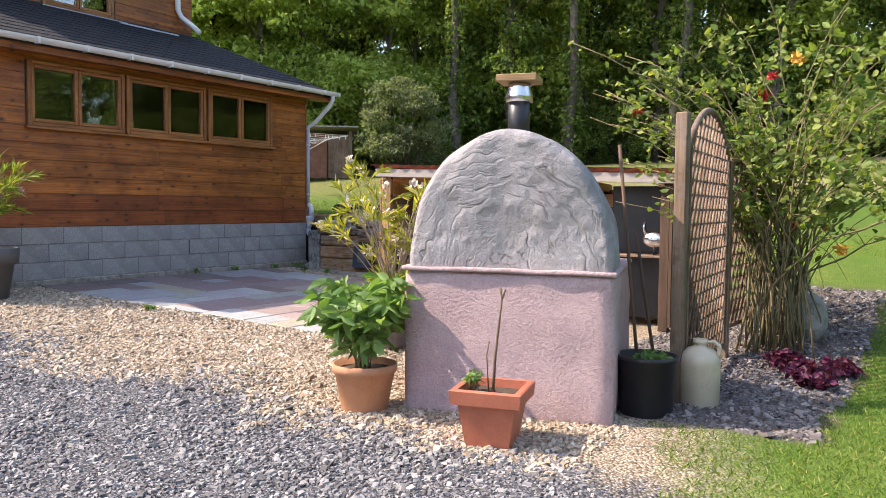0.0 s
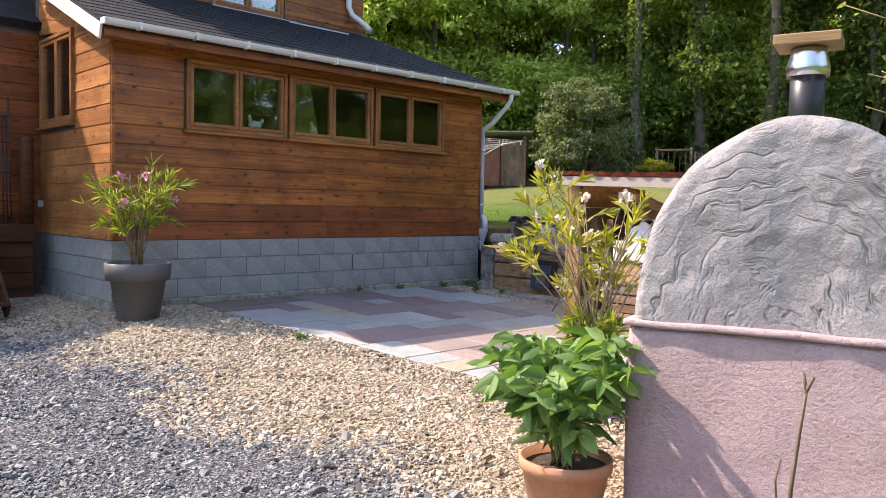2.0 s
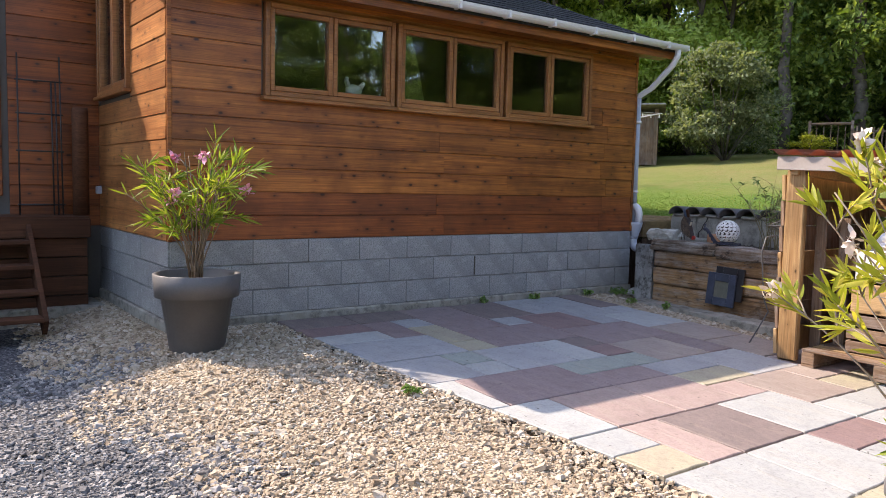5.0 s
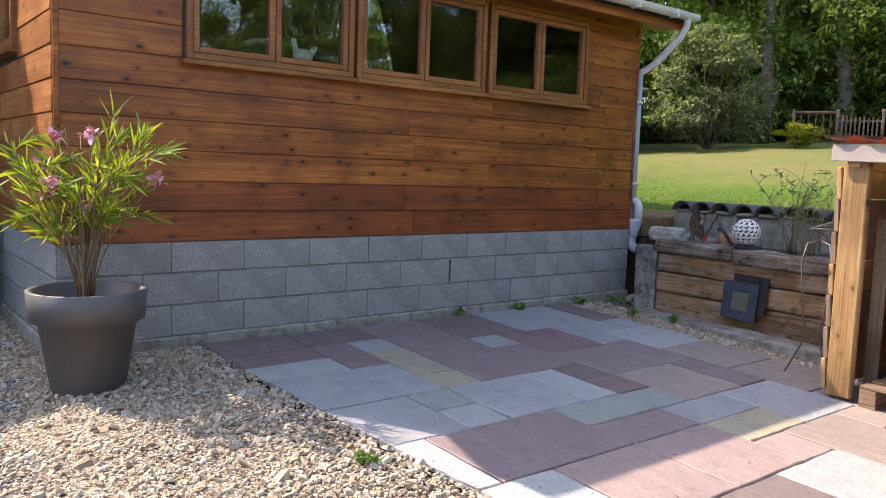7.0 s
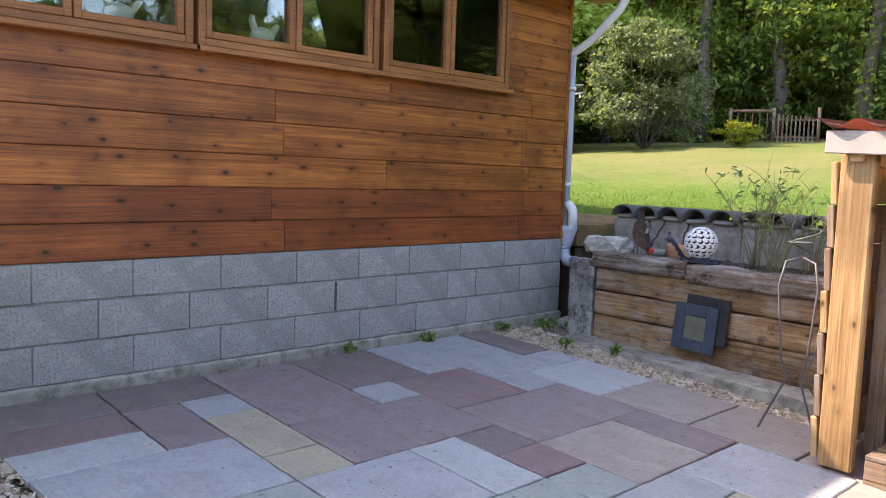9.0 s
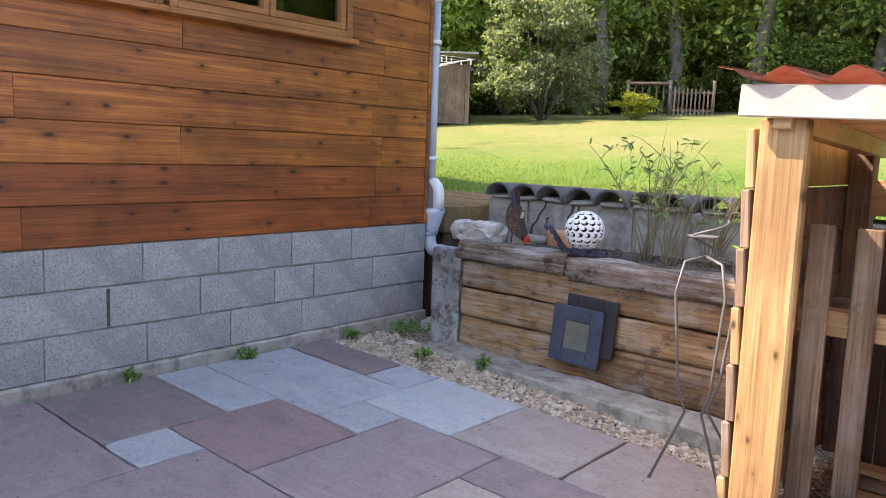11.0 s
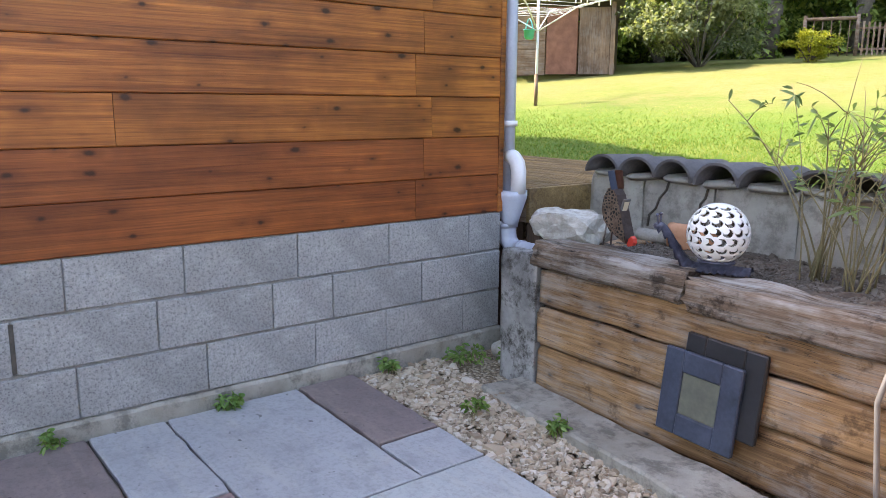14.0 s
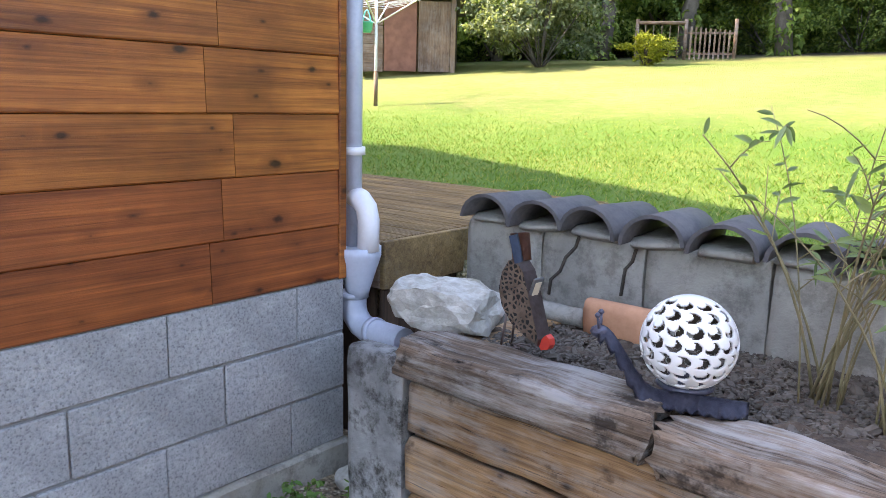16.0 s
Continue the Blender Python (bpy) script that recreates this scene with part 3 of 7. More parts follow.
def build_ground():
    xs = axis_steps([(-600, -60, 8), (-60, -14, 16), (-14, 2, 110), (2, 20, 20), (20, 600, 10)])
    ys = axis_steps([(-600, -20, 8), (-20, 0, 14), (0, 10.6, 84), (10.6, 10.78, 3), (10.78, 20, 50), (20, 60, 40), (60, 700, 10)])
    v = np.array([(x, y, ground_z(x, y) + (0.012 * hash_noise(x, y, 1.7) if abs(x) < 60 else 0)) for y in ys for x in xs])
    nx = len(xs)
    f = np.array([(j * nx + i, j * nx + i + 1, (j + 1) * nx + i + 1, (j + 1) * nx + i) for j in range(len(ys) - 1) for i in range(nx - 1)])
    n = N("ground_cover")
    sep = n.node("ShaderNodeSeparateXYZ", Vector=n.co)
    X, Y = sep.outputs[0], sep.outputs[1]
    wob = n.math("MULTIPLY", n.math("SUBTRACT", n.noise(1.6, 5, 0.7), 0.5), 1.5)
    fine = n.math("MULTIPLY", n.math("SUBTRACT", n.noise(30, 3, 0.7), 0.5), 1.0)
    edge = n.math("ADD", wob, fine)

    def above(val, lim, soft):
        return n.math("DIVIDE", n.math("SUBTRACT", val, lim), soft, True)

    cell = n.voro(62, out="Color")
    tone = n.node("ShaderNodeSeparateColor", Color=cell).outputs[0]
    cream = n.ramp(tone, [(0.0, (0.24, 0.175, 0.11)), (0.4, (0.45, 0.355, 0.245)), (1.0, (0.62, 0.53, 0.41))])
    slate = n.ramp(tone, [(0.0, (0.05, 0.053, 0.06)), (0.6, (0.15, 0.152, 0.16)), (1.0, (0.34, 0.325, 0.31))])
    # shade between the stones, painted as darker colour towards each cell's edge
    gap_shade = n.ramp(n.voro(62), [(0.3, 0.0), (0.75, 0.75)])
    cream = n.mix(gap_shade, cream, (0.10, 0.075, 0.05))
    slate = n.mix(gap_shade, slate, (0.03, 0.03, 0.034))
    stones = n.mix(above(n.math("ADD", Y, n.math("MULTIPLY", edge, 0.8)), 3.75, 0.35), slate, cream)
    patch, blades = n.noise(0.35, 5, 0.65), n.noise(55, 4, 0.7)
    turf = n.mix(n.ramp(patch, [(0.42, 0.0), (0.62, 1.0)]), (0.085, 0.175, 0.016), (0.18, 0.22, 0.042))
    turf = n.mix(n.ramp(blades, [(0.3, 0.75), (0.62, 0.0)]), turf, (0.05, 0.11, 0.012))
    turf = n.mix(n.ramp(n.noise(5.0, 6, 0.8), [(0.36, 0.75), (0.58, 0.0)]), turf, (0.06, 0.13, 0.014))
    turf = n.mix(n.ramp(n.noise(17.0, 5, 0.8), [(0.4, 0.6), (0.56, 0.0)]), turf, (0.08, 0.13, 0.02))
    dry = n.math("MULTIPLY", above(n.math("ADD", Y, n.math("MULTIPLY", wob, 3.0)), 16.5, 2.5), 0.95)
    turf = n.mix(n.math("MULTIPLY", n.math("MULTIPLY", dry, n.ramp(n.noise(6.0, 5, 0.8), [(0.38, 0.45), (0.6, 1.0)])), n.ramp(n.noise(0.22, 4, 0.6), [(0.35, 0.3), (0.6, 1.0)])), turf, (0.21, 0.178, 0.075))
    path = n.math("MULTIPLY", n.math("MULTIPLY", above(Y, 19.5, 1.0), above(n.math("MULTIPLY", Y, -1.0), -22.0, 1.0)), above(X, -9.0, 3.0))
    turf = n.mix(n.math("MULTIPLY", path, 0.7), turf, (0.33, 0.27, 0.15))
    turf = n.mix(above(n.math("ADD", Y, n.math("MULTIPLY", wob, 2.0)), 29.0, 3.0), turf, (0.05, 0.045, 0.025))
    soil = n.mix(n.noise(18, 5, 0.7), (0.06, 0.045, 0.033), (0.17, 0.13, 0.10))
    bed_x = n.math("MULTIPLY", above(n.math("ADD", X, n.math("MULTIPLY", edge, 0.25)), -2.9, 0.2), above(n.math("MULTIPLY", n.math("ADD", X, n.math("MULTIPLY", edge, 0.3)), -1.0), 0.85, 0.12))
    bed_y = n.math("MULTIPLY", above(Y, 5.0, 0.2), above(n.math("MULTIPLY", Y, -1.0), -10.0, 0.4))
    slope_line = n.math("ADD", n.math("MULTIPLY", X, 0.95), n.math("MULTIPLY", Y, 0.30))
    right = above(n.math("ADD", slope_line, n.math("MULTIPLY", edge, 0.6)), -0.22, 0.6)
    rise = above(Y, 10.7, 0.06)
    far = above(n.math("ABSOLUTE", n.math("ADD", X, 5.0)), 22.0, 2.0)
    is_turf = n.math("MAXIMUM", n.math("MAXIMUM", right, rise), far)
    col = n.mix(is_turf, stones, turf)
    col = n.mix(n.math("MULTIPLY", bed_x, bed_y), col, soil)
    height = n.math("ADD", n.math("MULTIPLY", n.voro(62), -1.2), n.math("MULTIPLY", blades, 0.7))
    n.done(col, 0.92, height, 0.7, 0.02, spec=0.25)
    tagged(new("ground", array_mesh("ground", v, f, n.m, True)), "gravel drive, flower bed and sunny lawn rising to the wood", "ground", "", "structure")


build_ground()


# ---- the house ----
def wall_with_holes(name, axis, at, thick, a0, a1, z0, z1, holes, material):
    """A wall along y (axis 'x' fixed) or along x, as solid pieces round its openings."""
    bm = bmesh.new()

    def piece(p0, p1, q0, q1):
        if p1 - p0 < 0.01 or q1 - q0 < 0.01:
            return
        if axis == "x":
            box(bm, at - thick, at, p0, p1, q0, q1)
        else:
            box(bm, p0, p1, at, at + thick, q0, q1)

    last = a0
    for h0, h1, w0, w1 in sorted(holes):
        piece(last, h0, z0, z1)
        piece(h0, h1, z0, w0)
        piece(h0, h1, w1, z1)
        last = h1
    piece(last, a1, z0, z1)
    return setting(name, bm, material)


WX, SY, NY, MX = -9.6, 4.5, 10.02, -11.92
BASE, ROW = 1.30, 0.2035
WIN = [(5.29, 6.575), (6.605, 7.905), (7.945, 9.215)]
WZ0, WZ1 = 2.52, 3.30


def cladding(parent, axis, face, a0, a1, z0, rows, holes, rng, top=None, joints=True):
    """Rows of lapped boards, each board a piece; holes cut them."""
    # walls along x get the paler copy with sunlight in its colour
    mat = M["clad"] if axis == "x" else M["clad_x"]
    for k in range(rows):
        lo = z0 + ROW * k
        hi = lo + ROW
        spans = [(a0, a1)]
        for h0, h1, w0, w1 in holes:
            if hi > w0 + 0.05 and lo < w1 - 0.05:
                cut = []
                for s0, s1 in spans:
                    if h0 > s0:
                        cut.append((s0, min(s1, h0)))
                    if h1 < s1:
                        cut.append((max(s0, h1), s1))
                spans = [s for s in cut if s[1] - s[0] > 0.02]
        pieces = []
        for s0, s1 in spans:
            p = s0
            while p < s1 - 0.01:
                q = p + rng.uniform(2.4, 3.6) if joints else s1
                if joints and axis == "x" and face > -10 and k < 7 and q > 8.6:
                    q = 9.44 + 0.05 * (k % 3) if p < 9.4 else s1
                if s1 - q < 0.4:
                    q = s1
                pieces.append((p, q))
                p = q
        for p, q in pieces:
            h1z = hi + 0.004
            if top:
                h1z = min(h1z, max(top(p), top(q)))
                if h1z - lo < 0.03:
                    continue
            bm = bmesh.new()
            g = 0.0012
            prof = [(0.002, lo + 0.003), (0.017, lo + 0.003), (0.021, lo + 0.008), (0.014, h1z - 0.004), (0.002, h1z)]
            ends = []
            for a in (p + g, q - g):
                ring = []
                for off, z in prof:
                    if top:
                        z = min(z, top(a))
                    ring.append(bm.verts.new((face + off, a, z) if axis == "x" else (a, face - off, z)))
                ends.append(ring)
            for i in range(5):
                bm.faces.new((ends[0][i], ends[0][(i + 1) % 5], ends[1][(i + 1) % 5], ends[1][i]))
            bm.faces.new(ends[0])
            bm.faces.new(ends[1][::-1])
            # lowest rows are darker boards; the porch wall's stain and shade share their tone
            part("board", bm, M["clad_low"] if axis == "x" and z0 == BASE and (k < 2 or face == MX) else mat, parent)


def block_courses(parent, axis, face, a0, a1, courses):
    """Concrete blocks in courses with recessed mortar; courses: (z0, z1, upright joints)."""
    for z0, z1, joints in courses:
        cuts = [a0] + [j for j in joints if a0 + 0.03 < j < a1 - 0.03] + [a1]
        for lo, hi in zip(cuts, cuts[1:]):
            w, h = (hi - lo) / 2 - random.uniform(0.0015, 0.0035), (z1 - z0) / 2 - random.uniform(0.0045, 0.0065)
            bm = one_box(-0.03, 0.012, -w, w, -h, h, 0.004) if axis == "x" else one_box(-w, w, -0.012, 0.03, -h, h, 0.004)
            mid = (lo + hi) / 2
            j = random.uniform(-0.003, 0.002)
            ob = part("block", bm, M["block"], parent)
            ob.matrix_basis = Matrix.Translation((face + j, mid, (z0 + z1) / 2) if axis == "x" else (mid, face + j, (z0 + z1) / 2)) @ Matrix.Rotation(random.uniform(-0.004, 0.004), 4, "X" if axis == "x" else "Y")


def window_unit(parent, axis, at, a0, a1, z0, z1, sill=True, lights=2, out=1, mat=None):
    """A timber window: outer frame, casements, panes, sill; out: the way that it faces."""
    mat = mat or M["frame"]

    def bx(off0, off1, p0, p1, q0, q1, bev=0.006):
        o0, o1 = sorted((at + out * off0, at + out * off1))
        return one_box(o0, o1, p0, p1, q0, q1, bev) if axis == "x" else one_box(p0, p1, o0, o1, q0, q1, bev)

    f = 0.045
    part("window_frame", bx(-0.06, 0.055, a0, a0 + f, z0, z1), mat, parent)
    part("window_frame", bx(-0.06, 0.055, a1 - f, a1, z0, z1), mat, parent)
    part("window_frame", bx(-0.06, 0.055, a0 + f, a1 - f, z1 - f, z1), mat, parent)
    part("window_frame", bx(-0.06, 0.055, a0 + f, a1 - f, z0, z0 + f), mat, parent)
    n = lights
    w = (a1 - a0 - 2 * f) / n
    for i in range(n):
        c0, c1 = a0 + f + w * i + 0.003, a0 + f + w * (i + 1) - 0.003
        b0, b1 = z0 + f + 0.003, z1 - f - 0.003
        s = 0.042
        cas = bmesh.new()
        for p0, p1, q0, q1 in ((c0, c0 + s, b0, b1), (c1 - s, c1, b0, b1), (c0 + s, c1 - s, b0, b0 + s), (c0 + s, c1 - s, b1 - s, b1)):
            o0, o1 = sorted((at - out * 0.05, at + out * 0.042))
            if axis == "x":
                box(cas, o0, o1, p0, p1, q0, q1, 0.005)
            else:
                box(cas, p0, p1, o0, o1, q0, q1, 0.005)
        case = part("casement", cas, mat, parent)
        pane = part("pane", bx(0.0, 0.005, c0 + s, c1 - s, b0 + s, b1 - s, 0), M["glass"], case, "reflecting clear window glass")
        pane.visible_shadow = False
    if sill:
        part("window_sill", bx(0.0, 0.085, a0 - 0.03, a1 + 0.03, z0 - 0.035, z0 - 0.001, 0.006), mat, parent)


def gable_end(y0, y1):
    """The north end of the tall block, up to its unseen ridge."""
    bm = bmesh.new()
    line = [(MX - 0.2, 0.3), (-30.0, 0.3), (-30.0, 5.98), (-21.0, 10.4), (MX - 0.2, 6.0)]
    a = [bm.verts.new((x, y0, z)) for x, z in line]
    b = [bm.verts.new((x, y1, z)) for x, z in line]
    bm.faces.new(a)
    bm.faces.new(b[::-1])
    for i in range(5):
        bm.faces.new((a[i], b[i], b[(i + 1) % 5], a[(i + 1) % 5]))
    return bm


def build_house():
    rng = random.Random(4)
    holes = [(a, b, WZ0, WZ1) for a, b in WIN]
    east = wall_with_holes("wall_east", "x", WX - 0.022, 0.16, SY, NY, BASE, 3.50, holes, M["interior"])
    cladding(east, "x", WX - 0.016, SY + 0.022, NY - 0.03, BASE, 11, [(5.27, 9.235, 2.50, 3.34)], rng)
    part("header_trim", one_box(WX - 0.02, WX + 0.006, 5.27, 9.235, 3.302, 3.338), M["frame"], east)
    part("corner_board", one_box(WX - 0.04, WX + 0.010, NY - 0.03, NY + 0.004, BASE, 3.5, 0.004), M["clad"], east)
    part("corner_board", one_box(WX - 0.04, WX + 0.010, SY - 0.012, SY + 0.022, BASE, 3.45, 0.004), M["clad"], east)
    basewall = setting("wall_base_east", one_box(WX - 0.2, WX - 0.0075, SY + 0.003, NY - 0.003, 0.3, BASE), M["mortar"])
    block_courses(basewall, "x", WX - 0.01, SY + 0.002, NY, [
        (1.088, 1.302, (4.68, 5.20, 5.72, 6.24, 6.77, 7.30, 7.80, 8.26, 8.78, 9.28, 9.79)),
        (0.868, 1.088, (5.01, 5.53, 6.05, 6.57, 7.09, 7.61, 8.14, 8.65, 8.96, 9.48)),
        (0.652, 0.868, (4.68, 5.20, 5.72, 6.24, 6.77, 7.29, 7.82, 8.34, 8.86, 9.26, 9.76)),
    ])
    part("open_joint", one_box(WX - 0.03, WX + 0.0045, 7.602, 7.618, 0.885, 1.075), M["joint"], basewall, "dark open joint between two blocks")
    foot = bmesh.new()
    box(foot, WX - 0.1, WX + 0.022, SY - 0.03, NY + 0.02, 0.3, 0.652, 0.012)
    bmesh.ops.subdivide_edges(foot, edges=[e for e in foot.edges if e.calc_length() > 1], cuts=60)
    for v in foot.verts:
        v.co += Vector((0.014, 0, 0.012)) * noise.noise(v.co * 5.0)
    setting("footing_east", foot, M["footing"])
    for i, (a, b) in enumerate(WIN):
        w = thing("window_%d" % (i + 1), "varnished timber window with two reflecting panes", "window", kind="structure")
        window_unit(w, "x", WX - 0.012, a, b, WZ0, WZ1)
    # the south side of the low wing
    slope = lambda x: 3.42 - 0.40 * (x + 9.3)
    south = wall_with_holes("wall_south", "y", SY, 0.16, MX, WX - 0.16, BASE, 3.5, [], M["interior"])
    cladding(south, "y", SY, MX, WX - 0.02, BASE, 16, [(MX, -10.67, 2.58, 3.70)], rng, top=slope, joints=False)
    sb = setting("wall_base_south", one_box(MX, WX - 0.2, SY + 0.004, SY + 0.2, 0.3, BASE), M["mortar"])
    block_courses(sb, "y", SY, MX, WX - 0.004, [(1.088, 1.302, (-11.4, -10.9, -10.4, -9.9)), (0.868, 1.088, (-11.65, -11.15, -10.65, -10.15, -9.8)), (0.652, 0.868, (-11.4, -10.9, -10.4, -9.9))])
    setting("footing_south", one_box(MX, WX + 0.02, SY - 0.035, SY + 0.1, 0.3, 0.652, 0.012), M["footing"])
    w4 = thing("window_4", "timber casement window beside the porch", "window", kind="structure")
    window_unit(w4, "y", SY - 0.004, -11.80, -10.67, 2.60, 3.66, out=-1)
    north = wall_with_holes("wall_north", "y", NY - 0.16, 0.16, MX, WX - 0.16, 0.3, 3.5, [], M["interior"])
    cladding(north, "y", NY + 0.03, MX, WX - 0.02, BASE, 11, [], rng, joints=False)
    # the taller block behind
    main = wall_with_holes("wall_main", "x", MX, 0.2, -4.0, 9.52, 0.3, 3.83, [(2.3, 3.60, 1.60, 3.75)], M["interior"])
    upper = wall_with_holes("wall_upper", "x", MX, 0.2, 4.5, 9.52, 3.952, 6.0, [(6.78, 7.95, 4.56, 5.75)], M["interior"])
    cladding(main, "x", MX, -4.0, 4.48, 1.30, 12, [(2.2, 3.66, 1.40, 3.82)], rng)
    cladding(upper, "x", MX, 4.5, 9.50, 4.45, 7, [(6.74, 7.99, 4.5, 5.8)], rng)
    setting("wall_main_end", gable_end(9.32, 9.52), M["clad_x"])
    setting("wall_main_back", one_box(-18.2, -18.0, -4.0, 9.52, 0.3, 3.95), M["clad"])
    setting("wall_main_south", one_box(-18.0, MX - 0.2, -4.0, -3.8, 0.3, 3.95), M["clad_x"])
    w5 = thing("window_5", "upper storey timber window reflecting the sky", "window", kind="structure")
    window_unit(w5, "x", MX, 6.78, 7.95, 4.57, 5.75)
    door = thing("door_1", "glazed timber porch door with a white curtain behind", "door", kind="structure")
    window_unit(door, "x", MX, 2.3, 3.60, 1.60, 3.75, sill=False, lights=1, mat=M["clad_low"])
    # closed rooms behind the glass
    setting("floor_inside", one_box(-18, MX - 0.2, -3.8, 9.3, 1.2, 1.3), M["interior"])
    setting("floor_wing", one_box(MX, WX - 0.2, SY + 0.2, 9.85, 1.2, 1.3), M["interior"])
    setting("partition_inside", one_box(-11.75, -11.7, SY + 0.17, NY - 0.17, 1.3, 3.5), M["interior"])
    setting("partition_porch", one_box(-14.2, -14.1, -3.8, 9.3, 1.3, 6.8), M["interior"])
    # roofs
    tilt = math.atan(0.414)
    bm = bmesh.new()
    e0, e1 = (-9.24, 3.46), (MX, 3.46 + 0.414 * (-9.24 - MX))
    quad = [(e0[0], 4.28, e0[1]), (e0[0], 10.36, e0[1]), (e1[0], 9.56, e1[1]), (e1[0], 4.28, e1[1])]
    up = [bm.verts.new(p) for p in quad]
    dn = [bm.verts.new((p[0], p[1], p[2] - 0.05)) for p in quad]
    bm.faces.new(up)
    bm.faces.new(dn[::-1])
    for i in range(4):
        bm.faces.new((up[i], dn[i], dn[(i + 1) % 4], up[(i + 1) % 4]))
    h = bm.verts.new((e1[0], 10.36, e0[1]))
    bm.faces.new((up[1], h, up[2]))
    roof = setting("roof", bm, M["shingle"])
    # courses of shingles
    n_course = 14
    run = e0[0] - e1[0]
    mesh = {}
    for k in range(n_course):
        x1 = e0[0] + 0.02 - run * k / n_course
        y1 = 10.36 - 0.8 * k / n_course
        y = 4.28 - (0.15 if k % 2 else 0)
        while y < y1:
            a, b = max(y, 4.28), min(y + 0.33, y1)
            y += 0.33
            if b - a < 0.05:
                continue
            key = round(b - a, 2)
            if key not in mesh:
                w = (b - a) / 2 - 0.004
                mesh[key] = mesh_of("shingle", one_box(-0.225, 0, -w, w, 0.0, 0.018), M["shingle"])
            z = e0[1] + 0.414 * (e0[0] - x1) + 0.012
            share("shingle", mesh[key], roof, Matrix.Translation((x1, (a + b) / 2, z)) @ Matrix.Rotation(tilt - 0.03, 4, "Y") @ Matrix.Rotation(random.uniform(-0.006, 0.006), 4, "X"))
    setting("soffit", one_box(WX + 0.03, -9.30, 4.3, 10.34, 3.37, 3.40), M["clad"])
    setting("fascia_board", one_box(-9.30, -9.275, 4.3, 10.34, 3.34, 3.47), M["clad"])
    rake = bmesh.new()
    box(rake, -1.5, 1.45, -0.025, 0, -0.13, 0.02, 0.004, m=Matrix.Translation((-10.6, 4.28, 3.98)) @ Matrix.Rotation(tilt, 4, "Y"))
    setting("rake_board", rake, M["white_paint"])
    # ridge and eaves lie out of view, sized for the shadows they cast
    main_roof = bmesh.new()
    for y0, y1, ez, run, eave in ((-4.3, 4.6, 3.8, 3.9, -11.86), (4.62, 9.75, 5.98, 10.4, -11.65)):
        far = eave - 2 * run * math.cos(0.45)
        box(main_roof, -run, 0.0, y0, y1, 0, 0.1, m=Matrix.Translation((eave, 0, ez)) @ Matrix.Rotation(0.45, 4, "Y"))
        box(main_roof, 0.0, run, y0, y1, 0, 0.1, m=Matrix.Translation((far, 0, ez)) @ Matrix.Rotation(-0.45, 4, "Y"))
    setting("roof_main", main_roof, M["shingle"])
    flash = thing("roof_flashing", "grey metal flashing strips under the upper window", "flashing")
    part("strip", one_box(-11.9, -11.72, 6.7, 8.1, 4.50, 4.53, 0, m=None), M["plastic_grey"], flash)
    part("strip", one_box(-11.72, -11.60, 7.9, 9.0, 4.46, 4.49), M["plastic_grey"], flash)
    # gutter, half round, with brackets
    gut = thing("gutter", "white half-round plastic gutter along the eaves", "gutter")
    bm = bmesh.new()
    prof = [(-0.06 * math.cos(a), -0.065 * math.sin(a)) for a in [math.pi * i / 8 for i in range(9)]]
    prof += [(-0.054 * math.cos(a), -0.059 * math.sin(a)) for a in [math.pi * (8 - i) / 8 for i in range(9)]]
    ends = []
    for y in (4.26, 10.38):
        ends.append([bm.verts.new((-9.205 + px, y, 3.495 + pz)) for px, pz in prof])
    for i in range(len(prof)):
        j = (i + 1) % len(prof)
        bm.faces.new((ends[0][i], ends[0][j], ends[1][j], ends[1][i])).smooth = False
    part("channel", bm, M["plastic_white"], gut)
    for y in [4.6 + 0.6 * i for i in range(10)]:
        part("bracket", one_box(-9.27, -9.14, y, y + 0.025, 3.425, 3.50), M["plastic_white"], gut)
    for y in (4.262, 10.372):
        part("end_cap", one_box(-9.265, -9.145, y - 0.006, y + 0.006, 3.435, 3.496), M["plastic_white"], gut)
    dp = thing("downpipe", "grey plastic rainwater downpipe with hopper and elbow", "downpipe")
    px, py = -9.64, 10.10
    part("swan_neck", tube([(-9.205, 10.25, 3.45), (-9.21, 10.25, 3.37), (-9.26, 10.23, 3.27), (-9.46, 10.13, 3.02), (px, py, 2.92), (px, py, 2.8)], 0.036, 12), M["plastic_white"], dp)
    part("pipe", tube([(px, py, 2.9), (px, py, 1.36)], 0.036, 14), M["plastic_grey"], dp)
    for z in (1.76, 2.6):
        part("collar", lathe([(0.048, 0), (0.048, 0.03)], 16, m=Matrix.Translation((px, py, z))), M["plastic_white"], dp)
    part("hopper", lathe([(0.044, 0), (0.05, 0.03), (0.088, 0.15), (0.092, 0.165), (0.092, 0.195), (0.08, 0.195)], 20, m=Matrix.Translation((px + 0.03, py, 1.215))), M["plastic_grey"], dp)
    part("side_pipe", tube([(px + 0.01, py + 0.0, 1.60), (px + 0.045, py, 1.592), (px + 0.075, py, 1.565), (px + 0.088, py, 1.52), (px + 0.088, py, 1.40)], 0.042, 14), M["plastic_white"], dp, "pale plastic bend dropping into the hopper")
    part("socket_ring", lathe([(0.058, 0), (0.058, 0.022)], 18, m=Matrix.Translation((px + 0.01, py, 1.205))), M["plastic_grey"], dp)
    part("elbow", tube([(px + 0.01, py, 1.23), (px + 0.01, py, 1.17), (px + 0.02, py, 1.13), (px + 0.05, py, 1.10), (px + 0.1, py - 0.01, 1.09), (px + 0.32, py - 0.04, 1.10)], 0.05, 16), M["plastic_grey"], dp)
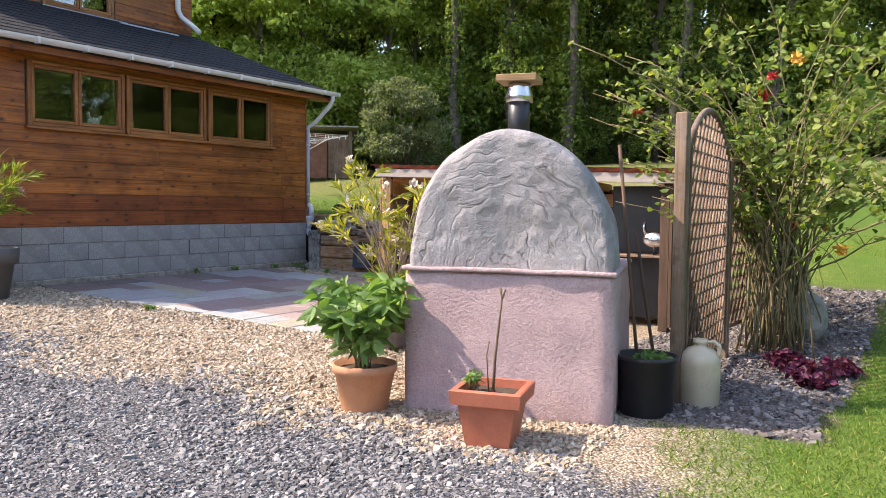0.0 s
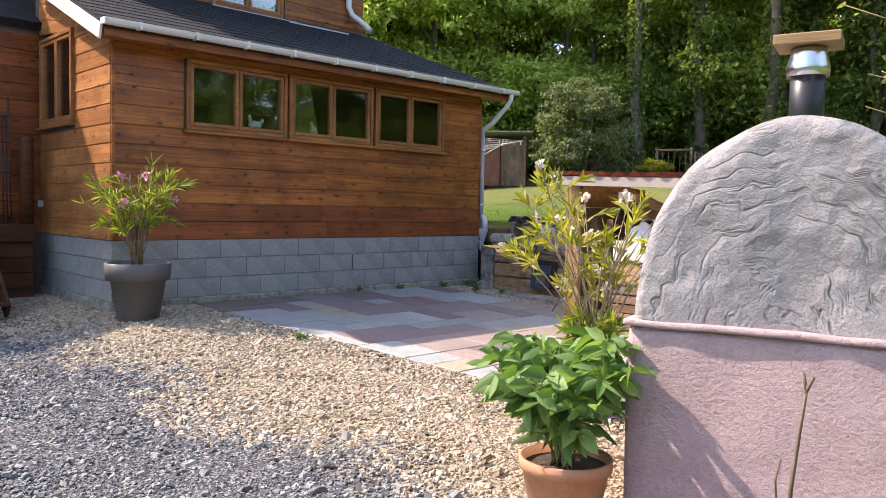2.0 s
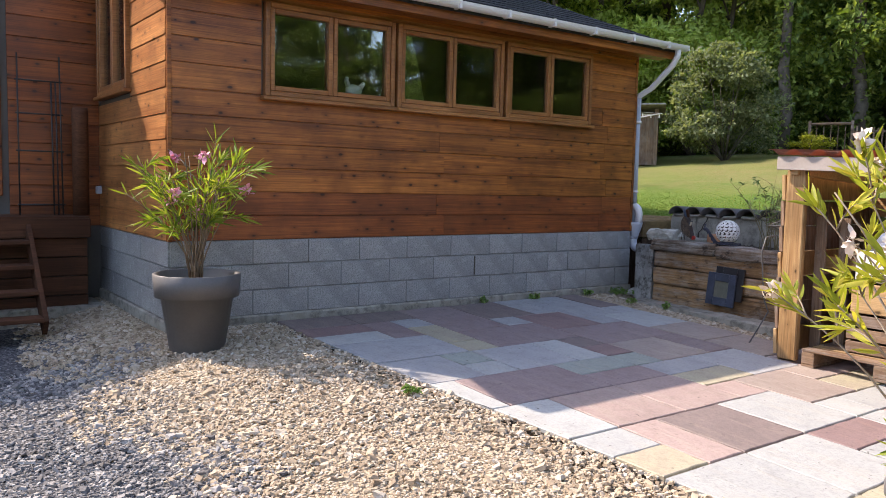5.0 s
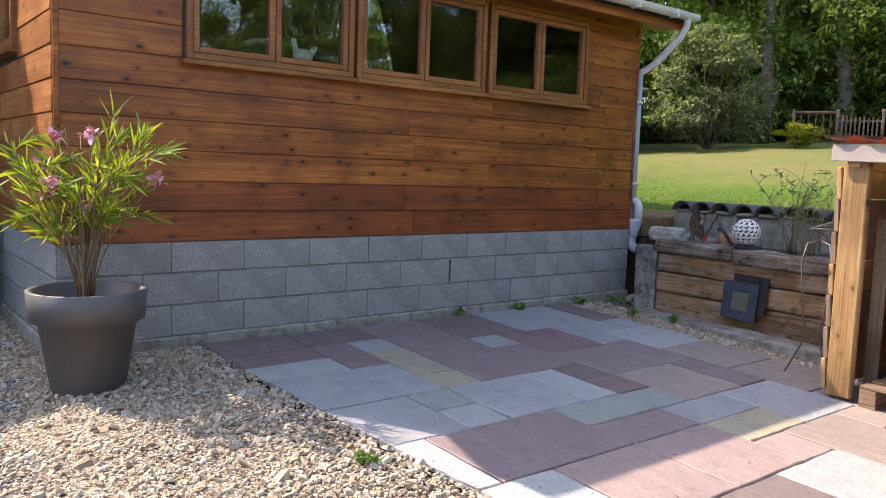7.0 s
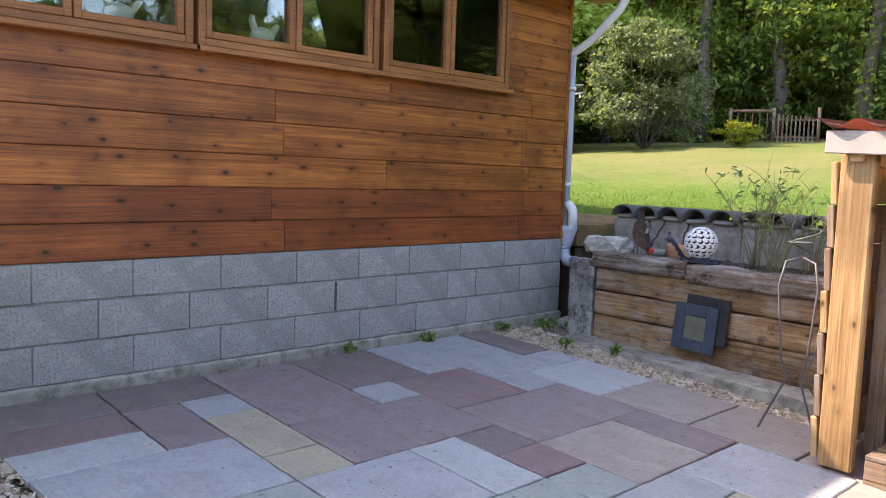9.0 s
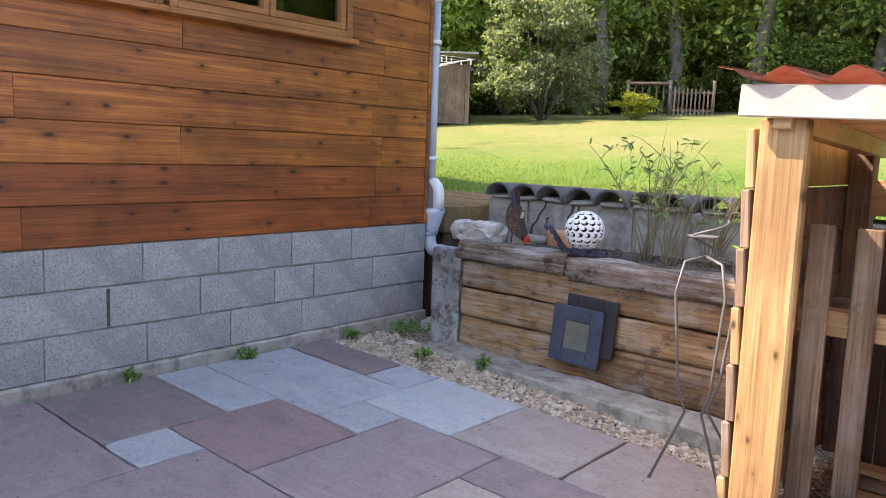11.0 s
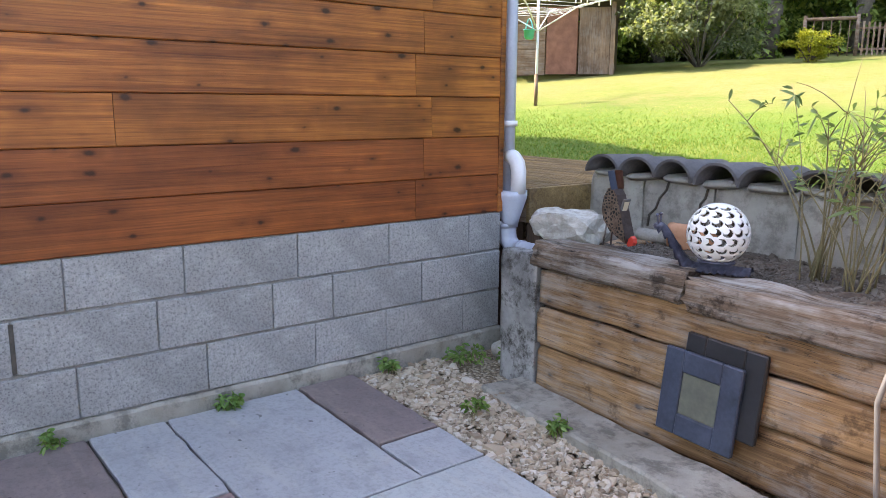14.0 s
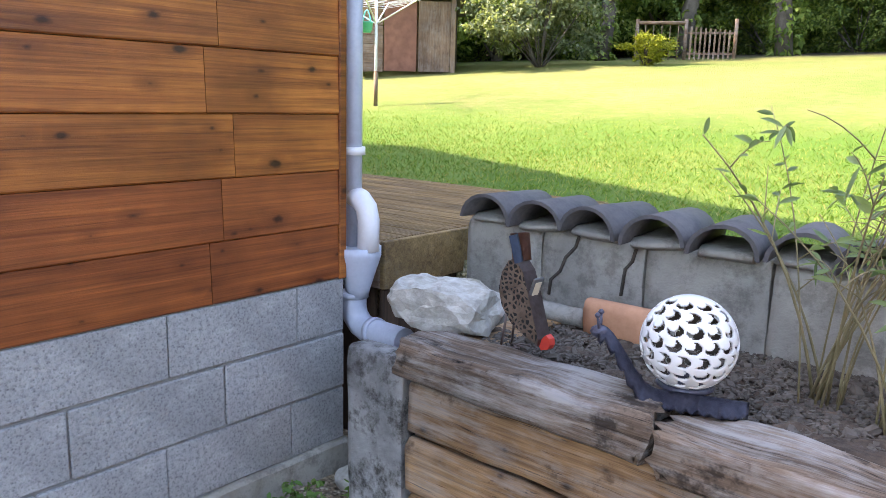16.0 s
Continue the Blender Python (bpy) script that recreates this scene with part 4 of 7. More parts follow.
    part("socket_ring", tube([(px + 0.125, py - 0.012, 1.091), (px + 0.155, py - 0.016, 1.093)], 0.056, 16), M["plastic_grey"], dp)
    up = thing("upper_downpipe", "white downpipe turning onto the low roof", "downpipe")
    part("pipe", tube([(MX + 0.06, 9.18, 5.95), (MX + 0.06, 9.18, 4.98), (MX + 0.10, 9.22, 4.86), (MX + 0.22, 9.36, 4.72), (MX + 0.34, 9.42, 4.60)], 0.045, 12), M["plastic_white"], up)
    cur = thing("curtain", "white gathered lace curtain tied back", "curtain")
    bm = bmesh.new()
    rows = []
    for k in range(13):
        z = 3.7 - k * 0.16
        q = 3.52
        wdt = 0.50 * (1 - k / 9.0) ** 1.0 + 0.10 if k < 9 else 0.10 + 0.02 * (k - 9)
        rows.append([bm.verts.new((MX - 0.12 + 0.02 * math.sin(i * 2.1), q - wdt * (1 - i / 14), z)) for i in range(15)])
    for a, b in zip(rows, rows[1:]):
        for i in range(14):
            bm.faces.new((a[i], a[i + 1], b[i + 1], b[i])).smooth = True
    part("drape", bm, M["cloth"], cur)


build_house()


def build_porch():
    deck = thing("porch", "dark brown timber porch platform by the glazed door", "porch")
    for i in range(4):
        x = MX + 0.04 + i * 0.12
        part("deck_board", one_box(x, x + 0.112, 0.0, 4.28, 1.39, 1.42, 0.004), M["dark_wood"], deck)
    part("rim_board", one_box(MX + 0.52, MX + 0.55, 0.0, 4.28, 1.22, 1.40, 0.004), M["dark_wood"], deck)
    for i in range(4):
        part("skirt_board", one_box(MX + 0.46, MX + 0.49, 3.0, 4.26, 0.48 + 0.185 * i, 0.655 + 0.185 * i, 0.004), M["dark_wood"], deck)
    steps = thing("porch_steps", "dark brown wooden open steps up to the porch", "steps")
    for k in range(4):
        x = MX + 0.57 + 0.23 * k
        part("tread", one_box(x, x + 0.22, 1.9, 3.72, 1.18 - 0.2 * k, 1.215 - 0.2 * k, 0.004), M["dark_wood"], steps)
    for y in (1.88, 3.72):
        bm = bmesh.new()
        box(bm, -0.55, 0.62, y, y + 0.04, -0.09, 0.09, 0.004, m=Matrix.Translation((MX + 0.95, 0, 0.93)) @ Matrix.Rotation(0.72, 4, "Y"))
        part("stringer", bm, M["dark_wood"], steps)
    setting("porch_footing", one_box(MX, MX + 0.6, 2.8, 4.40, 0.35, 0.56, 0.01), M["footing"])
    rack = thing("plant_ladder", "thin dark metal plant ladder against the porch wall", "trellis", Matrix.Translation((MX + 0.16, 3.92, 1.42)) @ Matrix.Rotation(-0.05, 4, "Y"))
    for y in (-0.19, 0.19, 0.11, 0.15):
        part("upright", tube([(0, y, 0), (0, y * 0.97, 1.55 if abs(y) > 0.15 else 1.3)], 0.008, 6), M["metal_dark"], rack)
    for z in (0.1, 0.62, 0.98, 1.3):
        part("rung", tube([(0, -0.21, z), (0, 0.21, z)], 0.008, 6), M["metal_dark"], rack)
    post = thing("porch_post", "short brown round timber post in the corner", "post", Matrix.Translation((MX + 0.28, 4.25, 1.42)))
    part("shaft", lathe([(0.075, 0), (0.075, 1.0), (0.07, 1.05)], 18), M["dark_wood"], post)
    vent = thing("wall_vent", "small white wall vent grille", "vent")
    part("frame", one_box(MX + 0.03, MX + 0.045, 3.46, 3.58, 1.68, 1.77, 0.003), M["plastic_white"], vent)
    for i in range(4):
        part("slat", one_box(MX + 0.045, MX + 0.052, 3.475, 3.565, 1.692 + i * 0.018, 1.702 + i * 0.018), M["plastic_grey"], vent)
    sock = thing("wall_socket", "small grey outdoor socket on the cladding", "socket")
    part("cover", one_box(-11.84, -11.76, SY - 0.075, SY - 0.026, 1.63, 1.71, 0.006), M["plastic_grey"], sock)


build_porch()


# ---- patio ----
PAVING = (
    "drwppPPwwWWwywwWWmr",
    "drwppPPmmWWwywwWWwr",
    "DmmppgwmmkkKKwwywtk",
    "DpyyYppmmkkddWWYwyy",
    "mmmMMppgMKKddWWkkyy",
    "mmmMMWWgMKKwwrwkkrr",
    "ddpMMdrGPykwwrWWWkk",
    "ddrrmmttPyttWwWWWkk",
    "pprrmmttppttwkkpppt",
    "PPPpmmMMppTywyypppy",
    "PPPWWttTTkkyWWmmyyw",
    "ddpWWttTTkkKWWwwyyt",
)


def build_patio():
    """Slabs on a grid of single widths: each run of one letter is a slab, the letter its tone."""
    x_at, y_at = (lambda i: -9.465 + 0.2962 * i), (lambda j: 5.405 + 0.3025 * j)
    front = lambda x: 5.40 + 0.075 * max(0.0, min(4.2, x + 9.0))
    bed = bmesh.new()
    box(bed, -9.57, -3.87, 5.44, 9.03, 0.1, 0.40)
    for v in bed.verts:
        if v.co.y < 6:
            v.co.y = front(v.co.x) + 0.01
        if v.co.z > 0.2:
            v.co.z = patio_z(v.co.x) - 0.022
    patio = setting("patio", bed, M["joint"], "sandstone paving beside the house")
    rng = random.Random(21)
    done = set()
    for j, row in enumerate(PAVING):
        for i, tone in enumerate(row):
            if (i, j) in done:
                continue
            a = b = 1
            while i + a < len(row) and row[i + a] == tone and (i + a, j) not in done:
                a += 1
            while j + b < len(PAVING) and PAVING[j + b][i:i + a] == tone * a:
                b += 1
            done |= {(i + p, j + q) for p in range(a) for q in range(b)}
            x0, x1, y0, y1 = x_at(i), x_at(i + a), y_at(j), y_at(j + b)
            if i == 0:
                x0 -= 0.085
            cx, cy = (x0 + x1) / 2, (y0 + y1) / 2
            g = 0.0062
            line = [(x0 + g, y0 + g), (x1 - g, y0 + g), (x1 - g, y1 - g), (x0 + g, y1 - g)]
            if j == 0:
                line[0], line[1] = (x0 + g, front(x0)), (x1 - g, front(x1))
            bm = bmesh.new()
            ring = []
            for k in range(4):
                p, q = Vector(line[k]), Vector(line[(k + 1) % 4])
                n = max(2, int((q - p).length / 0.07))
                ring += [p.lerp(q, u / n) for u in range(n)]
            ring = [p + Vector((rng.gauss(0, 0.0022), rng.gauss(0, 0.0022))) for p in ring]
            mid = Vector((cx, cy))
            lift = rng.uniform(-0.002, 0.003)
            levels = []
            for inset, z in ((0.0, -0.03), (0.0, -0.005), (0.005, 0.0)):
                levels.append([bm.verts.new((p.x - cx - inset * (1 if p.x > cx else -1), p.y - cy - inset * (1 if p.y > cy else -1), z + patio_z(p.x) - patio_z(cx))) for p in ring])
            n = len(ring)
            for lo, hi in zip(levels, levels[1:]):
                for k in range(n):
                    bm.faces.new((lo[k], lo[(k + 1) % n], hi[(k + 1) % n], hi[k]))
            bm.faces.new(levels[-1])
            ob = part("slab", bm, M["slab_" + tone.lower()], patio)
            ob.location = (cx, cy, patio_z(cx) + lift)


# ---- the raised bed with old sleepers ----
def rough_beam(x0, x1, y0, y1, z0, z1, amount=0.01, seed=0.0, step=0.03, split=0.5, ragged=0.0):
    """A weathered beam along x: worn edges, splits along its grain, ragged ends if asked."""
    bm = bmesh.new()
    n = max(4, int((x1 - x0) / step))
    ay, az = max(3, int((y1 - y0) / step)), max(3, int((z1 - z0) / step))
    ring = [(i / ay, 0.0) for i in range(ay)] + [(1.0, i / az) for i in range(az)] + [(1 - i / ay, 1.0) for i in range(ay)] + [(0.0, 1 - i / az) for i in range(az)]
    rows = []
    for i in range(n + 1):
        row = []
        for u, w in ring:
            x, y, z = x0 + (x1 - x0) * i / n, y0 + (y1 - y0) * u, z0 + (z1 - z0) * w
            out = Vector((0, u * 2 - 1, w * 2 - 1))
            corner = max(0.0, abs(out.y) + abs(out.z) - 1.82)
            p = Vector((x, y, z))
            wide = noise.noise_vector(p * 5 + Vector((seed, 0, 0))) * amount
            grain = noise.noise(Vector((x * 1.6 + seed, y * 42, z * 42)))
            p += wide - out * (corner * 0.05 + max(0.0, grain - 0.12) * amount * 1.6 * split)
            if ragged and i in (0, n):
                p.x += ragged * noise.noise(Vector((seed, y * 30, z * 30)))
            row.append(bm.verts.new(p))
        rows.append(row)
    m = len(ring)
    for a, b in zip(rows, rows[1:]):
        for k in range(m):
            bm.faces.new((a[k], a[(k + 1) % m], b[(k + 1) % m], b[k])).smooth = True
    bm.faces.new(rows[0][::-1])
    bm.faces.new(rows[-1])
    return bm


def build_raised_bed():
    m = Matrix.Translation((-9.0, 9.72, 0)) @ Matrix.Rotation(radians(-1.5), 4, "Z")
    bed = thing("raised_bed", "raised bed of weathered old railway sleepers", "planter", m)
    rows = [(0.50, 0.745, 0.006), (0.75, 0.935, 0.0), (0.94, 1.125, 0.012)]
    for k, (a, b, off) in enumerate(rows):
        part("sleeper", rough_beam(0.0, 2.4, off, 0.14, a, b, 0.009, k * 5.0, 0.02, 0.8), M["sleeper"], bed)
    part("sleeper", rough_beam(-0.02, 0.80, -0.02, 0.21, 1.125, 1.25, 0.013, 31.0, 0.016, 0.5, 0.09), M["sleeper_top"], bed)
    part("sleeper", rough_beam(0.83, 2.4, -0.03, 0.2, 1.10, 1.235, 0.014, 47.0, 0.016, 0.6, 0.06), M["sleeper_top"], bed)
    part("end_sleeper", rough_beam(-0.02, 0.12, 0.16, 0.92, 0.6, 1.2, 0.01, 3.0), M["sleeper"], bed)
    soil = bmesh.new()
    bmesh.ops.create_grid(soil, x_segments=60, y_segments=26, size=0.5, matrix=Matrix.Translation((1.25, 0.56, 1.19)) @ Matrix.Diagonal((2.5, 1.0, 1, 1)))
    for v in soil.verts:
        v.co.z += 0.03 * noise.noise(v.co * 9) + 0.015 * noise.noise(v.co * 30)
    part("soil", soil, M["soil"], bed)
    post = thing("concrete_post", "lichen-covered concrete post at the bed's corner", "post")
    part("shaft", rough_beam(-9.265, -9.02, 9.725, 9.84, 0.45, 1.178, 0.008, 9.0, 0.02, 0.3), M["lichen_post"], post)
    strip = bmesh.new()
    box(strip, -0.1, 2.3, -0.24, 0.02, 0.3, 0.565, 0.01)
    bmesh.ops.subdivide_edges(strip, edges=[e for e in strip.edges if e.calc_length() > 1], cuts=40)
    for v in strip.verts:
        v.co += noise.noise_vector(v.co * 7) * 0.012
    s = setting("kerb_strip", strip, M["footing"])
    s.matrix_basis = Matrix.Translation((-9.0, 9.70, 0)) @ Matrix.Rotation(radians(-6), 4, "Z")
    # hatch plates leaning on the bed
    for name, x, z, mat, d in (("inner", 0.845, 0.70, "black_plastic", -0.045), ("outer", 0.775, 0.635, "slate_blue", -0.075)):
        pl = thing("frame_plate", "square blue-black metal frame leaning on the sleepers", "frame", m @ Matrix.Translation((x, d, z)) @ Matrix.Rotation(radians(-5), 4, "X") @ Matrix.Rotation(radians(2), 4, "Y"), "leaning metal frames")
        w = 0.335
        for a0, a1, b0, b1 in ((0, 0.085, 0, w), (w - 0.085, w, 0, w), (0.085, w - 0.085, 0, 0.085), (0.085, w - 0.085, w - 0.085, w)):
            part("border", one_box(a0, a1, -0.012, 0.012, b0, b1, 0.005), M[mat], pl)
        part("centre", one_box(0.085, w - 0.085, 0.0, 0.01, 0.085, w - 0.085), M["dull_pane"] if name == "outer" else M[mat], pl, "dull greenish centre pane")


def build_tile_wall():
    wall = thing("block_wall", "old cracked concrete block wall behind the raised bed", "wall", kind="structure")
    p = -9.415
    for i in range(8):
        a, b = p, p + (0.42 if i % 3 else 0.36)
        p = b + 0.006
        bm = rough_beam(a, b, 10.54, 10.80, 0.95, 1.50, 0.006, i * 3.0, 0.03, 0.2)
        part("block", bm, M["old_block"], wall)
    for pts in (((-8.89, 1.50), (-8.905, 1.45), (-8.945, 1.405), (-8.965, 1.35), (-9.005, 1.31), (-9.01, 1.25)), ((-8.66, 1.49), (-8.675, 1.43), (-8.70, 1.40), (-8.71, 1.30))):
        part("crack", tube([(x, 10.536, z) for x, z in pts], 0.0065, 5), M["joint"], wall, "dark crack running down a block")
    bm = bmesh.new()
    n = 10
    rings = []
    for y, r in ((-0.2, 0.115), (0.22, 0.098)):
        for rad in (r, r - 0.014):
            rings.append([bm.verts.new((rad * math.cos(math.pi * i / n), y, rad * 0.92 * math.sin(math.pi * i / n))) for i in range(n + 1)])
    o0, i0, o1, i1 = rings
    for i in range(n):
        for a, b in ((o0, o1), (i1, i0), (i0, o0), (o1, i1)):
            bm.faces.new((a[i], a[i + 1], b[i + 1], b[i])).smooth = a in (o0, i1)
    for k in (0, n):
        bm.faces.new((o0[k], o1[k], i1[k], i0[k]))
    me = mesh_of("roof_tile", bm, M["tile_grey"])
    for i in range(14):
        ob = new("coping_tile", me)
        ob.matrix_basis = Matrix.Translation((-9.29 + 0.234 * i, 10.645 + random.uniform(-0.02, 0.02), 1.512)) @ Matrix.Rotation(random.uniform(-0.15, 0.15), 4, "Z") @ Matrix.Rotation(random.uniform(-0.09, 0.09), 4, "Y")
        part("mortar_fill", rough_beam(-0.085, 0.085, -0.15, 0.2, -0.02, 0.018, 0.01, i * 2.7, 0.03, 0.3), M["old_block"], ob, "crumbling mortar bedding under the tile")
        tagged(ob, "sooty grey half-round clay tile capping the block wall", "tile", "coping tiles on the block wall")


def build_deck():
    deck = thing("garden_deck", "weathered ribbed timber deck beside the lawn", "deck")
    z, x0, x1 = 1.42, -12.9, -9.60
    for i in range(14):
        y = 10.24 + i * 0.13
        bm = bmesh.new()
        prof = [(0.0, z - 0.028)]
        for k in range(7):
            prof += [(0.002 + 0.0166 * k, z - 0.006), (0.005 + 0.0166 * k, z), (0.013 + 0.0166 * k, z), (0.016 + 0.0166 * k, z - 0.006)]
        prof += [(0.118, z - 0.028)]
        ends = [[bm.verts.new((x, y + a, b)) for a, b in prof] for x in (x0, x1)]
        n = len(prof)
        for k in range(n):
            bm.faces.new((ends[0][k], ends[0][(k + 1) % n], ends[1][(k + 1) % n], ends[1][k]))
        bm.faces.new(ends[0])
        bm.faces.new(ends[1][::-1])
        part("deck_board", bm, M["old_y"], deck)
    part("rim_board", one_box(x0, x1, 10.21, 10.236, z - 0.20, z - 0.004, 0.004), M["old_x"], deck)
    part("rim_board", one_box(x1, x1 + 0.026, 10.21, 12.05, z - 0.20, z - 0.004, 0.004), M["old_y"], deck)
    for i in range(17):
        part("skirt_plank", one_box(x1 - 0.03, x1 - 0.01, 10.24 + 0.1 * i, 10.335 + 0.1 * i, 0.45, z - 0.21, 0.003), M["shelterdark"], deck)
    for i in range(12):
        part("skirt_plank", one_box(-9.76 - 0.1 * i, -9.665 - 0.1 * i, 10.25, 10.27, 0.45, z - 0.21, 0.003), M["shelterdark"], deck)


# ---- ornaments in the bed ----
def build_ornaments():
    stone = thing("stone", "pale rough lump of limestone on the bed's corner", "stone", Matrix.Translation((-9.13, 10.06, 1.20)))
    bm = bmesh.new()
    bmesh.ops.create_icosphere(bm, subdivisions=4, radius=1.0)
    for v in bm.verts:
        q = v.co.copy()
        v.co = Vector((max(-0.8, min(0.8, q.x)) * 0.235, max(-0.75, min(0.75, q.y)) * 0.15, max(-0.6, min(0.55, q.z)) * 0.115)) + noise.noise_vector(q * 2.5) * 0.022 + noise.noise_vector(q * 9) * 0.006
        v.co.z += 0.08
    part("body", bm, M["stone"], stone)
    # the snail: a pierced globe on a flat metal foot
    snail = thing("snail_ornament", "metal snail ornament with a white pierced ball shell", "ornament", Matrix.Translation((-8.21, 9.93, 1.235)) @ Matrix.Rotation(0.28, 4, "Z"))
    bm = bmesh.new()
    bmesh.ops.create_uvsphere(bm, u_segments=220, v_segments=120, radius=0.123)
    drop = []
    for f in bm.faces:
        c = f.calc_center_median().normalized()
        th, ph = math.atan2(c.y, c.x), math.acos(max(-1, min(1, c.z)))
        row = int(ph / math.pi * 10.0)
        if 0 < row < 10:
            cnt = max(4, round(16 * math.sin((row + 0.5) * math.pi / 10)))
            u = (th / (2 * math.pi) * cnt + (0.5 if row % 2 else 0.0)) % 1.0 - 0.5
            w = ph / math.pi * 10.0 - row - 0.5
            turn = 0.7 + 0.5 * math.sin(row * 2.3)
            r2 = math.hypot(u + 0.27 * math.cos(turn), w + 0.27 * math.sin(turn))
            if math.hypot(u, w) < 0.43 and r2 > 0.29:
                drop.append(f)
    bmesh.ops.delete(bm, geom=drop, context="FACES")
    for f in bm.faces:
        f.smooth = True
    bmesh.ops.translate(bm, verts=bm.verts, vec=(0, 0, 0.145))
    # dark copy just inside the ball paints in the shade behind its holes
    lining = bm.copy()
    for v in lining.verts:
        v.co = Vector((0, 0, 0.145)) + (v.co - Vector((0, 0, 0.145))) * 0.945
    part("lining", lining, M["bark"], snail, "dark inner shell giving the shade inside the pierced ball")
    bmesh.ops.solidify(bm, geom=bm.faces[:], thickness=0.006)
    part("shell", bm, M["ceramic"], snail, "white glazed pierced ball")
    foot = bmesh.new()
    rows = []
    for i in range(41):
        t = i / 40
        x = -0.21 + 0.37 * t
        half = 0.034 + 0.036 * smooth(t / 0.45) * (1 - smooth((t - 0.86) / 0.18) * 0.85)
        lift = 0.012 + 0.15 * (1 - smooth(t / 0.42)) ** 1.15
        rows.append([foot.verts.new((x, -0.085 + s * half * (1 + 0.07 * math.sin(i * 1.9)) + 0.02 * t, max(0.006, lift + 0.022 * (1 - abs(s)) - 0.012 * abs(s) * (1 + math.sin(i * 2.2))))) for s in (-1, -0.66, -0.33, 0, 0.33, 0.66, 1)])
    for a, b in zip(rows, rows[1:]):
        for k in range(6):
            foot.faces.new((a[k], a[k + 1], b[k + 1], b[k])).smooth = True
    bmesh.ops.solidify(foot, geom=foot.faces[:], thickness=0.009)
    part("foot", foot, M["snail_metal"], snail, "grey-blue embossed sheet metal foot")
    part("cradle", lathe([(0.05, 0.012), (0.075, 0.03), (0.07, 0.04)], 24), M["snail_metal"], snail)
    bm = bmesh.new()
    bmesh.ops.create_icosphere(bm, subdivisions=2, radius=1.0, matrix=Matrix.Translation((-0.212, -0.085, 0.165)) @ Matrix.Diagonal((0.026, 0.02, 0.018, 1)))
    part("head", bm, M["snail_metal"], snail)
    for s in (-1, 1):
        part("feeler", tube([(-0.212, -0.085 + s * 0.01, 0.17), (-0.216, -0.085 + s * 0.02, 0.21)], 0.004, 6), M["snail_metal"], snail)
        part("eye_knob", lathe([(0.004, 0), (0.009, 0.007), (0.004, 0.014)], 8, m=Matrix.Translation((-0.216, -0.085 + s * 0.02, 0.205))), M["snail_metal"], snail)
    # the pecking hen: two pierced side plates round a back strip, head down
    hen = thing("hen_ornament", "rusty pierced metal hen pecking with a solar cell", "ornament", Matrix.Translation((-8.70, 9.93, 1.235)) @ Matrix.Rotation(radians(-6), 4, "Z"))
    line = [(-0.045, 0.285), (-0.012, 0.25), (0.012, 0.19), (0.038, 0.115), (0.058, 0.06), (0.052, 0.038), (0.03, 0.05), (0.0, 0.06), (-0.05, 0.085), (-0.09, 0.13), (-0.105, 0.18), (-0.095, 0.235), (-0.07, 0.275)]
    bm = bmesh.new()
    ends = [[bm.verts.new((x, y, z)) for x, z in line] for y in (-0.022, 0.022)]
    bm.faces.new(ends[0])
    bm.faces.new(ends[1][::-1])
    part("side_plate", bm, M["filigree"], hen, "brown metal side pierced with a leafy pattern")
    strip = bmesh.new()
    rows = []
    for (x, z), (x2, z2) in zip(line[:6], line[1:7]):
        rows.append([strip.verts.new((x + 0.003, y, z + 0.001)) for y in (-0.029, 0.029)])
    for a, b in zip(rows, rows[1:]):
        strip.faces.new((a[0], a[1], b[1], b[0]))
    bmesh.ops.solidify(strip, geom=strip.faces[:], thickness=0.005)
    part("back_strip", strip, M["rust"], hen)
    belly = bmesh.new()
    rows = [[belly.verts.new((x, y, z)) for y in (-0.021, 0.021)] for x, z in line[6:] + line[:1]]
    for a, b in zip(rows, rows[1:]):
        belly.faces.new((a[0], a[1], b[1], b[0]))
    part("belly_strip", belly, M["rust"], hen)
    cell = Matrix.Translation((0.016, 0, 0.205)) @ Matrix.Rotation(radians(19), 4, "Y")
    part("solar_cell", one_box(0.0, 0.008, -0.022, 0.022, -0.034, 0.034, 0.002, m=cell), M["planter"], hen)
    part("cell_glass", one_box(0.008, 0.0095, -0.014, 0.014, -0.022, 0.022, 0, m=cell), M["stoneware"], hen, "pale glass of the solar cell")
    for y, rot, mat, lab in ((-0.012, 0.5, "slate_blue", "dark blue curved tail plate"), (0.014, -0.35, "rust_red", "rust-red curved tail plate")):
        tail = bmesh.new()
        rows = []
        for k in range(9):
            a = -0.9 + 1.8 * k / 8
            rows.append([tail.verts.new((0.052 * math.cos(a) - 0.04, 0.042 * math.sin(a), h)) for h in (-0.042, 0.042)])
        for a, b in zip(rows, rows[1:]):
            tail.faces.new((a[0], a[1], b[1], b[0])).smooth = True
        bmesh.ops.solidify(tail, geom=tail.faces[:], thickness=0.004)
        bmesh.ops.transform(tail, matrix=Matrix.Translation((-0.05, y, 0.315)) @ Matrix.Rotation(rot, 4, "Z") @ Matrix.Rotation(-0.25, 4, "Y"), verts=tail.verts)
        part("tail", tail, M[mat], hen, lab)
    bm = bmesh.new()
    comb = [(0.045, 0.045), (0.075, 0.075), (0.088, 0.066), (0.092, 0.048), (0.085, 0.034), (0.06, 0.026)]
    ends = [[bm.verts.new((x, y, z)) for x, z in comb] for y in (-0.012, 0.012)]
    bm.faces.new(ends[0])
    bm.faces.new(ends[1][::-1])
    for k in range(6):
        bm.faces.new((ends[0][k], ends[0][(k + 1) % 6], ends[1][(k + 1) % 6], ends[1][k]))
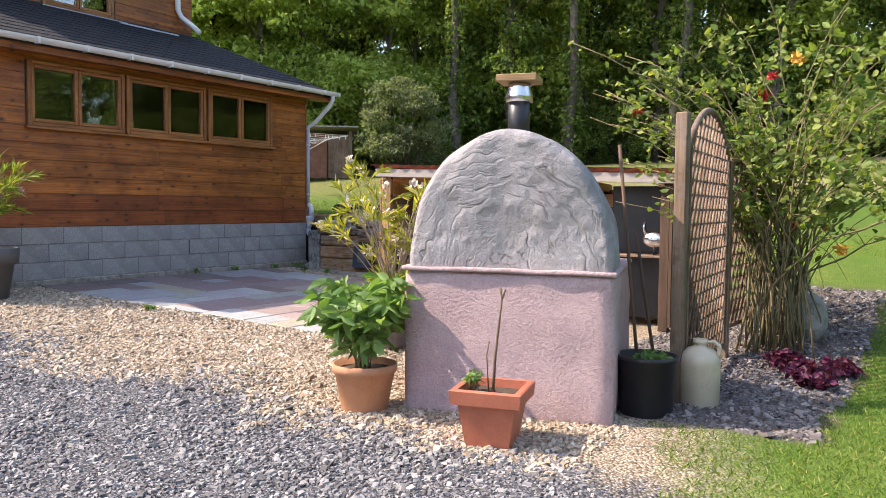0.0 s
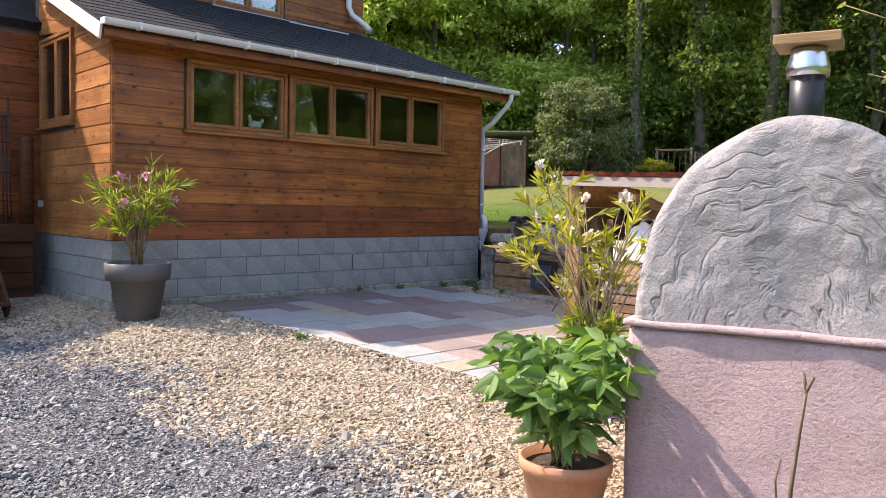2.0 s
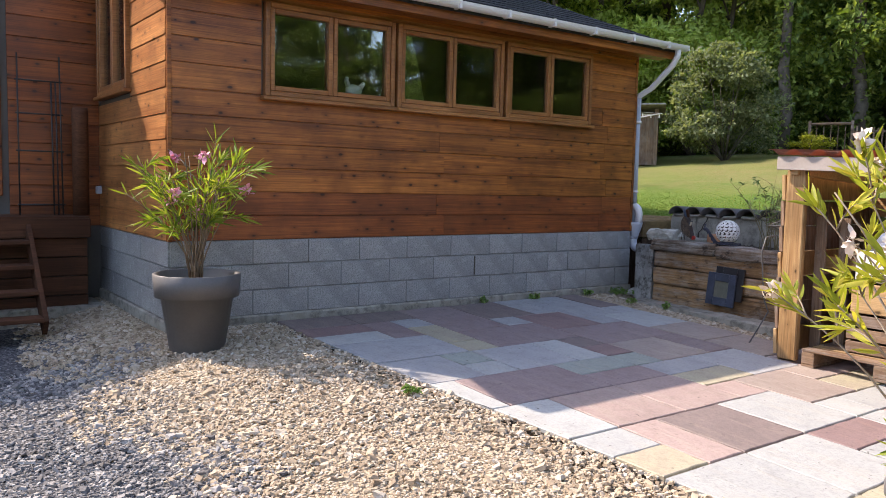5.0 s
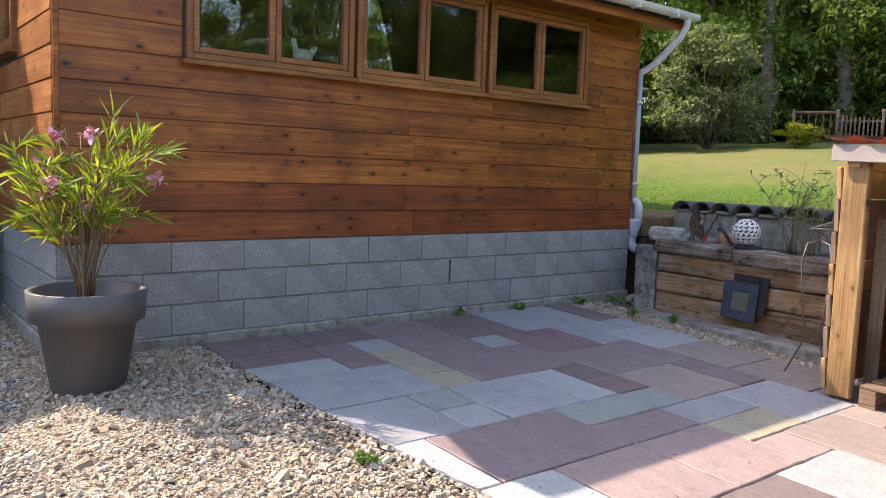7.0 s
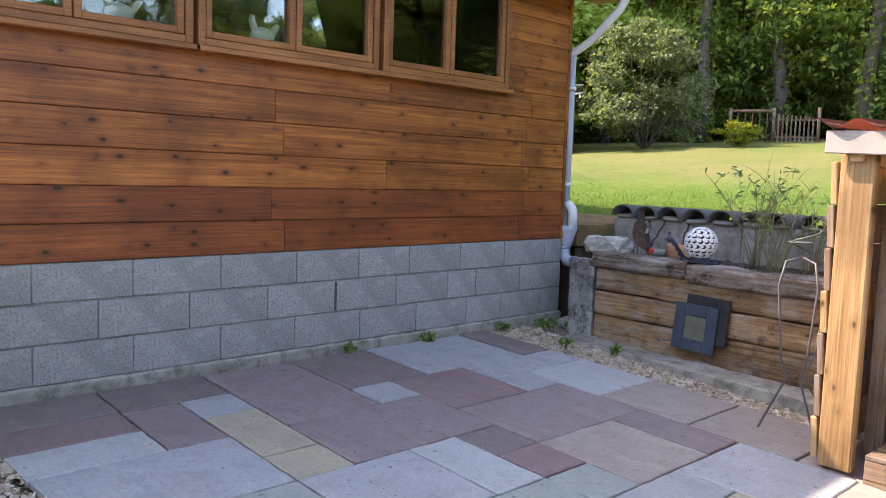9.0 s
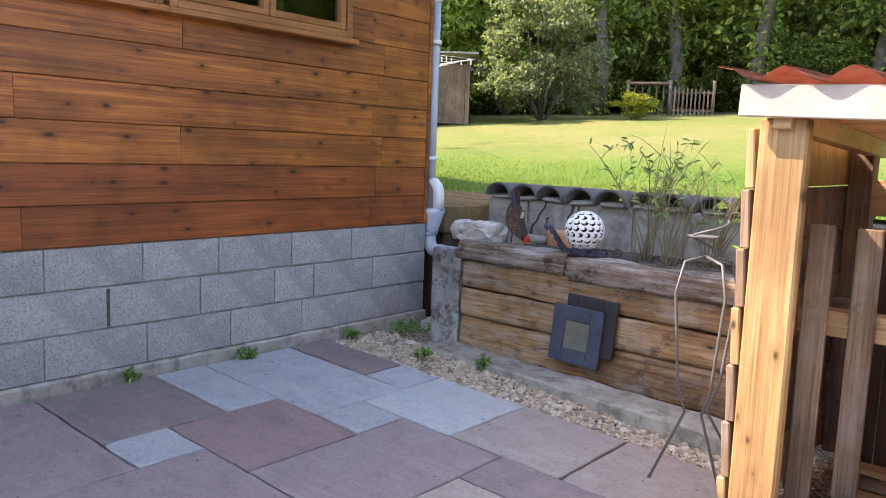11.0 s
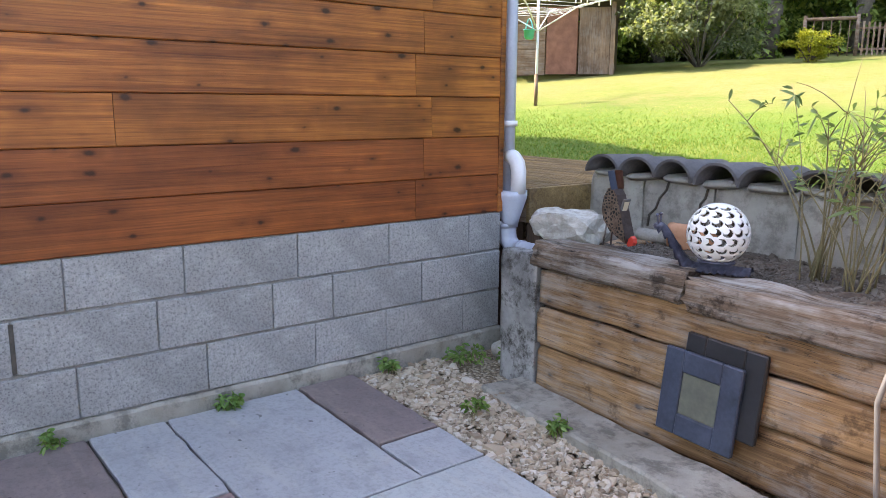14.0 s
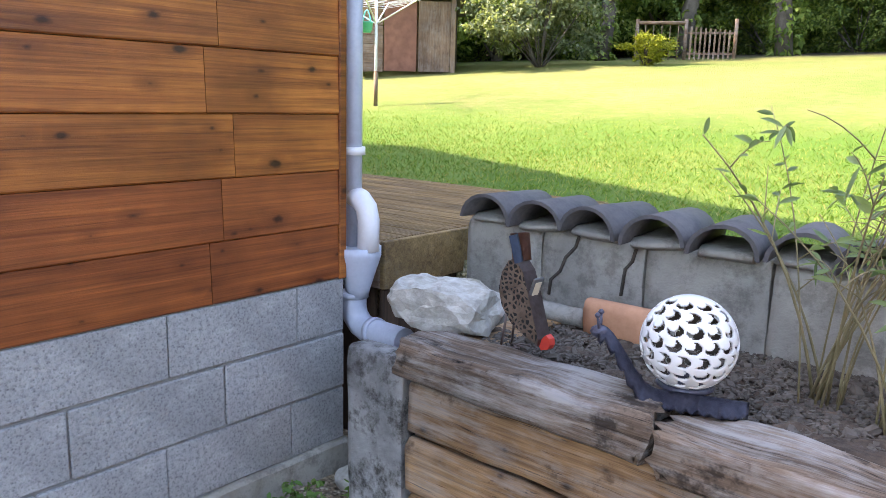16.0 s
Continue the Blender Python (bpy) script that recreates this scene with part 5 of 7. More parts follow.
    part("comb", bm, M["red_paint"], hen, "red painted comb")
    for s in (-1, 1):
        part("leg", tube([(-0.07, s * 0.02, 0.11), (-0.085, s * 0.025, 0.0)], 0.004, 6), M["rust"], hen)
        for d in (-0.03, 0.0, 0.03):
            part("toe", tube([(-0.085, s * 0.025, 0.004), (-0.035, s * 0.025 + d, 0.004)], 0.003, 5), M["rust"], hen)
    slab_piece = thing("kerb_piece", "flat broken piece of buff concrete lying in the bed", "stone", Matrix.Translation((-8.86, 10.40, 1.195)))
    part("body", rough_beam(-0.10, 0.09, -0.03, 0.04, 0.0, 0.065, 0.006, 12.0), M["old_block"], slab_piece)
    shard = thing("brick_piece", "broken terracotta brick lying in the bed", "brick", Matrix.Translation((-8.63, 10.38, 1.185)) @ Matrix.Rotation(0.05, 4, "Z"))
    part("body", rough_beam(-0.115, 0.115, -0.04, 0.04, 0.0, 0.135, 0.008, 2.0), M["terracotta"], shard)
    # the bent wire figure by the shelter
    wire = thing("wire_figure", "bent grey steel rod garden figure on three legs", "ornament", Matrix.Translation((-7.04, 8.92, 0.49)))
    legs = [((0.0, 0.0, 0.95), (-0.07, -0.12, 0.0)), ((0.0, 0.0, 0.95), (0.13, -0.1, -0.0)), ((0.0, 0.0, 0.95), (0.10, 0.12, 0.0))]
    for (a, b) in legs:
        q = Vector(b)
        k = Vector((q.x * 0.35, q.y * 0.35, 0.28))
        pts = [Vector((0, 0, 0.95)), Vector((q.x * 0.75, q.y * 0.75, 0.93)), Vector((q.x, q.y, 0.80)), k.lerp(Vector((q.x, q.y, 0.5)), 0.5), k, Vector((q.x * 1.5, q.y * 1.5, 0.0))]
        part("leg", tube(pts, 0.0065, 7), M["planter"], wire)
    part("coil", tube([Vector((0.075 * math.cos(a) * (0.5 + i / 24), 0.075 * math.sin(a) * (0.5 + i / 24), 0.95 + 0.011 * i)) for i, a in enumerate([0.5 * k for k in range(15)])], 0.005, 6), M["planter"], wire)
    part("dish", lathe([(0.002, 0.0), (0.06, 0.008), (0.065, 0.014), (0.06, 0.014)], 20, m=Matrix.Translation((-0.02, 0, 1.02))), M["planter"], wire)


# ---- the log shelter ----
def build_shelter():
    X0, X1, Y0, Y1 = -6.70, -2.85, 8.42, 9.75
    top = lambda x: 1.99 - 0.030 * (x - X0)
    z0 = 0.49
    sh = thing("log_shelter", "timber log shelter with a clay tile roof", "shelter")
    part("post", one_box(X0, X0 + 0.155, Y0, Y0 + 0.06, z0, 1.985, 0.008), M["pine"], sh, "new pale pine post")
    part("back_post", one_box(X0, X0 + 0.1, Y1 - 0.1, Y1, z0, 1.95, 0.006), M["old_z"], sh)
    # this end post is coloured dark to sink into the bay's shade
    part("post", one_box(X1 - 0.1, X1, Y0, Y0 + 0.1, 0.3, 1.87, 0.006), M["shelterdark"], sh)
    part("post", one_box(-4.85, -4.73, Y0 + 0.02, Y0 + 0.12, 0.42, 1.93, 0.006), M["old_z"], sh)
    bm = bmesh.new()
    box(bm, -0.05, X1 - X0 + 0.06, -0.07, -0.045, 0.0, 0.105, 0.004, m=Matrix.Translation((X0, Y0, 1.985)) @ Matrix.Rotation(0.030, 4, "Y"))
    part("fascia", bm, M["fascia"], sh, "pale painted fascia board")
    for i in range(7):
        z = z0 + 0.03 + 0.205 * i
        bm = bmesh.new()
        box(bm, -0.03, 0.0, 0.0, Y1 - Y0, 0, 0.2, 0.004, m=Matrix.Translation((X0 - 0.004, Y0 + 0.01, z)) @ Matrix.Rotation(radians(-4), 4, "Y"))
        part("side_board", bm, M["old_z" if i % 3 else "pine"], sh)
    for x, y in ((X0 + 0.11, Y0 + 0.28), (X0 + 0.24, Y0 + 0.40), (X0 + 0.36, Y0 + 0.90)):
        part("slat", one_box(x, x + 0.085, y, y + 0.025, z0, 1.64 - 0.1 * (x - X0), 0.004), M["old_z"], sh)
    part("rail", one_box(X0 + 0.05, X0 + 0.9, Y0 + 0.45, Y0 + 0.53, 1.20, 1.30, 0.004), M["pine_x"], sh)
    part("rail", one_box(X0 + 0.1, X1, Y1 - 0.12, Y1 - 0.05, 1.62, 1.78, 0.004), M["pine_x"], sh)
    n = 24
    for i in range(n):
        a = X0 + 0.05 + (X1 - X0 - 0.05) * i / n
        part("back_board", one_box(a, a + (X1 - X0) / n - 0.008, Y1 - 0.02, Y1, 0.45, 1.55 if i < 5 else top(a) - 0.08, 0.003), M["shelterdark"], sh)
    for x in (X0 + 0.05, -5.4, -4.1, X1 - 0.12):
        bm = bmesh.new()
        box(bm, 0, 0.06, 0, Y1 - Y0 + 0.1, -0.1, 0, 0.004, m=Matrix.Translation((x, Y0 - 0.03, top(x) + 0.06)) @ Matrix.Rotation(-0.05, 4, "X"))
        part("rafter", bm, M["pine_x"], sh)
    bm = bmesh.new()
    box(bm, -0.9, 0.1, 0, 0.06, -0.1, 0, 0.004, m=Matrix.Translation((X0 + 0.95, Y0 + 0.55, 1.75)) @ Matrix.Rotation(0.4, 4, "Y"))
    part("brace", bm, M["pine_x"], sh)
    part("side_wall", one_box(X1, X1 + 0.03, Y0, Y1, 0.35, 1.85), M["shelterdark"], sh)
    # wavy clay roof
    def roof(name, a, b, y0, y1):
        bm = bmesh.new()
        rows = []
        for y in (y0, y1):
            rows.append([bm.verts.new((a + (b - a) * i / 200, y, top(a + (b - a) * i / 200) + 0.132 + 0.024 * math.cos((a + (b - a) * i / 200) * 2 * math.pi / 0.2) + (y - y0) * 0.03)) for i in range(201)])
        for i in range(200):
            bm.faces.new((rows[0][i], rows[0][i + 1], rows[1][i + 1], rows[1][i])).smooth = True
        bmesh.ops.solidify(bm, geom=bm.faces[:], thickness=0.014)
        part(name, bm, M["tile_red"], sh, "wavy red clay roofing sheet")
    roof("roofing", X0 - 0.12, X1 + 0.1, Y0 - 0.10, Y0 + 0.75)
    roof("roofing", X0 - 0.12, X1 + 0.1, Y0 + 0.72, Y1 + 0.1)
    # inside
    pal = thing("pallet", "old wooden pallet on the shelter floor", "pallet", Matrix.Translation((X0 + 0.22, Y0 - 0.02, 0.47)))
    for i in range(6):
        part("deck_slat", one_box(0, 1.2, i * 0.16, i * 0.16 + 0.1, 0.115, 0.137, 0.003), M["pine_x" if i % 2 else "old_x"], pal)
    for x in (0, 0.54, 1.1):
        part("bearer", one_box(x, x + 0.1, 0, 0.9, 0.022, 0.113, 0.003), M["old_x"], pal)
        part("foot_slat", one_box(x, x + 0.1, 0, 0.9, 0.0, 0.02), M["old_x"], pal)
    pal2 = copy_thing(pal, Matrix.Translation((X0 + 1.5, Y0, 0.44)))
    for k, (z, mat, lab) in enumerate(((0.61, "old_x", "slatted weathered wooden crate in the shelter"), (0.915, "pine_x", "plain pale wooden crate in the shelter"), (1.165, "white_paint", "chipped white painted crate in the shelter"))):
        c = thing("crate", lab, "crate", Matrix.Translation((X0 + 0.47 + 0.02 * k, Y0 + 0.14, z)), "stacked crates")
        h = 0.3 if k == 0 else 0.235
        for s in range(3 if k == 0 else 1):
            hh = h / (3 if k == 0 else 1)
            for y in (0, 0.4):
                part("side_slat", one_box(0, 0.6, y, y + 0.015, s * hh + 0.008, (s + 1) * hh - 0.008, 0.003), M[mat], c)
            for x in (0, 0.585):
                part("end_slat", one_box(x, x + 0.015, 0.016, 0.4, s * hh + 0.008, (s + 1) * hh - 0.008, 0.003), M[mat], c)
        part("bottom", one_box(0.016, 0.584, 0.016, 0.4, 0.003, 0.015), M[mat], c)
    rag = thing("paper_sack", "crumpled white paper sack in the top crate", "sack", Matrix.Translation((X0 + 0.76, Y0 + 0.35, 1.19)))
    bm = bmesh.new()
    bmesh.ops.create_icosphere(bm, subdivisions=3, radius=0.2)
    for v in bm.verts:
        v.co = Vector((v.co.x, v.co.y * 0.8, max(-0.01, v.co.z * 1.2 + 0.16))) + noise.noise_vector(v.co * 11) * 0.045
    part("body", bm, M["cloth"], rag)
    # split logs
    rng = random.Random(5)
    bm = bmesh.new()
    for i in range(7):
        ang = 2 * math.pi * i / 7
        bm.verts.new((0.075 * math.cos(ang) * (0.75 if i in (2, 3) else 1), -0.2, 0.075 * math.sin(ang)))
    bm.verts.ensure_lookup_table()
    f = bm.faces.new(bm.verts[:])
    ext = bmesh.ops.extrude_face_region(bm, geom=[f])
    bmesh.ops.translate(bm, verts=[g for g in ext["geom"] if isinstance(g, bmesh.types.BMVert)], vec=(0, 0.4, 0))
    log = mesh_of("log", bm, M["twig"])
    for r in range(5):
        for c in range(12):
            ob = new("log", log)
            ob.matrix_basis = Matrix.Translation((-5.28 + 0.135 * c + 0.06 * (r % 2), Y0 + 0.62 + rng.uniform(-0.04, 0.04), 0.64 + 0.118 * r)) @ Matrix.Rotation(rng.uniform(0, 6.2), 4, "Y") @ Matrix.Rotation(rng.uniform(-0.1, 0.1), 4, "Z")
            tagged(ob, "split dry firewood log stacked in the shelter", "log", "firewood stack")
    shelf = thing("shelter_shelf", "thin grey shelf board in the shelter", "shelf")
    part("board", one_box(-3.75, -2.87, Y0 + 0.12, Y0 + 0.52, 1.07, 1.095, 0.003), M["old_x"], shelf)
    panel = thing("sheet_of_board", "dark grey sheet in the end bay over added shade panels", "panel")
    part("sheet", one_box(-3.7, -3.1, Y0 + 0.56, Y0 + 0.58, 1.10, 1.86, 0.003), M["metal_dark"], panel)
    part("board", one_box(-3.1, -2.87, Y0 + 0.56, Y0 + 0.58, 1.10, 1.84, 0.003), M["dark_wood"], panel)
    # added dark panels stand in for the shade below the shelf
    part("lower_sheet", one_box(-3.72, -2.87, Y0 + 0.50, Y0 + 0.52, 0.36, 1.06, 0.003), M["metal_dark"], panel)
    part("end_sheet", one_box(-3.745, -3.725, Y0 + 0.12, Y0 + 0.5, 0.40, 1.06, 0.003), M["metal_dark"], panel)
    bird = thing("bird_ornament", "pale pierced metal bird on the shelf", "ornament", Matrix.Translation((-3.08, Y0 + 0.22, 1.097)))
    bm = bmesh.new()
    bmesh.ops.create_icosphere(bm, subdivisions=3, radius=1.0, matrix=Matrix.Translation((0, 0, 0.17)) @ Matrix.Diagonal((0.13, 0.05, 0.085, 1)))
    part("body", bm, M["steel"], bird)
    part("neck", tube([(-0.09, 0, 0.2), (-0.12, 0, 0.3), (-0.11, 0, 0.36)], 0.022, 8, taper=0.7), M["steel"], bird)
    part("tail", tube([(0.1, 0, 0.2), (0.2, 0, 0.27)], 0.03, 8, taper=0.4), M["steel"], bird)
    for s in (-1, 1):
        part("leg", tube([(0.0, s * 0.02, 0.1), (0.0, s * 0.02, 0.0)], 0.005, 6), M["metal_dark"], bird)


build_patio()
build_raised_bed()
build_tile_wall()
build_deck()
build_ornaments()
build_shelter()


# ---- the oven ----
def build_oven():
    ang = math.atan2(0.38, 1.29)
    m = Matrix.Translation((-3.30, 4.38, 0.24)) @ Matrix.Rotation(ang, 4, "Z")
    oven = thing("pizza_oven", "outdoor bread oven with grey rendered dome on a pink base", "oven", m)
    W, D = 1.345, 1.35
    def lumpy(bm, amt, cell):
        for v in bm.verts:
            v.co += noise.noise_vector(v.co * cell) * amt
        for f in bm.faces:
            f.smooth = True
    bm = one_box(0, W, 0, D, 0, 0.955, 0.02)
    bmesh.ops.subdivide_edges(bm, edges=bm.edges[:], cuts=14, use_grid_fill=True)
    lumpy(bm, 0.012, 3.5)
    part("base", bm, M["pink_render"], oven, "pink rendered base")
    bm = one_box(-0.012, W + 0.012, -0.025, D, 0.957, 0.985, 0.006)
    bmesh.ops.subdivide_edges(bm, edges=[e for e in bm.edges if e.calc_length() > 0.5], cuts=24)
    lumpy(bm, 0.007, 6)
    part("ledge", bm, M["pink_render"], oven)
    bm = bmesh.new()
    n = 40
    rows = []
    prof = [(0.05, 0.0, 0.0), (0.02, 0.5, 0.5), (0.012, 0.85, 0.85), (0.015, 0.95, 0.95), (0.045, 1.0, 1.0), (0.35, 1.0, 1.0), (0.8, 0.96, 0.95), (1.1, 0.80, 0.75), (1.28, 0.45, 0.40)]
    for y, sx, sz in prof:
        row = []
        for i in range(n + 1):
            a = math.pi * i / n
            cx = abs(math.cos(a)) ** 0.97 * (1 if math.cos(a) > 0 else -1)
            row.append(bm.verts.new((W / 2 + cx * (W / 2 - 0.01) * max(sx, 0.001), y, 0.985 + 0.87 * math.sin(a) ** 1.0 * max(sz, 0.001))))
        rows.append(row)
    for a, b in zip(rows, rows[1:]):
        for i in range(n):
            bm.faces.new((a[i], a[i + 1], b[i + 1], b[i]))
    bmesh.ops.remove_doubles(bm, verts=bm.verts, dist=0.002)
    bmesh.ops.subdivide_edges(bm, edges=[e for e in bm.edges if e.calc_length() > 0.06], cuts=2, use_grid_fill=True)
    lumpy(bm, 0.014, 4.0)
    part("dome", bm, M["dome"], oven, "grey trowelled render dome")
    fl = Matrix.Translation((W * 0.5 - 0.02, 0.42, 1.74))
    part("flue", lathe([(0.072, 0), (0.072, 0.40)], 24, m=fl), M["metal_dark"], oven, "black flue pipe")
    part("cowl", lathe([(0.088, 0.33), (0.092, 0.37), (0.076, 0.43), (0.076, 0.455)], 24, m=fl), M["steel"], oven, "bright steel cowl")
    part("cap_board", one_box(W * 0.5 - 0.155, W * 0.5 + 0.115, 0.30, 0.54, 2.20, 2.245, 0.004), M["pine_x"], oven, "pale wooden board on the flue")


build_oven()


# ---- pots and plants ----
def pot(name, label, m, profile, mat, rim_label="", square=False, soil_z=None, soil_r=None):
    t = thing(name, label, "plant pot", m)
    part("body", lathe(profile, 4 if square else 32, m=Matrix.Rotation(math.pi / 4, 4, "Z") if square else None), M[mat], t)
    part("soil", lathe([(soil_r, soil_z - 0.01), (soil_r, soil_z)], 4 if square else 24, m=Matrix.Rotation(math.pi / 4, 4, "Z") if square else None), M["soil"], t)
    if square:
        for f in t.children[0].data.polygons:
            f.use_smooth = False
    return t


def stems_and_leaves(name, label, m, rng, stems, height, spread, leaf_n, leaf_l, leaf_w, mat, stem_mat="twig", from_frac=0.4, flowers=None, stem_r=0.008, bare=0, up=0.5, droop=0.25, lean=(0, 0), category="plant"):
    """A plant of forking stems that carry leaves along their upper part."""
    t = thing(name, label, category, m)
    P, Dv, tips = [], [], []
    bm = bmesh.new()
    for s in range(stems):
        a = rng.uniform(0, 2 * math.pi)
        r = spread * math.sqrt(rng.uniform(0.05, 1))
        h = height * rng.uniform(0.62, 1.0) * (1 - 0.25 * r / spread)
        q = Vector((r * math.cos(a) + lean[0], r * math.sin(a) + lean[1], h))
        pts = arc((rng.uniform(-0.05, 0.05), rng.uniform(-0.05, 0.05), 0), q, (-q.x * 0.12, -q.y * 0.12, h * 0.06), 7)
        tube(pts, stem_r * rng.uniform(0.7, 1.2), 5, bm, 0.35)
        lines = [pts]
        for k in range(2):
            i = rng.randint(3, 6)
            d = Vector((rng.uniform(-1, 1), rng.uniform(-1, 1), rng.uniform(0.2, 1))).normalized() * h * rng.uniform(0.14, 0.28)
            br = arc(pts[i], pts[i] + d, (0, 0, 0.02), 4)
            tube(br, stem_r * 0.55, 4, bm, 0.4)
            lines.append(br)
        tips += [ln[-1] for ln in lines]
        if s < bare:
            continue
        for ln, frac in zip(lines, (from_frac, 0.0, 0.0)):
            for k in range(leaf_n):
                u = frac + (1 - frac) * rng.random() ** 0.6
                i = min(len(ln) - 2, int(u * (len(ln) - 1)))
                p = ln[i].lerp(ln[i + 1], u * (len(ln) - 1) - i)
                axis = (ln[i + 1] - ln[i]).normalized()
                d = Vector((rng.gauss(0, 1), rng.gauss(0, 1), rng.gauss(0, 0.5))).normalized() + axis * up
                P.append(p)
                Dv.append(d)
    part("branching_stem", bm, M[stem_mat], t)
    ob = new("foliage", leaves("foliage", np.array(P), np.array(Dv), leaf_l, leaf_w, M[mat], droop=droop))
    ob.parent = t
    if flowers:
        fmat, count, size = flowers
        rng.shuffle(tips)
        for p in tips[:count]:
            pos, dr = [], []
            for k in range(16):
                pos.append(p + Vector((rng.gauss(0, 1), rng.gauss(0, 1), rng.gauss(0, 1))) * size * 0.18)
                dr.append(Vector((rng.gauss(0, 1), rng.gauss(0, 1), rng.gauss(0.2, 0.8))))
            fl = new("flower", leaves("flower", np.array(pos), np.array(dr), size * 0.6, size * 0.5, M[fmat], fold=0.1))
            fl.parent = t
    return t


def build_pots():
    rng = random.Random(11)
    zz = ground_z(-9.02, 4.62)
    pot("planter_pot", "large grey plastic planter with a thick rim on gravel", Matrix.Translation((-9.05, 4.54, zz - 0.02)), [(0.19, 0), (0.2, 0.01), (0.262, 0.40), (0.305, 0.405), (0.318, 0.57), (0.305, 0.575), (0.285, 0.57), (0.27, 0.45), (0.02, 0.44)], "planter", soil_z=0.49, soil_r=0.275)
    stems_and_leaves("oleander", "pink flowering oleander growing in the grey planter", Matrix.Translation((-9.05, 4.54, zz + 0.47)), rng, 26, 1.22, 0.46, 15, 0.15, 0.018, "leaf_oleander", flowers=("flesh_pink", 8, 0.08), bare=6, up=1.5, droop=0.1, category="shrub", lean=(-0.02, -0.05))
    zo = patio_z(-4.42)
    pot("round_pot", "grey round pot standing on the paving", Matrix.Translation((-4.42, 5.68, zo)), [(0.13, 0), (0.135, 0.01), (0.185, 0.33), (0.2, 0.335), (0.2, 0.38), (0.185, 0.38), (0.17, 0.3), (0.02, 0.29)], "planter", soil_z=0.31, soil_r=0.172)
    stems_and_leaves("oleander", "tall pale-flowered oleander with bare stems", Matrix.Translation((-4.40, 5.70, zo + 0.30)), rng, 30, 1.42, 0.74, 15, 0.115, 0.021, "leaf_golden", stem_mat="pale_stem", flowers=("petal_white", 20, 0.07), bare=8, up=1.5, droop=0.08, from_frac=0.8, category="shrub", stem_r=0.0075)
    stems_and_leaves("young_oleander", "young green oleander shoots at the pot's rim", Matrix.Translation((-4.36, 5.64, zo + 0.30)), rng, 14, 0.42, 0.20, 14, 0.12, 0.016, "leaf_oleander", stem_mat="cane", up=1.6, droop=0.05, from_frac=0.15, category="shrub", stem_r=0.004)
    solar = thing("solar_light", "small steel solar light stuck in the pot", "garden light", Matrix.Translation((-4.50, 5.58, zo + 0.31)))
    part("stake", tube([(0, 0, 0), (0, 0, 0.08)], 0.007, 6), M["steel"], solar)
    part("head", lathe([(0.02, 0.08), (0.026, 0.09), (0.026, 0.14), (0.018, 0.15)], 14), M["steel"], solar)
    zp = ground_z(-3.50, 4.26)
    pot("terracotta_pot", "round terracotta pot with a plain rim on gravel", Matrix.Translation((-3.50, 4.22, zp - 0.01)), [(0.145, 0), (0.15, 0.008), (0.196, 0.25), (0.21, 0.255), (0.214, 0.305), (0.2, 0.31), (0.185, 0.24), (0.02, 0.23)], "terracotta", soil_z=0.265, soil_r=0.19)
    stems_and_leaves("peony", "bushy broad-leaved green plant in the terracotta pot", Matrix.Translation((-3.50, 4.22, zp + 0.25)), rng, 30, 0.70, 0.40, 8, 0.135, 0.066, "leaf_peony", stem_mat="cane", up=0.3, droop=0.35, from_frac=0.25, stem_r=0.005)
    zs = ground_z(-2.46, 4.08)
    sq = pot("square_pot", "square red terracotta pot with a thick rim", Matrix.Translation((-2.45, 4.08, zs - 0.01)) @ Matrix.Rotation(0.27, 4, "Z") @ Matrix.Scale(0.93, 4), [(0.18, 0), (0.185, 0.008), (0.245, 0.27), (0.295, 0.275), (0.305, 0.355), (0.29, 0.36), (0.245, 0.36), (0.235, 0.29), (0.02, 0.28)], "terracotta_red", square=True, soil_z=0.31, soil_r=0.235)
    sap = thing("dead_sapling", "bare thin brown stem in the square pot", "plant", Matrix.Translation((-2.45, 4.08, zs + 0.29)))
    part("stem", tube([(0, 0, 0), (0.01, 0, 0.2), (0.03, 0.01, 0.42), (0.045, 0.01, 0.55)], 0.009, 6, taper=0.6), M["twig"], sap)
    part("fork", tube([(0.04, 0.01, 0.52), (0.065, 0.01, 0.58)], 0.006, 5), M["twig"], sap)
    part("fork", tube([(0.043, 0.01, 0.53), (0.03, 0.01, 0.59)], 0.006, 5), M["twig"], sap)
    part("stem", tube([(-0.03, 0.0, 0), (-0.045, 0, 0.2), (-0.03, 0, 0.28)], 0.004, 5), M["twig"], sap)
    stems_and_leaves("weed", "small green seedlings in the square pot", Matrix.Translation((-2.55, 4.05, zs + 0.30)), rng, 5, 0.10, 0.07, 4, 0.05, 0.022, "leaf_peony", stem_mat="cane", stem_r=0.002)
    zb = ground_z(-1.98, 5.25)
    pot("black_pot", "black plastic pot with small seedlings beside the oven", Matrix.Translation((-1.96, 5.22, zb - 0.01)), [(0.165, 0), (0.17, 0.01), (0.19, 0.36), (0.2, 0.365), (0.2, 0.39), (0.185, 0.39), (0.178, 0.3), (0.02, 0.29)], "black_plastic", soil_z=0.35, soil_r=0.18)
    stems_and_leaves("seedlings", "low green seedlings in the black pot", Matrix.Translation((-1.96, 5.22, zb + 0.33)), rng, 14, 0.07, 0.14, 5, 0.045, 0.025, "leaf_peony", stem_mat="cane", stem_r=0.002)
    zj = ground_z(-1.72, 5.78)
    jug = thing("stoneware_jug", "cream stoneware flagon with a loop handle", "jug", Matrix.Translation((-1.74, 5.66, zj - 0.01)))
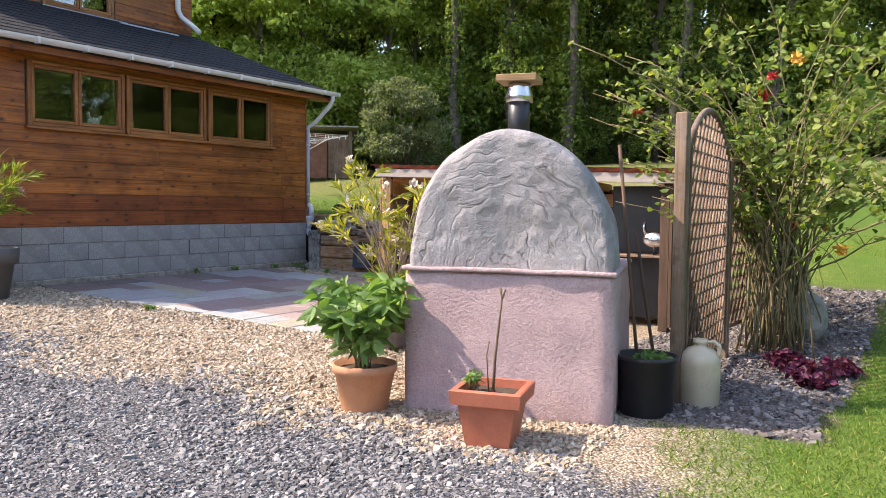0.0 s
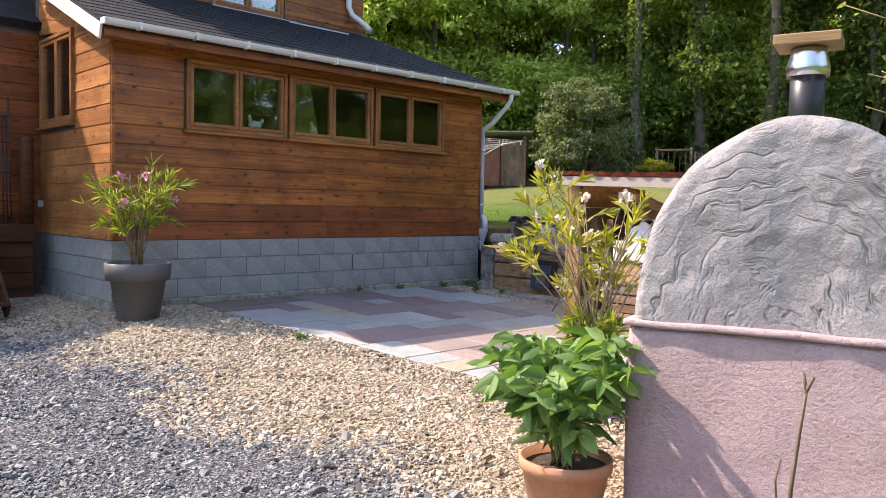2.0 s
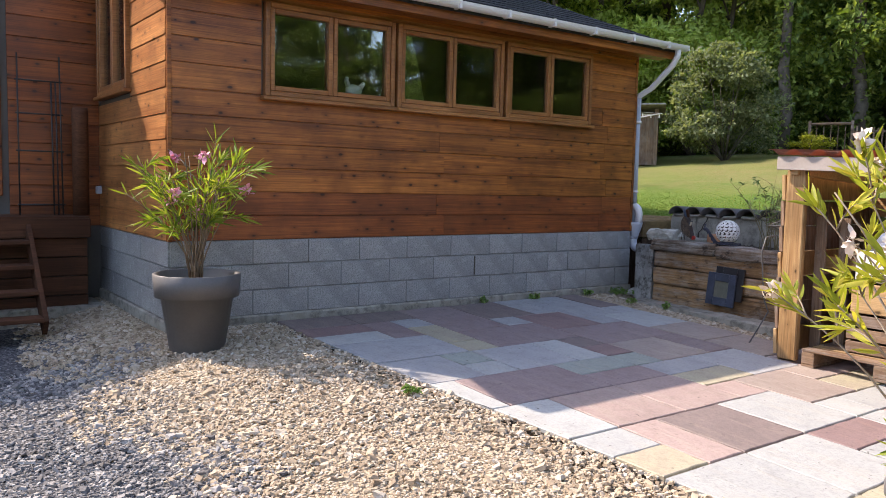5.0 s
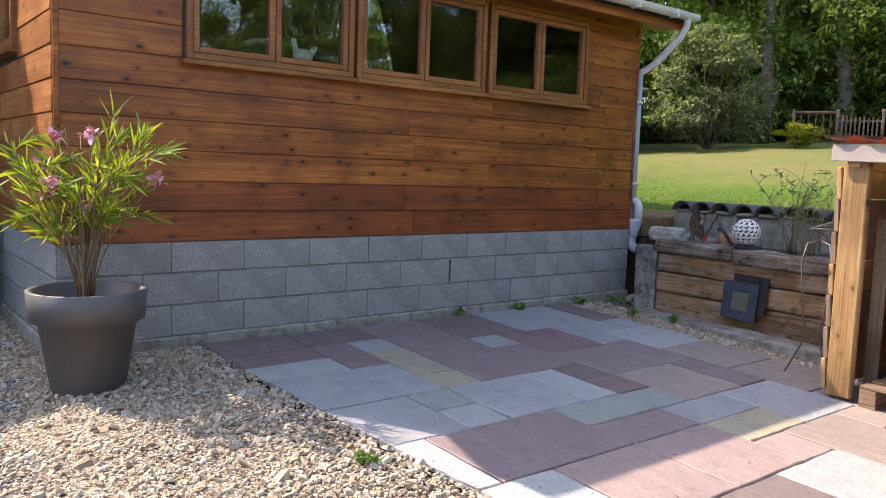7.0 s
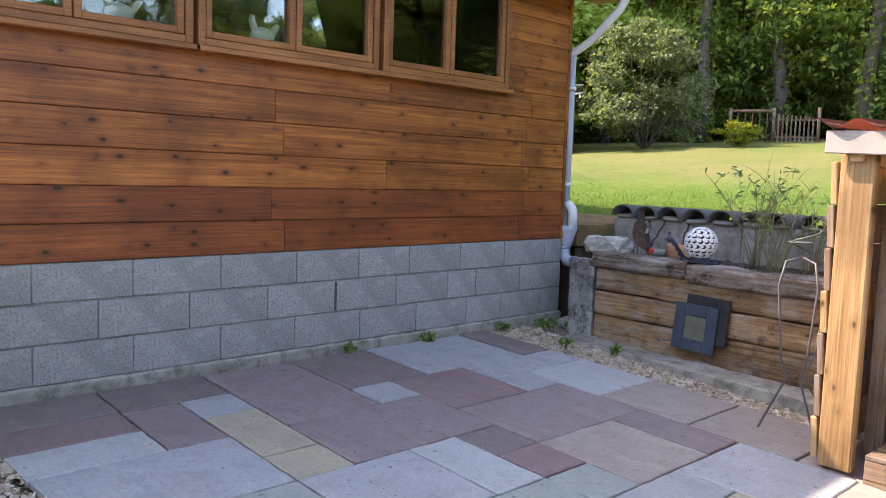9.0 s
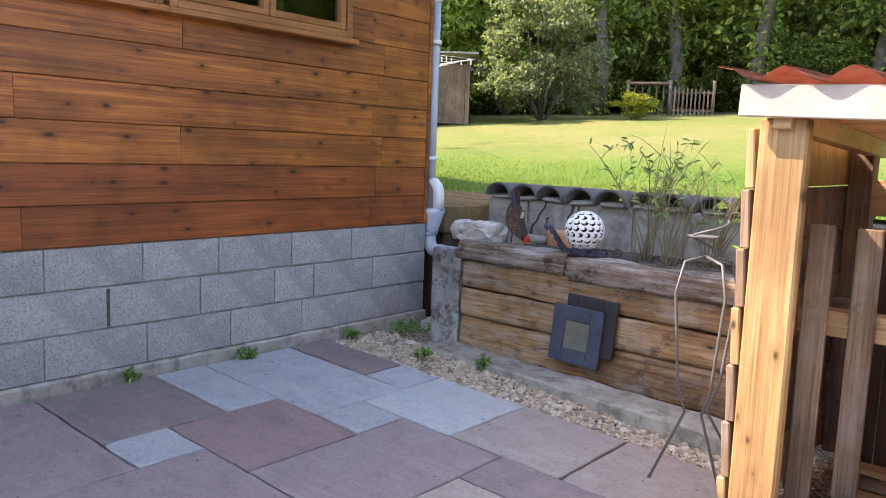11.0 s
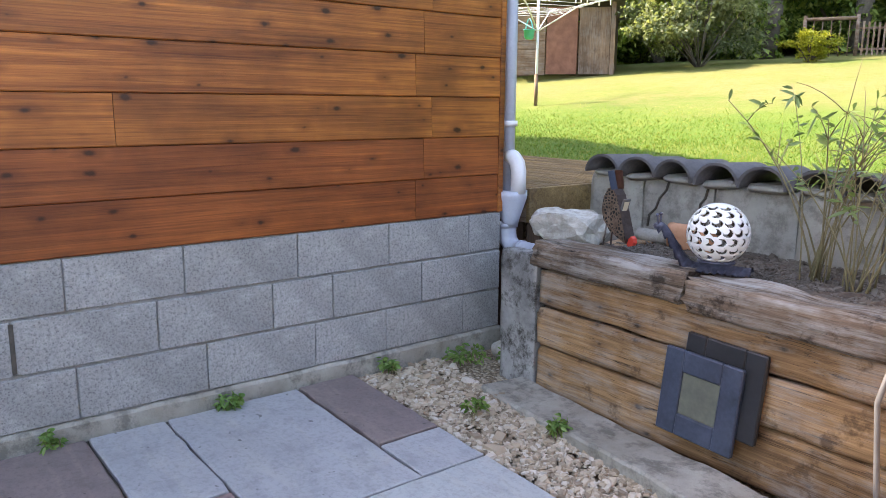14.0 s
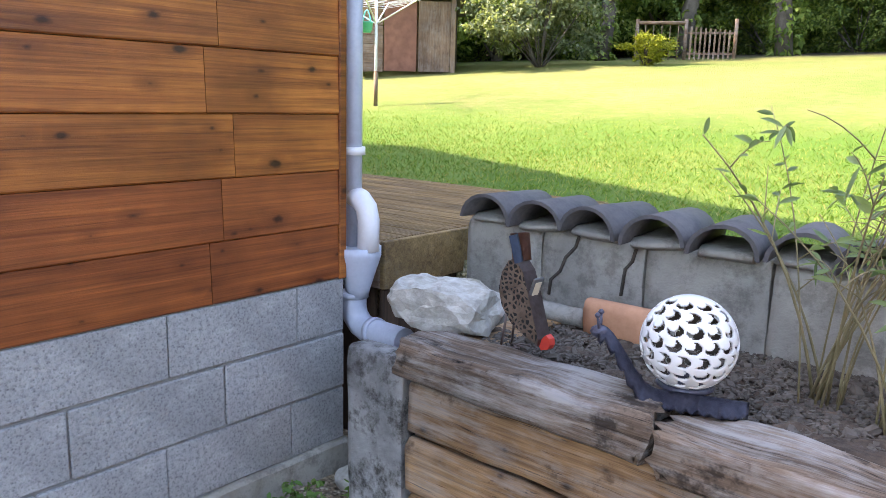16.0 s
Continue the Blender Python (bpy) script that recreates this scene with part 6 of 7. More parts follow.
    part("body", lathe([(0.125, 0), (0.132, 0.01), (0.135, 0.29), (0.125, 0.345), (0.085, 0.39), (0.045, 0.405), (0.04, 0.42), (0.05, 0.43), (0.05, 0.455), (0.03, 0.455)], 32), M["stoneware"], jug)
    part("handle", tube([(0.045, 0, 0.435), (0.09, 0, 0.445), (0.125, 0, 0.42), (0.125, 0, 0.36), (0.115, 0, 0.34)], 0.014, 8), M["stoneware"], jug)
    for k, (x, y, l) in enumerate(((-2.10, 5.15, 1.75), (-2.02, 5.3, 1.2))):
        st = thing("garden_tool", "long wooden tool handle leaning by the oven", "tool", Matrix.Translation((x + 0.12, y + 0.05, ground_z(x, y))) @ Matrix.Rotation(-0.11 - 0.06 * k, 4, "Y"))
        part("handle", tube([(0, 0, 0), (0, 0, l)], 0.012, 8), M["shelterdark"], st)
        part("blade", one_box(-0.05, 0.05, -0.006, 0.006, 0.0, 0.14, 0.004), M["rust"], st)


build_pots()


# ---- trellis, rose and flower bed ----
def build_trellis():
    def panel(name, p, q, low, high, arch):
        d = Vector((q[0] - p[0], q[1] - p[1], 0))
        L = d.length
        m = Matrix.Translation((p[0], p[1], low)) @ Matrix.Rotation(math.atan2(d.y, d.x), 4, "Z")
        t = thing(name, "weathered grey lattice trellis panel with an arched top", "trellis", m, "trellis panels")
        H = high - low
        top = lambda x: H - arch + arch * math.sin(math.pi * min(1, max(0, x / L))) ** 0.7
        part("stile", one_box(0, 0.035, -0.02, 0.02, 0, top(0) + 0.02, 0.003), M["old_z"], t)
        part("stile", one_box(L - 0.035, L, -0.02, 0.02, 0, top(L) + 0.02, 0.003), M["old_z"], t)
        part("rail", tube([(L * i / 16, 0, top(L * i / 16)) for i in range(17)], 0.024, 6), M["old_z"], t)
        part("rail", one_box(0.036, L - 0.036, -0.018, 0.018, 0, 0.04, 0.003), M["old_z"], t)
        s = 0.125
        for sg, off in ((1, -0.009), (-1, 0.009)):
            k = -int(H * 0.62 / s) - 1
            while k * s < L + H * 0.62:
                pts = []
                for i in range(60):
                    z = H * i / 59
                    x = k * s + (sg * z * 0.6 if sg > 0 else (H - z) * 0.6)
                    if 0.02 < x < L - 0.02 and 0.02 < z < top(x) - 0.01:
                        pts.append((x, off, z))
                k += 1
                if len(pts) > 3:
                    part("lath", tube([pts[0], pts[-1]], 0.011, 4), M["old_z"], t)
    z = 0.30
    post = thing("trellis_post", "square grey weathered timber post", "post", Matrix.Translation((-1.885, 5.62, z - 0.03)))
    part("shaft", one_box(-0.04, 0.04, -0.045, 0.045, 0, 1.99, 0.006), M["old_z"], post)
    panel("trellis", (-1.865, 5.69), (-1.99, 7.25), 0.42, 2.36, 0.34)
    post2 = thing("trellis_post", "square grey weathered timber post", "post", Matrix.Translation((-2.0, 7.30, ground_z(-2, 7.3) - 0.03)))
    part("shaft", one_box(-0.045, 0.045, -0.045, 0.045, 0, 1.75, 0.006), M["old_z"], post2)
    panel("trellis", (-2.0, 7.36), (-1.95, 8.9), 0.55, 2.05, 0.02)


def build_rose():
    rng = random.Random(3)
    z = ground_z(-1.62, 7.9)
    t = thing("climbing_rose", "large climbing rose with tangled canes and red blooms", "rose bush", Matrix.Translation((-1.62, 7.9, z - 0.02)))
    bm = bmesh.new()
    P, Dv, tips = [], [], []
    for s in range(90):
        a = rng.uniform(0, 2 * math.pi)
        b = Vector((rng.gauss(0, 0.16), rng.gauss(0, 0.24), 0))
        r = 1.95 * math.sqrt(rng.random())
        h = rng.uniform(1.5, 3.5) * (1 - 0.22 * r / 1.75)
        q = Vector((r * math.cos(a) * 1.0 + 0.1, r * math.sin(a) * 0.75, h))
        if s < 9:
            q = Vector((rng.uniform(-1.9, -1.1), rng.uniform(-0.7, 0.3), rng.uniform(2.0, 3.0)))
        pts = arc(b, q, (-(q.x) * 0.24, -(q.y) * 0.24, h * 0.16), 10)
        pts = [p + Vector((rng.gauss(0, 0.025), rng.gauss(0, 0.025), 0)) if 0 < i < 10 else p for i, p in enumerate(pts)]
        tube(pts, rng.uniform(0.006, 0.014), 5, bm, 0.35)
        lines = [pts]
        for k in range(3):
            i = rng.randint(4, 9)
            d = Vector((rng.gauss(0, 1), rng.gauss(0, 1), rng.gauss(0.1, 0.8))).normalized() * rng.uniform(0.25, 0.6)
            br = arc(pts[i], pts[i] + d, (0, 0, 0.06), 5)
            tube(br, 0.004, 4, bm, 0.4)
            lines.append(br)
            tips.append(br[-1])
        for ln in lines:
            for k in range(13):
                u = rng.uniform(0.45 if ln is pts else 0.1, 1)
                i = min(len(ln) - 2, int(u * (len(ln) - 1)))
                p = ln[i].lerp(ln[i + 1], rng.random())
                if p.z < 1.15 and rng.random() < 0.8:
                    continue
                P.append(p + Vector((rng.gauss(0, 0.03), rng.gauss(0, 0.03), rng.gauss(0, 0.03))))
                Dv.append((rng.gauss(0, 1), rng.gauss(0, 1), rng.gauss(0.1, 0.6)))
    part("cane_tangle", bm, M["cane"], t)
    ob = new("foliage", leaves("foliage", np.array(P), np.array(Dv), 0.08, 0.054, M["leaf_rose"]))
    ob.parent = t
    rng.shuffle(tips)
    for k, p in enumerate(tips[:11]):
        pos = [p + Vector((rng.gauss(0, 1), rng.gauss(0, 1), rng.gauss(0, 1))) * 0.018 for _ in range(26)]
        dr = [(rng.gauss(0, 1), rng.gauss(0, 1), rng.gauss(0.3, 0.8)) for _ in range(26)]
        fl = new("bloom", leaves("bloom", np.array(pos), np.array(dr), 0.05, 0.05, M["petal_red" if k % 4 else "petal_yellow"], fold=0.1))
        fl.parent = t
    rr = random.Random(8)
    for k, (x, y) in enumerate(((-1.30, 6.95), (-1.15, 6.6), (-1.5, 7.2), (-1.05, 7.1))):
        stems_and_leaves("heuchera", "low purple-leaved clump in the slate bed", Matrix.Translation((x, y, ground_z(x, y) - 0.01)), rr, 14, 0.16, 0.2, 5, 0.07, 0.06, "leaf_purple", stem_mat="cane", stem_r=0.002, up=0.2)
    log = thing("rough_stone", "rounded dull stone at the foot of the rose", "stone", Matrix.Translation((-1.50, 8.3, ground_z(-1.5, 8.3) - 0.05)))
    bm = bmesh.new()
    bmesh.ops.create_icosphere(bm, subdivisions=3, radius=0.2)
    for v in bm.verts:
        v.co = Vector((v.co.x, v.co.y, v.co.z * 1.3 + 0.2)) + noise.noise_vector(v.co * 6) * 0.04
    part("body", bm, M["old_block"], log)


build_trellis()
build_rose()


def build_bed_plants():
    rng = random.Random(15)
    for k, (x, y, h) in enumerate(((-7.95, 10.25, 1.05), (-7.75, 10.15, 0.92), (-7.55, 10.3, 0.75))):
        stems_and_leaves("tall_weed", "tall spindly weed with narrow grey-green leaves", Matrix.Translation((x, y, 1.18)), rng, 15, h, 0.40, 6, 0.065, 0.017, "leaf_weed", stem_mat="cane", stem_r=0.0045, up=0.6, from_frac=0.5, bare=10, category="weed")
    stems_and_leaves("weed", "small leafy weed by the shelter", Matrix.Translation((-7.15, 10.0, 1.18)), rng, 6, 0.3, 0.14, 8, 0.1, 0.02, "leaf_oleander", stem_mat="cane", stem_r=0.003, category="weed")
    for x, y, n, r in ((-9.42, 9.62, 10, 0.14), (-9.50, 9.20, 6, 0.06), (-9.52, 8.4, 7, 0.07), (-9.3, 9.8, 8, 0.1), (-8.55, 9.42, 6, 0.06), (-9.53, 7.7, 5, 0.05), (-7.3, 5.3, 5, 0.05), (-8.9, 9.25, 5, 0.05)):
        stems_and_leaves("weed", "small green weeds at the foot of the wall", Matrix.Translation((x, y, patio_z(x) - 0.02)), rng, n, 0.08, r, 5, 0.035, 0.018, "leaf_peony", stem_mat="cane", stem_r=0.002, category="weed")
    for x, y, s in ((-9.40, 9.90, 0.07), (-9.33, 9.98, 0.055), (-9.45, 10.05, 0.06), (-9.30, 9.80, 0.04)):
        r = thing("rock", "pale rounded rock between wall and bed", "rock", Matrix.Translation((x, y, 0.545)), "loose rocks")
        bm = bmesh.new()
        bmesh.ops.create_icosphere(bm, subdivisions=3, radius=s)
        for v in bm.verts:
            v.co = Vector((v.co.x * 1.2, v.co.y, v.co.z * 0.75 + s * 0.6)) + noise.noise_vector(v.co * 14 + Vector((x * 9, y, 0))) * s * 0.3
        part("body", bm, M["stone"], r)
    for k, (y, nm) in enumerate(((6.22, "cockerel"), (7.1, "cockerel"))):
        c = thing("hen_figure", "white ceramic hen figure on the inner sill", "ornament", Matrix.Translation((-9.72, y, WZ0 + 0.062)), "ornaments on the sill")
        bm = bmesh.new()
        bmesh.ops.create_icosphere(bm, subdivisions=3, radius=1.0, matrix=Matrix.Translation((0, 0, 0.07)) @ Matrix.Diagonal((0.05, 0.085, 0.06, 1)))
        part("body", bm, M["ceramic"], c)
        part("neck", tube([(0, -0.05, 0.1), (0, -0.075, 0.16), (0, -0.07, 0.19)], 0.026, 8, taper=0.7), M["ceramic"], c)
        part("tail", tube([(0, 0.06, 0.09), (0, 0.11, 0.15)], 0.03, 8, taper=0.6), M["ceramic"], c)
        part("foot", lathe([(0.035, 0), (0.035, 0.02)], 12), M["ceramic"], c)
    setting("inner_sill", one_box(-9.86, -9.66, 5.2, 9.3, WZ0 + 0.02, WZ0 + 0.06), M["frame"])


build_bed_plants()


# ---- the far garden ----
def build_far():
    sx, sy = -19.9, 23.2
    z = ground_z(sx, sy) - 0.05
    shed = thing("garden_shed", "old timber shed with a rusty door and sheet roof", "shed", Matrix.Translation((sx, sy, z)) @ Matrix.Rotation(radians(38), 4, "Z"))
    # local: front faces -y, its end nearest the lawn at x = 0
    for i in range(8):
        part("wall_board", one_box(-4.0, -1.75, -0.02, 0.02, 0.03 + i * 0.22, 0.24 + i * 0.22, 0.004), M["old_x"], shed)
    part("door", one_box(-1.72, -0.92, -0.04, 0.0, 0.05, 1.75, 0.005), M["shed_rust"], shed, "rust-red plank door")
    part("door", one_box(-0.88, -0.1, -0.04, 0.0, 0.05, 1.72, 0.005), M["old_z"], shed, "grey weathered door")
    part("corner_post", one_box(-0.09, 0.03, -0.05, 0.07, 0.0, 1.85, 0.005), M["old_z"], shed)
    part("side_wall", one_box(-0.02, 0.02, 0.08, 2.4, 0.03, 1.75), M["old_z"], shed)
    part("back_wall", one_box(-4.0, -0.03, 2.38, 2.42, 0.03, 1.6), M["old_x"], shed)
    bm = bmesh.new()
    box(bm, -4.2, 0.25, -0.45, 2.7, 0, 0.05, m=Matrix.Translation((0, 0, 1.92)) @ Matrix.Rotation(-0.1, 4, "X"))
    part("roof", bm, M["old_block"], shed, "grey sheet roof")
    # rotary clothes line
    d = Vector((-0.706, 0.708))
    px, py = -7.48 + d.x * 13.2, 8.05 + d.y * 13.2
    line = thing("rotary_clothes_line", "white rotary clothes line hung with pegs", "clothes line", Matrix.Translation((px, py, ground_z(px, py) - 0.03)))
    part("pole", tube([(0, 0, 0), (0, 0, 1.95)], 0.024, 8), M["plastic_white"], line)
    part("sleeve", tube([(0, 0, 0), (0, 0, 0.6)], 0.034, 8), M["old_z"], line)
    ends = []
    for k in range(4):
        a = 0.5 + k * math.pi / 2
        e = Vector((1.35 * math.cos(a), 1.35 * math.sin(a), 1.86))
        ends.append(e)
        part("arm", tube([(0, 0, 1.35), e * 0.55 + Vector((0, 0, 0.74)), e], 0.013, 6), M["plastic_white"], line)
    for j in range(6):
        s = 0.35 + 0.13 * j
        loop = [Vector((e.x * s, e.y * s, 1.4 + (e.z - 1.4) * s ** 0.6)) for e in ends]
        part("cord", tube(loop + [loop[0]], 0.005, 4), M["plastic_white"], line)
    rng = random.Random(2)
    for j in range(26):
        a, b = rng.choice([(0, 1), (1, 2), (2, 3), (3, 0)])
        p = ends[a].lerp(ends[b], rng.random()) * rng.choice([1.0, 0.87])
        part("peg", one_box(p.x - 0.008, p.x + 0.008, p.y - 0.008, p.y + 0.008, 1.76, 1.85), M["plastic_white"], line)
    basket = thing("peg_basket", "turquoise plastic peg basket hanging on the line", "basket", Matrix.Translation((px - 0.12, py - 0.1, ground_z(px, py) + 1.18)))
    part("bowl", lathe([(0.07, 0), (0.1, 0.16), (0.11, 0.17), (0.1, 0.17), (0.09, 0.03)], 16), M["turquoise"], basket)
    part("hook", tube(arc((-0.1, 0, 0.16), (0.1, 0, 0.16), (0, 0, 0.2), 8), 0.01, 6), M["turquoise"], basket)
    # old bed-end fence
    gx, gy = -7.48 - 0.40 * 22.5, 8.05 + 0.916 * 22.5
    g = thing("garden_gate", "pale metal railing and gate at the wood's edge", "railing", Matrix.Translation((gx - 1.3, gy, ground_z(gx, gy) - 0.12)) @ Matrix.Rotation(radians(24), 4, "Z"))
    for x in (0.0, 1.3, 2.6):
        part("post", tube([(x, 0, 0), (x, 0, 1.25)], 0.05, 8), M["old_x"], g)
    part("rail", tube([(0, 0, 1.15), (1.3, 0, 1.15)], 0.05, 6), M["old_x"], g)
    for i in range(5):
        part("bar", tube([(0.22 + 0.22 * i, 0, 0.05), (0.22 + 0.22 * i, 0, 1.12)], 0.014, 6), M["old_x"], g)
    for i in range(9):
        part("picket", one_box(1.42 + 0.125 * i, 1.47 + 0.125 * i, -0.015, 0.015, 0.1, 1.05 - 0.012 * i), M["old_x"], g)
    part("rail", one_box(1.32, 2.58, 0.016, 0.04, 0.3, 0.36), M["old_x"], g)
    part("rail", one_box(1.32, 2.58, 0.016, 0.04, 0.85, 0.91), M["old_x"], g)


build_far()


def crown_points(n, blobs, rng, size):
    """Leaf places in small uneven clumps set about a set of ellipsoids (x, y, z, rx, rz)."""
    w = np.array([b[3] ** 2 * b[4] for b in blobs]) ** 0.7
    k = max(12, n // 42)
    pick = rng.choice(len(blobs), k, p=w / w.sum())
    B = np.array(blobs)[pick]
    d = unit(rng.normal(size=(k, 3)))
    p = d * (rng.uniform(0.25, 1.0, k) ** 0.45)[:, None] * rng.uniform(0.8, 1.25, k)[:, None]
    p[:, :2] *= B[:, 3:4]
    p[:, 2] *= B[:, 4]
    centre = p + B[:, :3]
    own = rng.choice(k, n, p=(lambda v: v / v.sum())(rng.uniform(0.2, 1.8, k)))
    off = rng.normal(size=(n, 3)) * np.array([1.0, 1.0, 0.5]) * (size * rng.uniform(0.6, 1.5, k))[own][:, None]
    return centre[own] + off, unit(d[own] * 0.4 + unit(off))


def make_tree(name, label, height, spread, trunk_r, n, leaf, mat, low, rng, blobs=26, category="tree", ivy=False):
    t = thing(name, label, category)
    bl = []
    for k in range(blobs):
        u = low + (1 - low) * rng.random()
        prof = math.sin(math.pi * min(0.97, (u - low) / (1 - low) * 0.8 + 0.16)) ** 0.7
        a, r = rng.uniform(0, 2 * math.pi), spread * prof * math.sqrt(rng.random()) * 0.85
        s = spread * rng.uniform(0.22, 0.42)
        bl.append((r * math.cos(a), r * math.sin(a), height * u, s, s * rng.uniform(0.55, 0.8)))
    bm = bmesh.new()
    top = height * 0.9
    pts = [Vector((0.25 * math.sin(k * 1.3), 0.25 * math.cos(k * 1.7), top * k / 9)) if k else Vector((0, 0, 0)) for k in range(10)]
    if trunk_r > 0:
        tube(pts, trunk_r, 9, bm, 0.25)
        for b in bl[::2]:
            h = max(0.1, min(0.85, b[2] / top - 0.12))
            p = pts[int(h * 9)]
            tube(arc(p, (b[0], b[1], b[2]), (0, 0, 0.3), 5), trunk_r * 0.28, 5, bm, 0.25)
    else:
        for b in bl:
            tube(arc((0, 0, 0), (b[0], b[1], b[2]), (0, 0, 0.1), 4), 0.02, 4, bm, 0.4)
    part("trunk" if trunk_r > 0 else "branching_stem", bm, M["bark"], t)
    P, D = crown_points(n, bl, rng, leaf * (1.15 if trunk_r > 0 else 0.9))
    if ivy:
        k = n // 8
        hgt = rng.uniform(0, height * 0.6, k)
        ang = rng.uniform(0, 2 * np.pi, k)
        P = np.concatenate([P, np.stack([np.cos(ang) * trunk_r * 1.4, np.sin(ang) * trunk_r * 1.4, hgt], 1)])
        D = np.concatenate([D, np.stack([np.cos(ang), np.sin(ang), -0.5 + 0 * ang], 1)])
    D = D * 0.5 + rng.normal(size=D.shape) * 0.8 + np.array([0, 0, -0.25])
    P[:, 2] = np.maximum(P[:, 2], 0.06)
    ob = new("crown", leaves("crown", P, D, leaf, leaf * 0.62, M[mat], flat=1.1))
    ob.parent = t
    return t


def build_wood():
    rng = np.random.default_rng(12)
    pr = random.Random(9)
    kinds = [
        make_tree("oak_tree", "tall leafy woodland oak at the lawn's edge", 15, 3.6, 0.26, 15000, 0.30, "leaf_wood", 0.22, rng),
        make_tree("ash_tree", "slender ivy-clad woodland tree at the lawn's edge", 17, 2.8, 0.22, 12000, 0.28, "leaf_wood", 0.30, rng, ivy=True),
        make_tree("beech_tree", "broad woodland tree with branches to the ground", 13, 3.8, 0.24, 16000, 0.28, "leaf_wood", 0.08, rng),
        make_tree("lime_tree", "sunlit light green tree at the wood's edge", 11, 3.4, 0.18, 16000, 0.24, "leaf_light", 0.12, rng),
    ]
    kinds.append(make_tree("tall_tree", "tall straight tree with bare lower trunk and ivy", 18, 3.0, 0.27, 8000, 0.27, "leaf_wood", 0.55, rng, ivy=True))
    # (azimuth in degrees from y towards x, distance, kind) seen from the middle of the garden
    first = [True] * 5
    spots = []
    for az in range(-55, 62, 7):
        spots.append((az + pr.uniform(-2, 2), pr.uniform(33, 38), pr.choice((0, 1, 0, 2))))
    for az in range(-57, 66, 5):
        spots.append((az + pr.uniform(-2, 2), pr.uniform(41, 50), pr.choice((0, 1, 2, 2))))
    for az in range(-60, 70, 4):
        spots.append((az + pr.uniform(-2, 2), pr.uniform(56, 66), pr.choice((0, 2, 2))))
    for az in range(66, 160, 6):
        spots.append((az + pr.uniform(-3, 3), pr.uniform(24, 34), pr.choice((0, 2, 2))))
    spots += [(-46, 30, 3), (-43, 32, 3), (-49.5, 33, 3), (-53, 31, 3), (-27, 36, 3), (-14, 37, 3), (-34, 35, 3), (-38, 36, 3), (-20, 35, 3), (-6, 36, 3), (-36, 33.5, 3), (-20.4, 31, 4), (-30, 30.5, 4), (-25.6, 32, 4), (-12, 31, 4), (-5, 33, 4)]
    for az, r, k in spots:
        x, y = -4 + r * math.sin(radians(az)), 3 + r * math.cos(radians(az))
        s = pr.uniform(0.85, 1.2) * (pr.uniform(0.45, 0.8) if 44 < az < 78 else 0.72 if az > 40 else 1.0)
        m = Matrix.Translation((x, y, ground_z(x, y) - 0.1)) @ Matrix.Rotation(pr.uniform(0, 6.28), 4, "Z") @ Matrix.Scale(s, 4)
        if first[k]:
            kinds[k].matrix_basis = m
            first[k] = False
        else:
            c = copy_thing(kinds[k], m)
            c.scale = (s, s, s)
    shrub = make_tree("woodland_shrub", "dense green undergrowth shrub below the trees", 2.6, 1.9, 0, 9000, 0.16, "leaf_wood", 0.08, rng, 22, "shrub")
    pale = make_tree("willow_shrub", "pale silvery-green willow shrub by the lawn", 3.6, 2.0, 0, 10000, 0.14, "leaf_pale", 0.1, rng, 15, "shrub")
    gold = make_tree("golden_shrub", "low clipped golden-leaved shrub on the lawn", 1.1, 1.0, 0, 4000, 0.08, "leaf_yellow", 0.25, rng, 14, "shrub")
    fl = True
    for i, az in enumerate(range(-72, 60, 5)):
        r = pr.uniform(32, 35.5) if az < 20 else pr.uniform(24, 30)
        a = az + pr.uniform(-2, 2)
        x, y = -4 + r * math.sin(radians(a)), 3 + r * math.cos(radians(a))
        s = pr.uniform(0.6, 1.15)
        m = Matrix.Translation((x, y, ground_z(x, y) - 0.1)) @ Matrix.Rotation(pr.uniform(0, 6.28), 4, "Z") @ Matrix.Scale(s, 4)
        if fl:
            shrub.matrix_basis = m
            fl = False
        else:
            copy_thing(shrub, m).scale = (s, s, s)
    for az in [v for v in range(-62, 110, 4)] + [v + 2 for v in range(-60, 110, 4)]:
        r = pr.uniform(36, 44) if az % 4 == 2 else pr.uniform(47, 58)
        a = az + pr.uniform(-1.5, 1.5)
        x, y = -4 + r * math.sin(radians(a)), 3 + r * math.cos(radians(a))
        s = pr.uniform(1.1, 1.9)
        copy_thing(shrub, Matrix.Translation((x, y, ground_z(x, y) - 0.2)) @ Matrix.Rotation(pr.uniform(0, 6.28), 4, "Z")).scale = (s, s, s)
    # closed backdrop ring beyond the last trees; dark colours paint the wood's shaded depth
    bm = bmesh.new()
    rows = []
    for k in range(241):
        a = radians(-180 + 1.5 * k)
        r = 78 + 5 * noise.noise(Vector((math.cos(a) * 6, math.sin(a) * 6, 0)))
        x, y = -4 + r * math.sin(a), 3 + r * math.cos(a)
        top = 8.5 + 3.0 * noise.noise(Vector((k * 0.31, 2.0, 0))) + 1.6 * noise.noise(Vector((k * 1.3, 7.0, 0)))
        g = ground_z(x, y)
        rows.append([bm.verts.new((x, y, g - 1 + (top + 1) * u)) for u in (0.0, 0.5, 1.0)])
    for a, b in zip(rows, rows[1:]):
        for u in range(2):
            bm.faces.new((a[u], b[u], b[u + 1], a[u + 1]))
    setting("backdrop", bm, M["far_wood"], "dark backdrop ring painted as the wood's shaded depth")
    x, y = -18.3, 24.6
    pale.matrix_basis = Matrix.Translation((x, y, ground_z(x, y) - 0.1))
    x, y = -15.7, 25.0
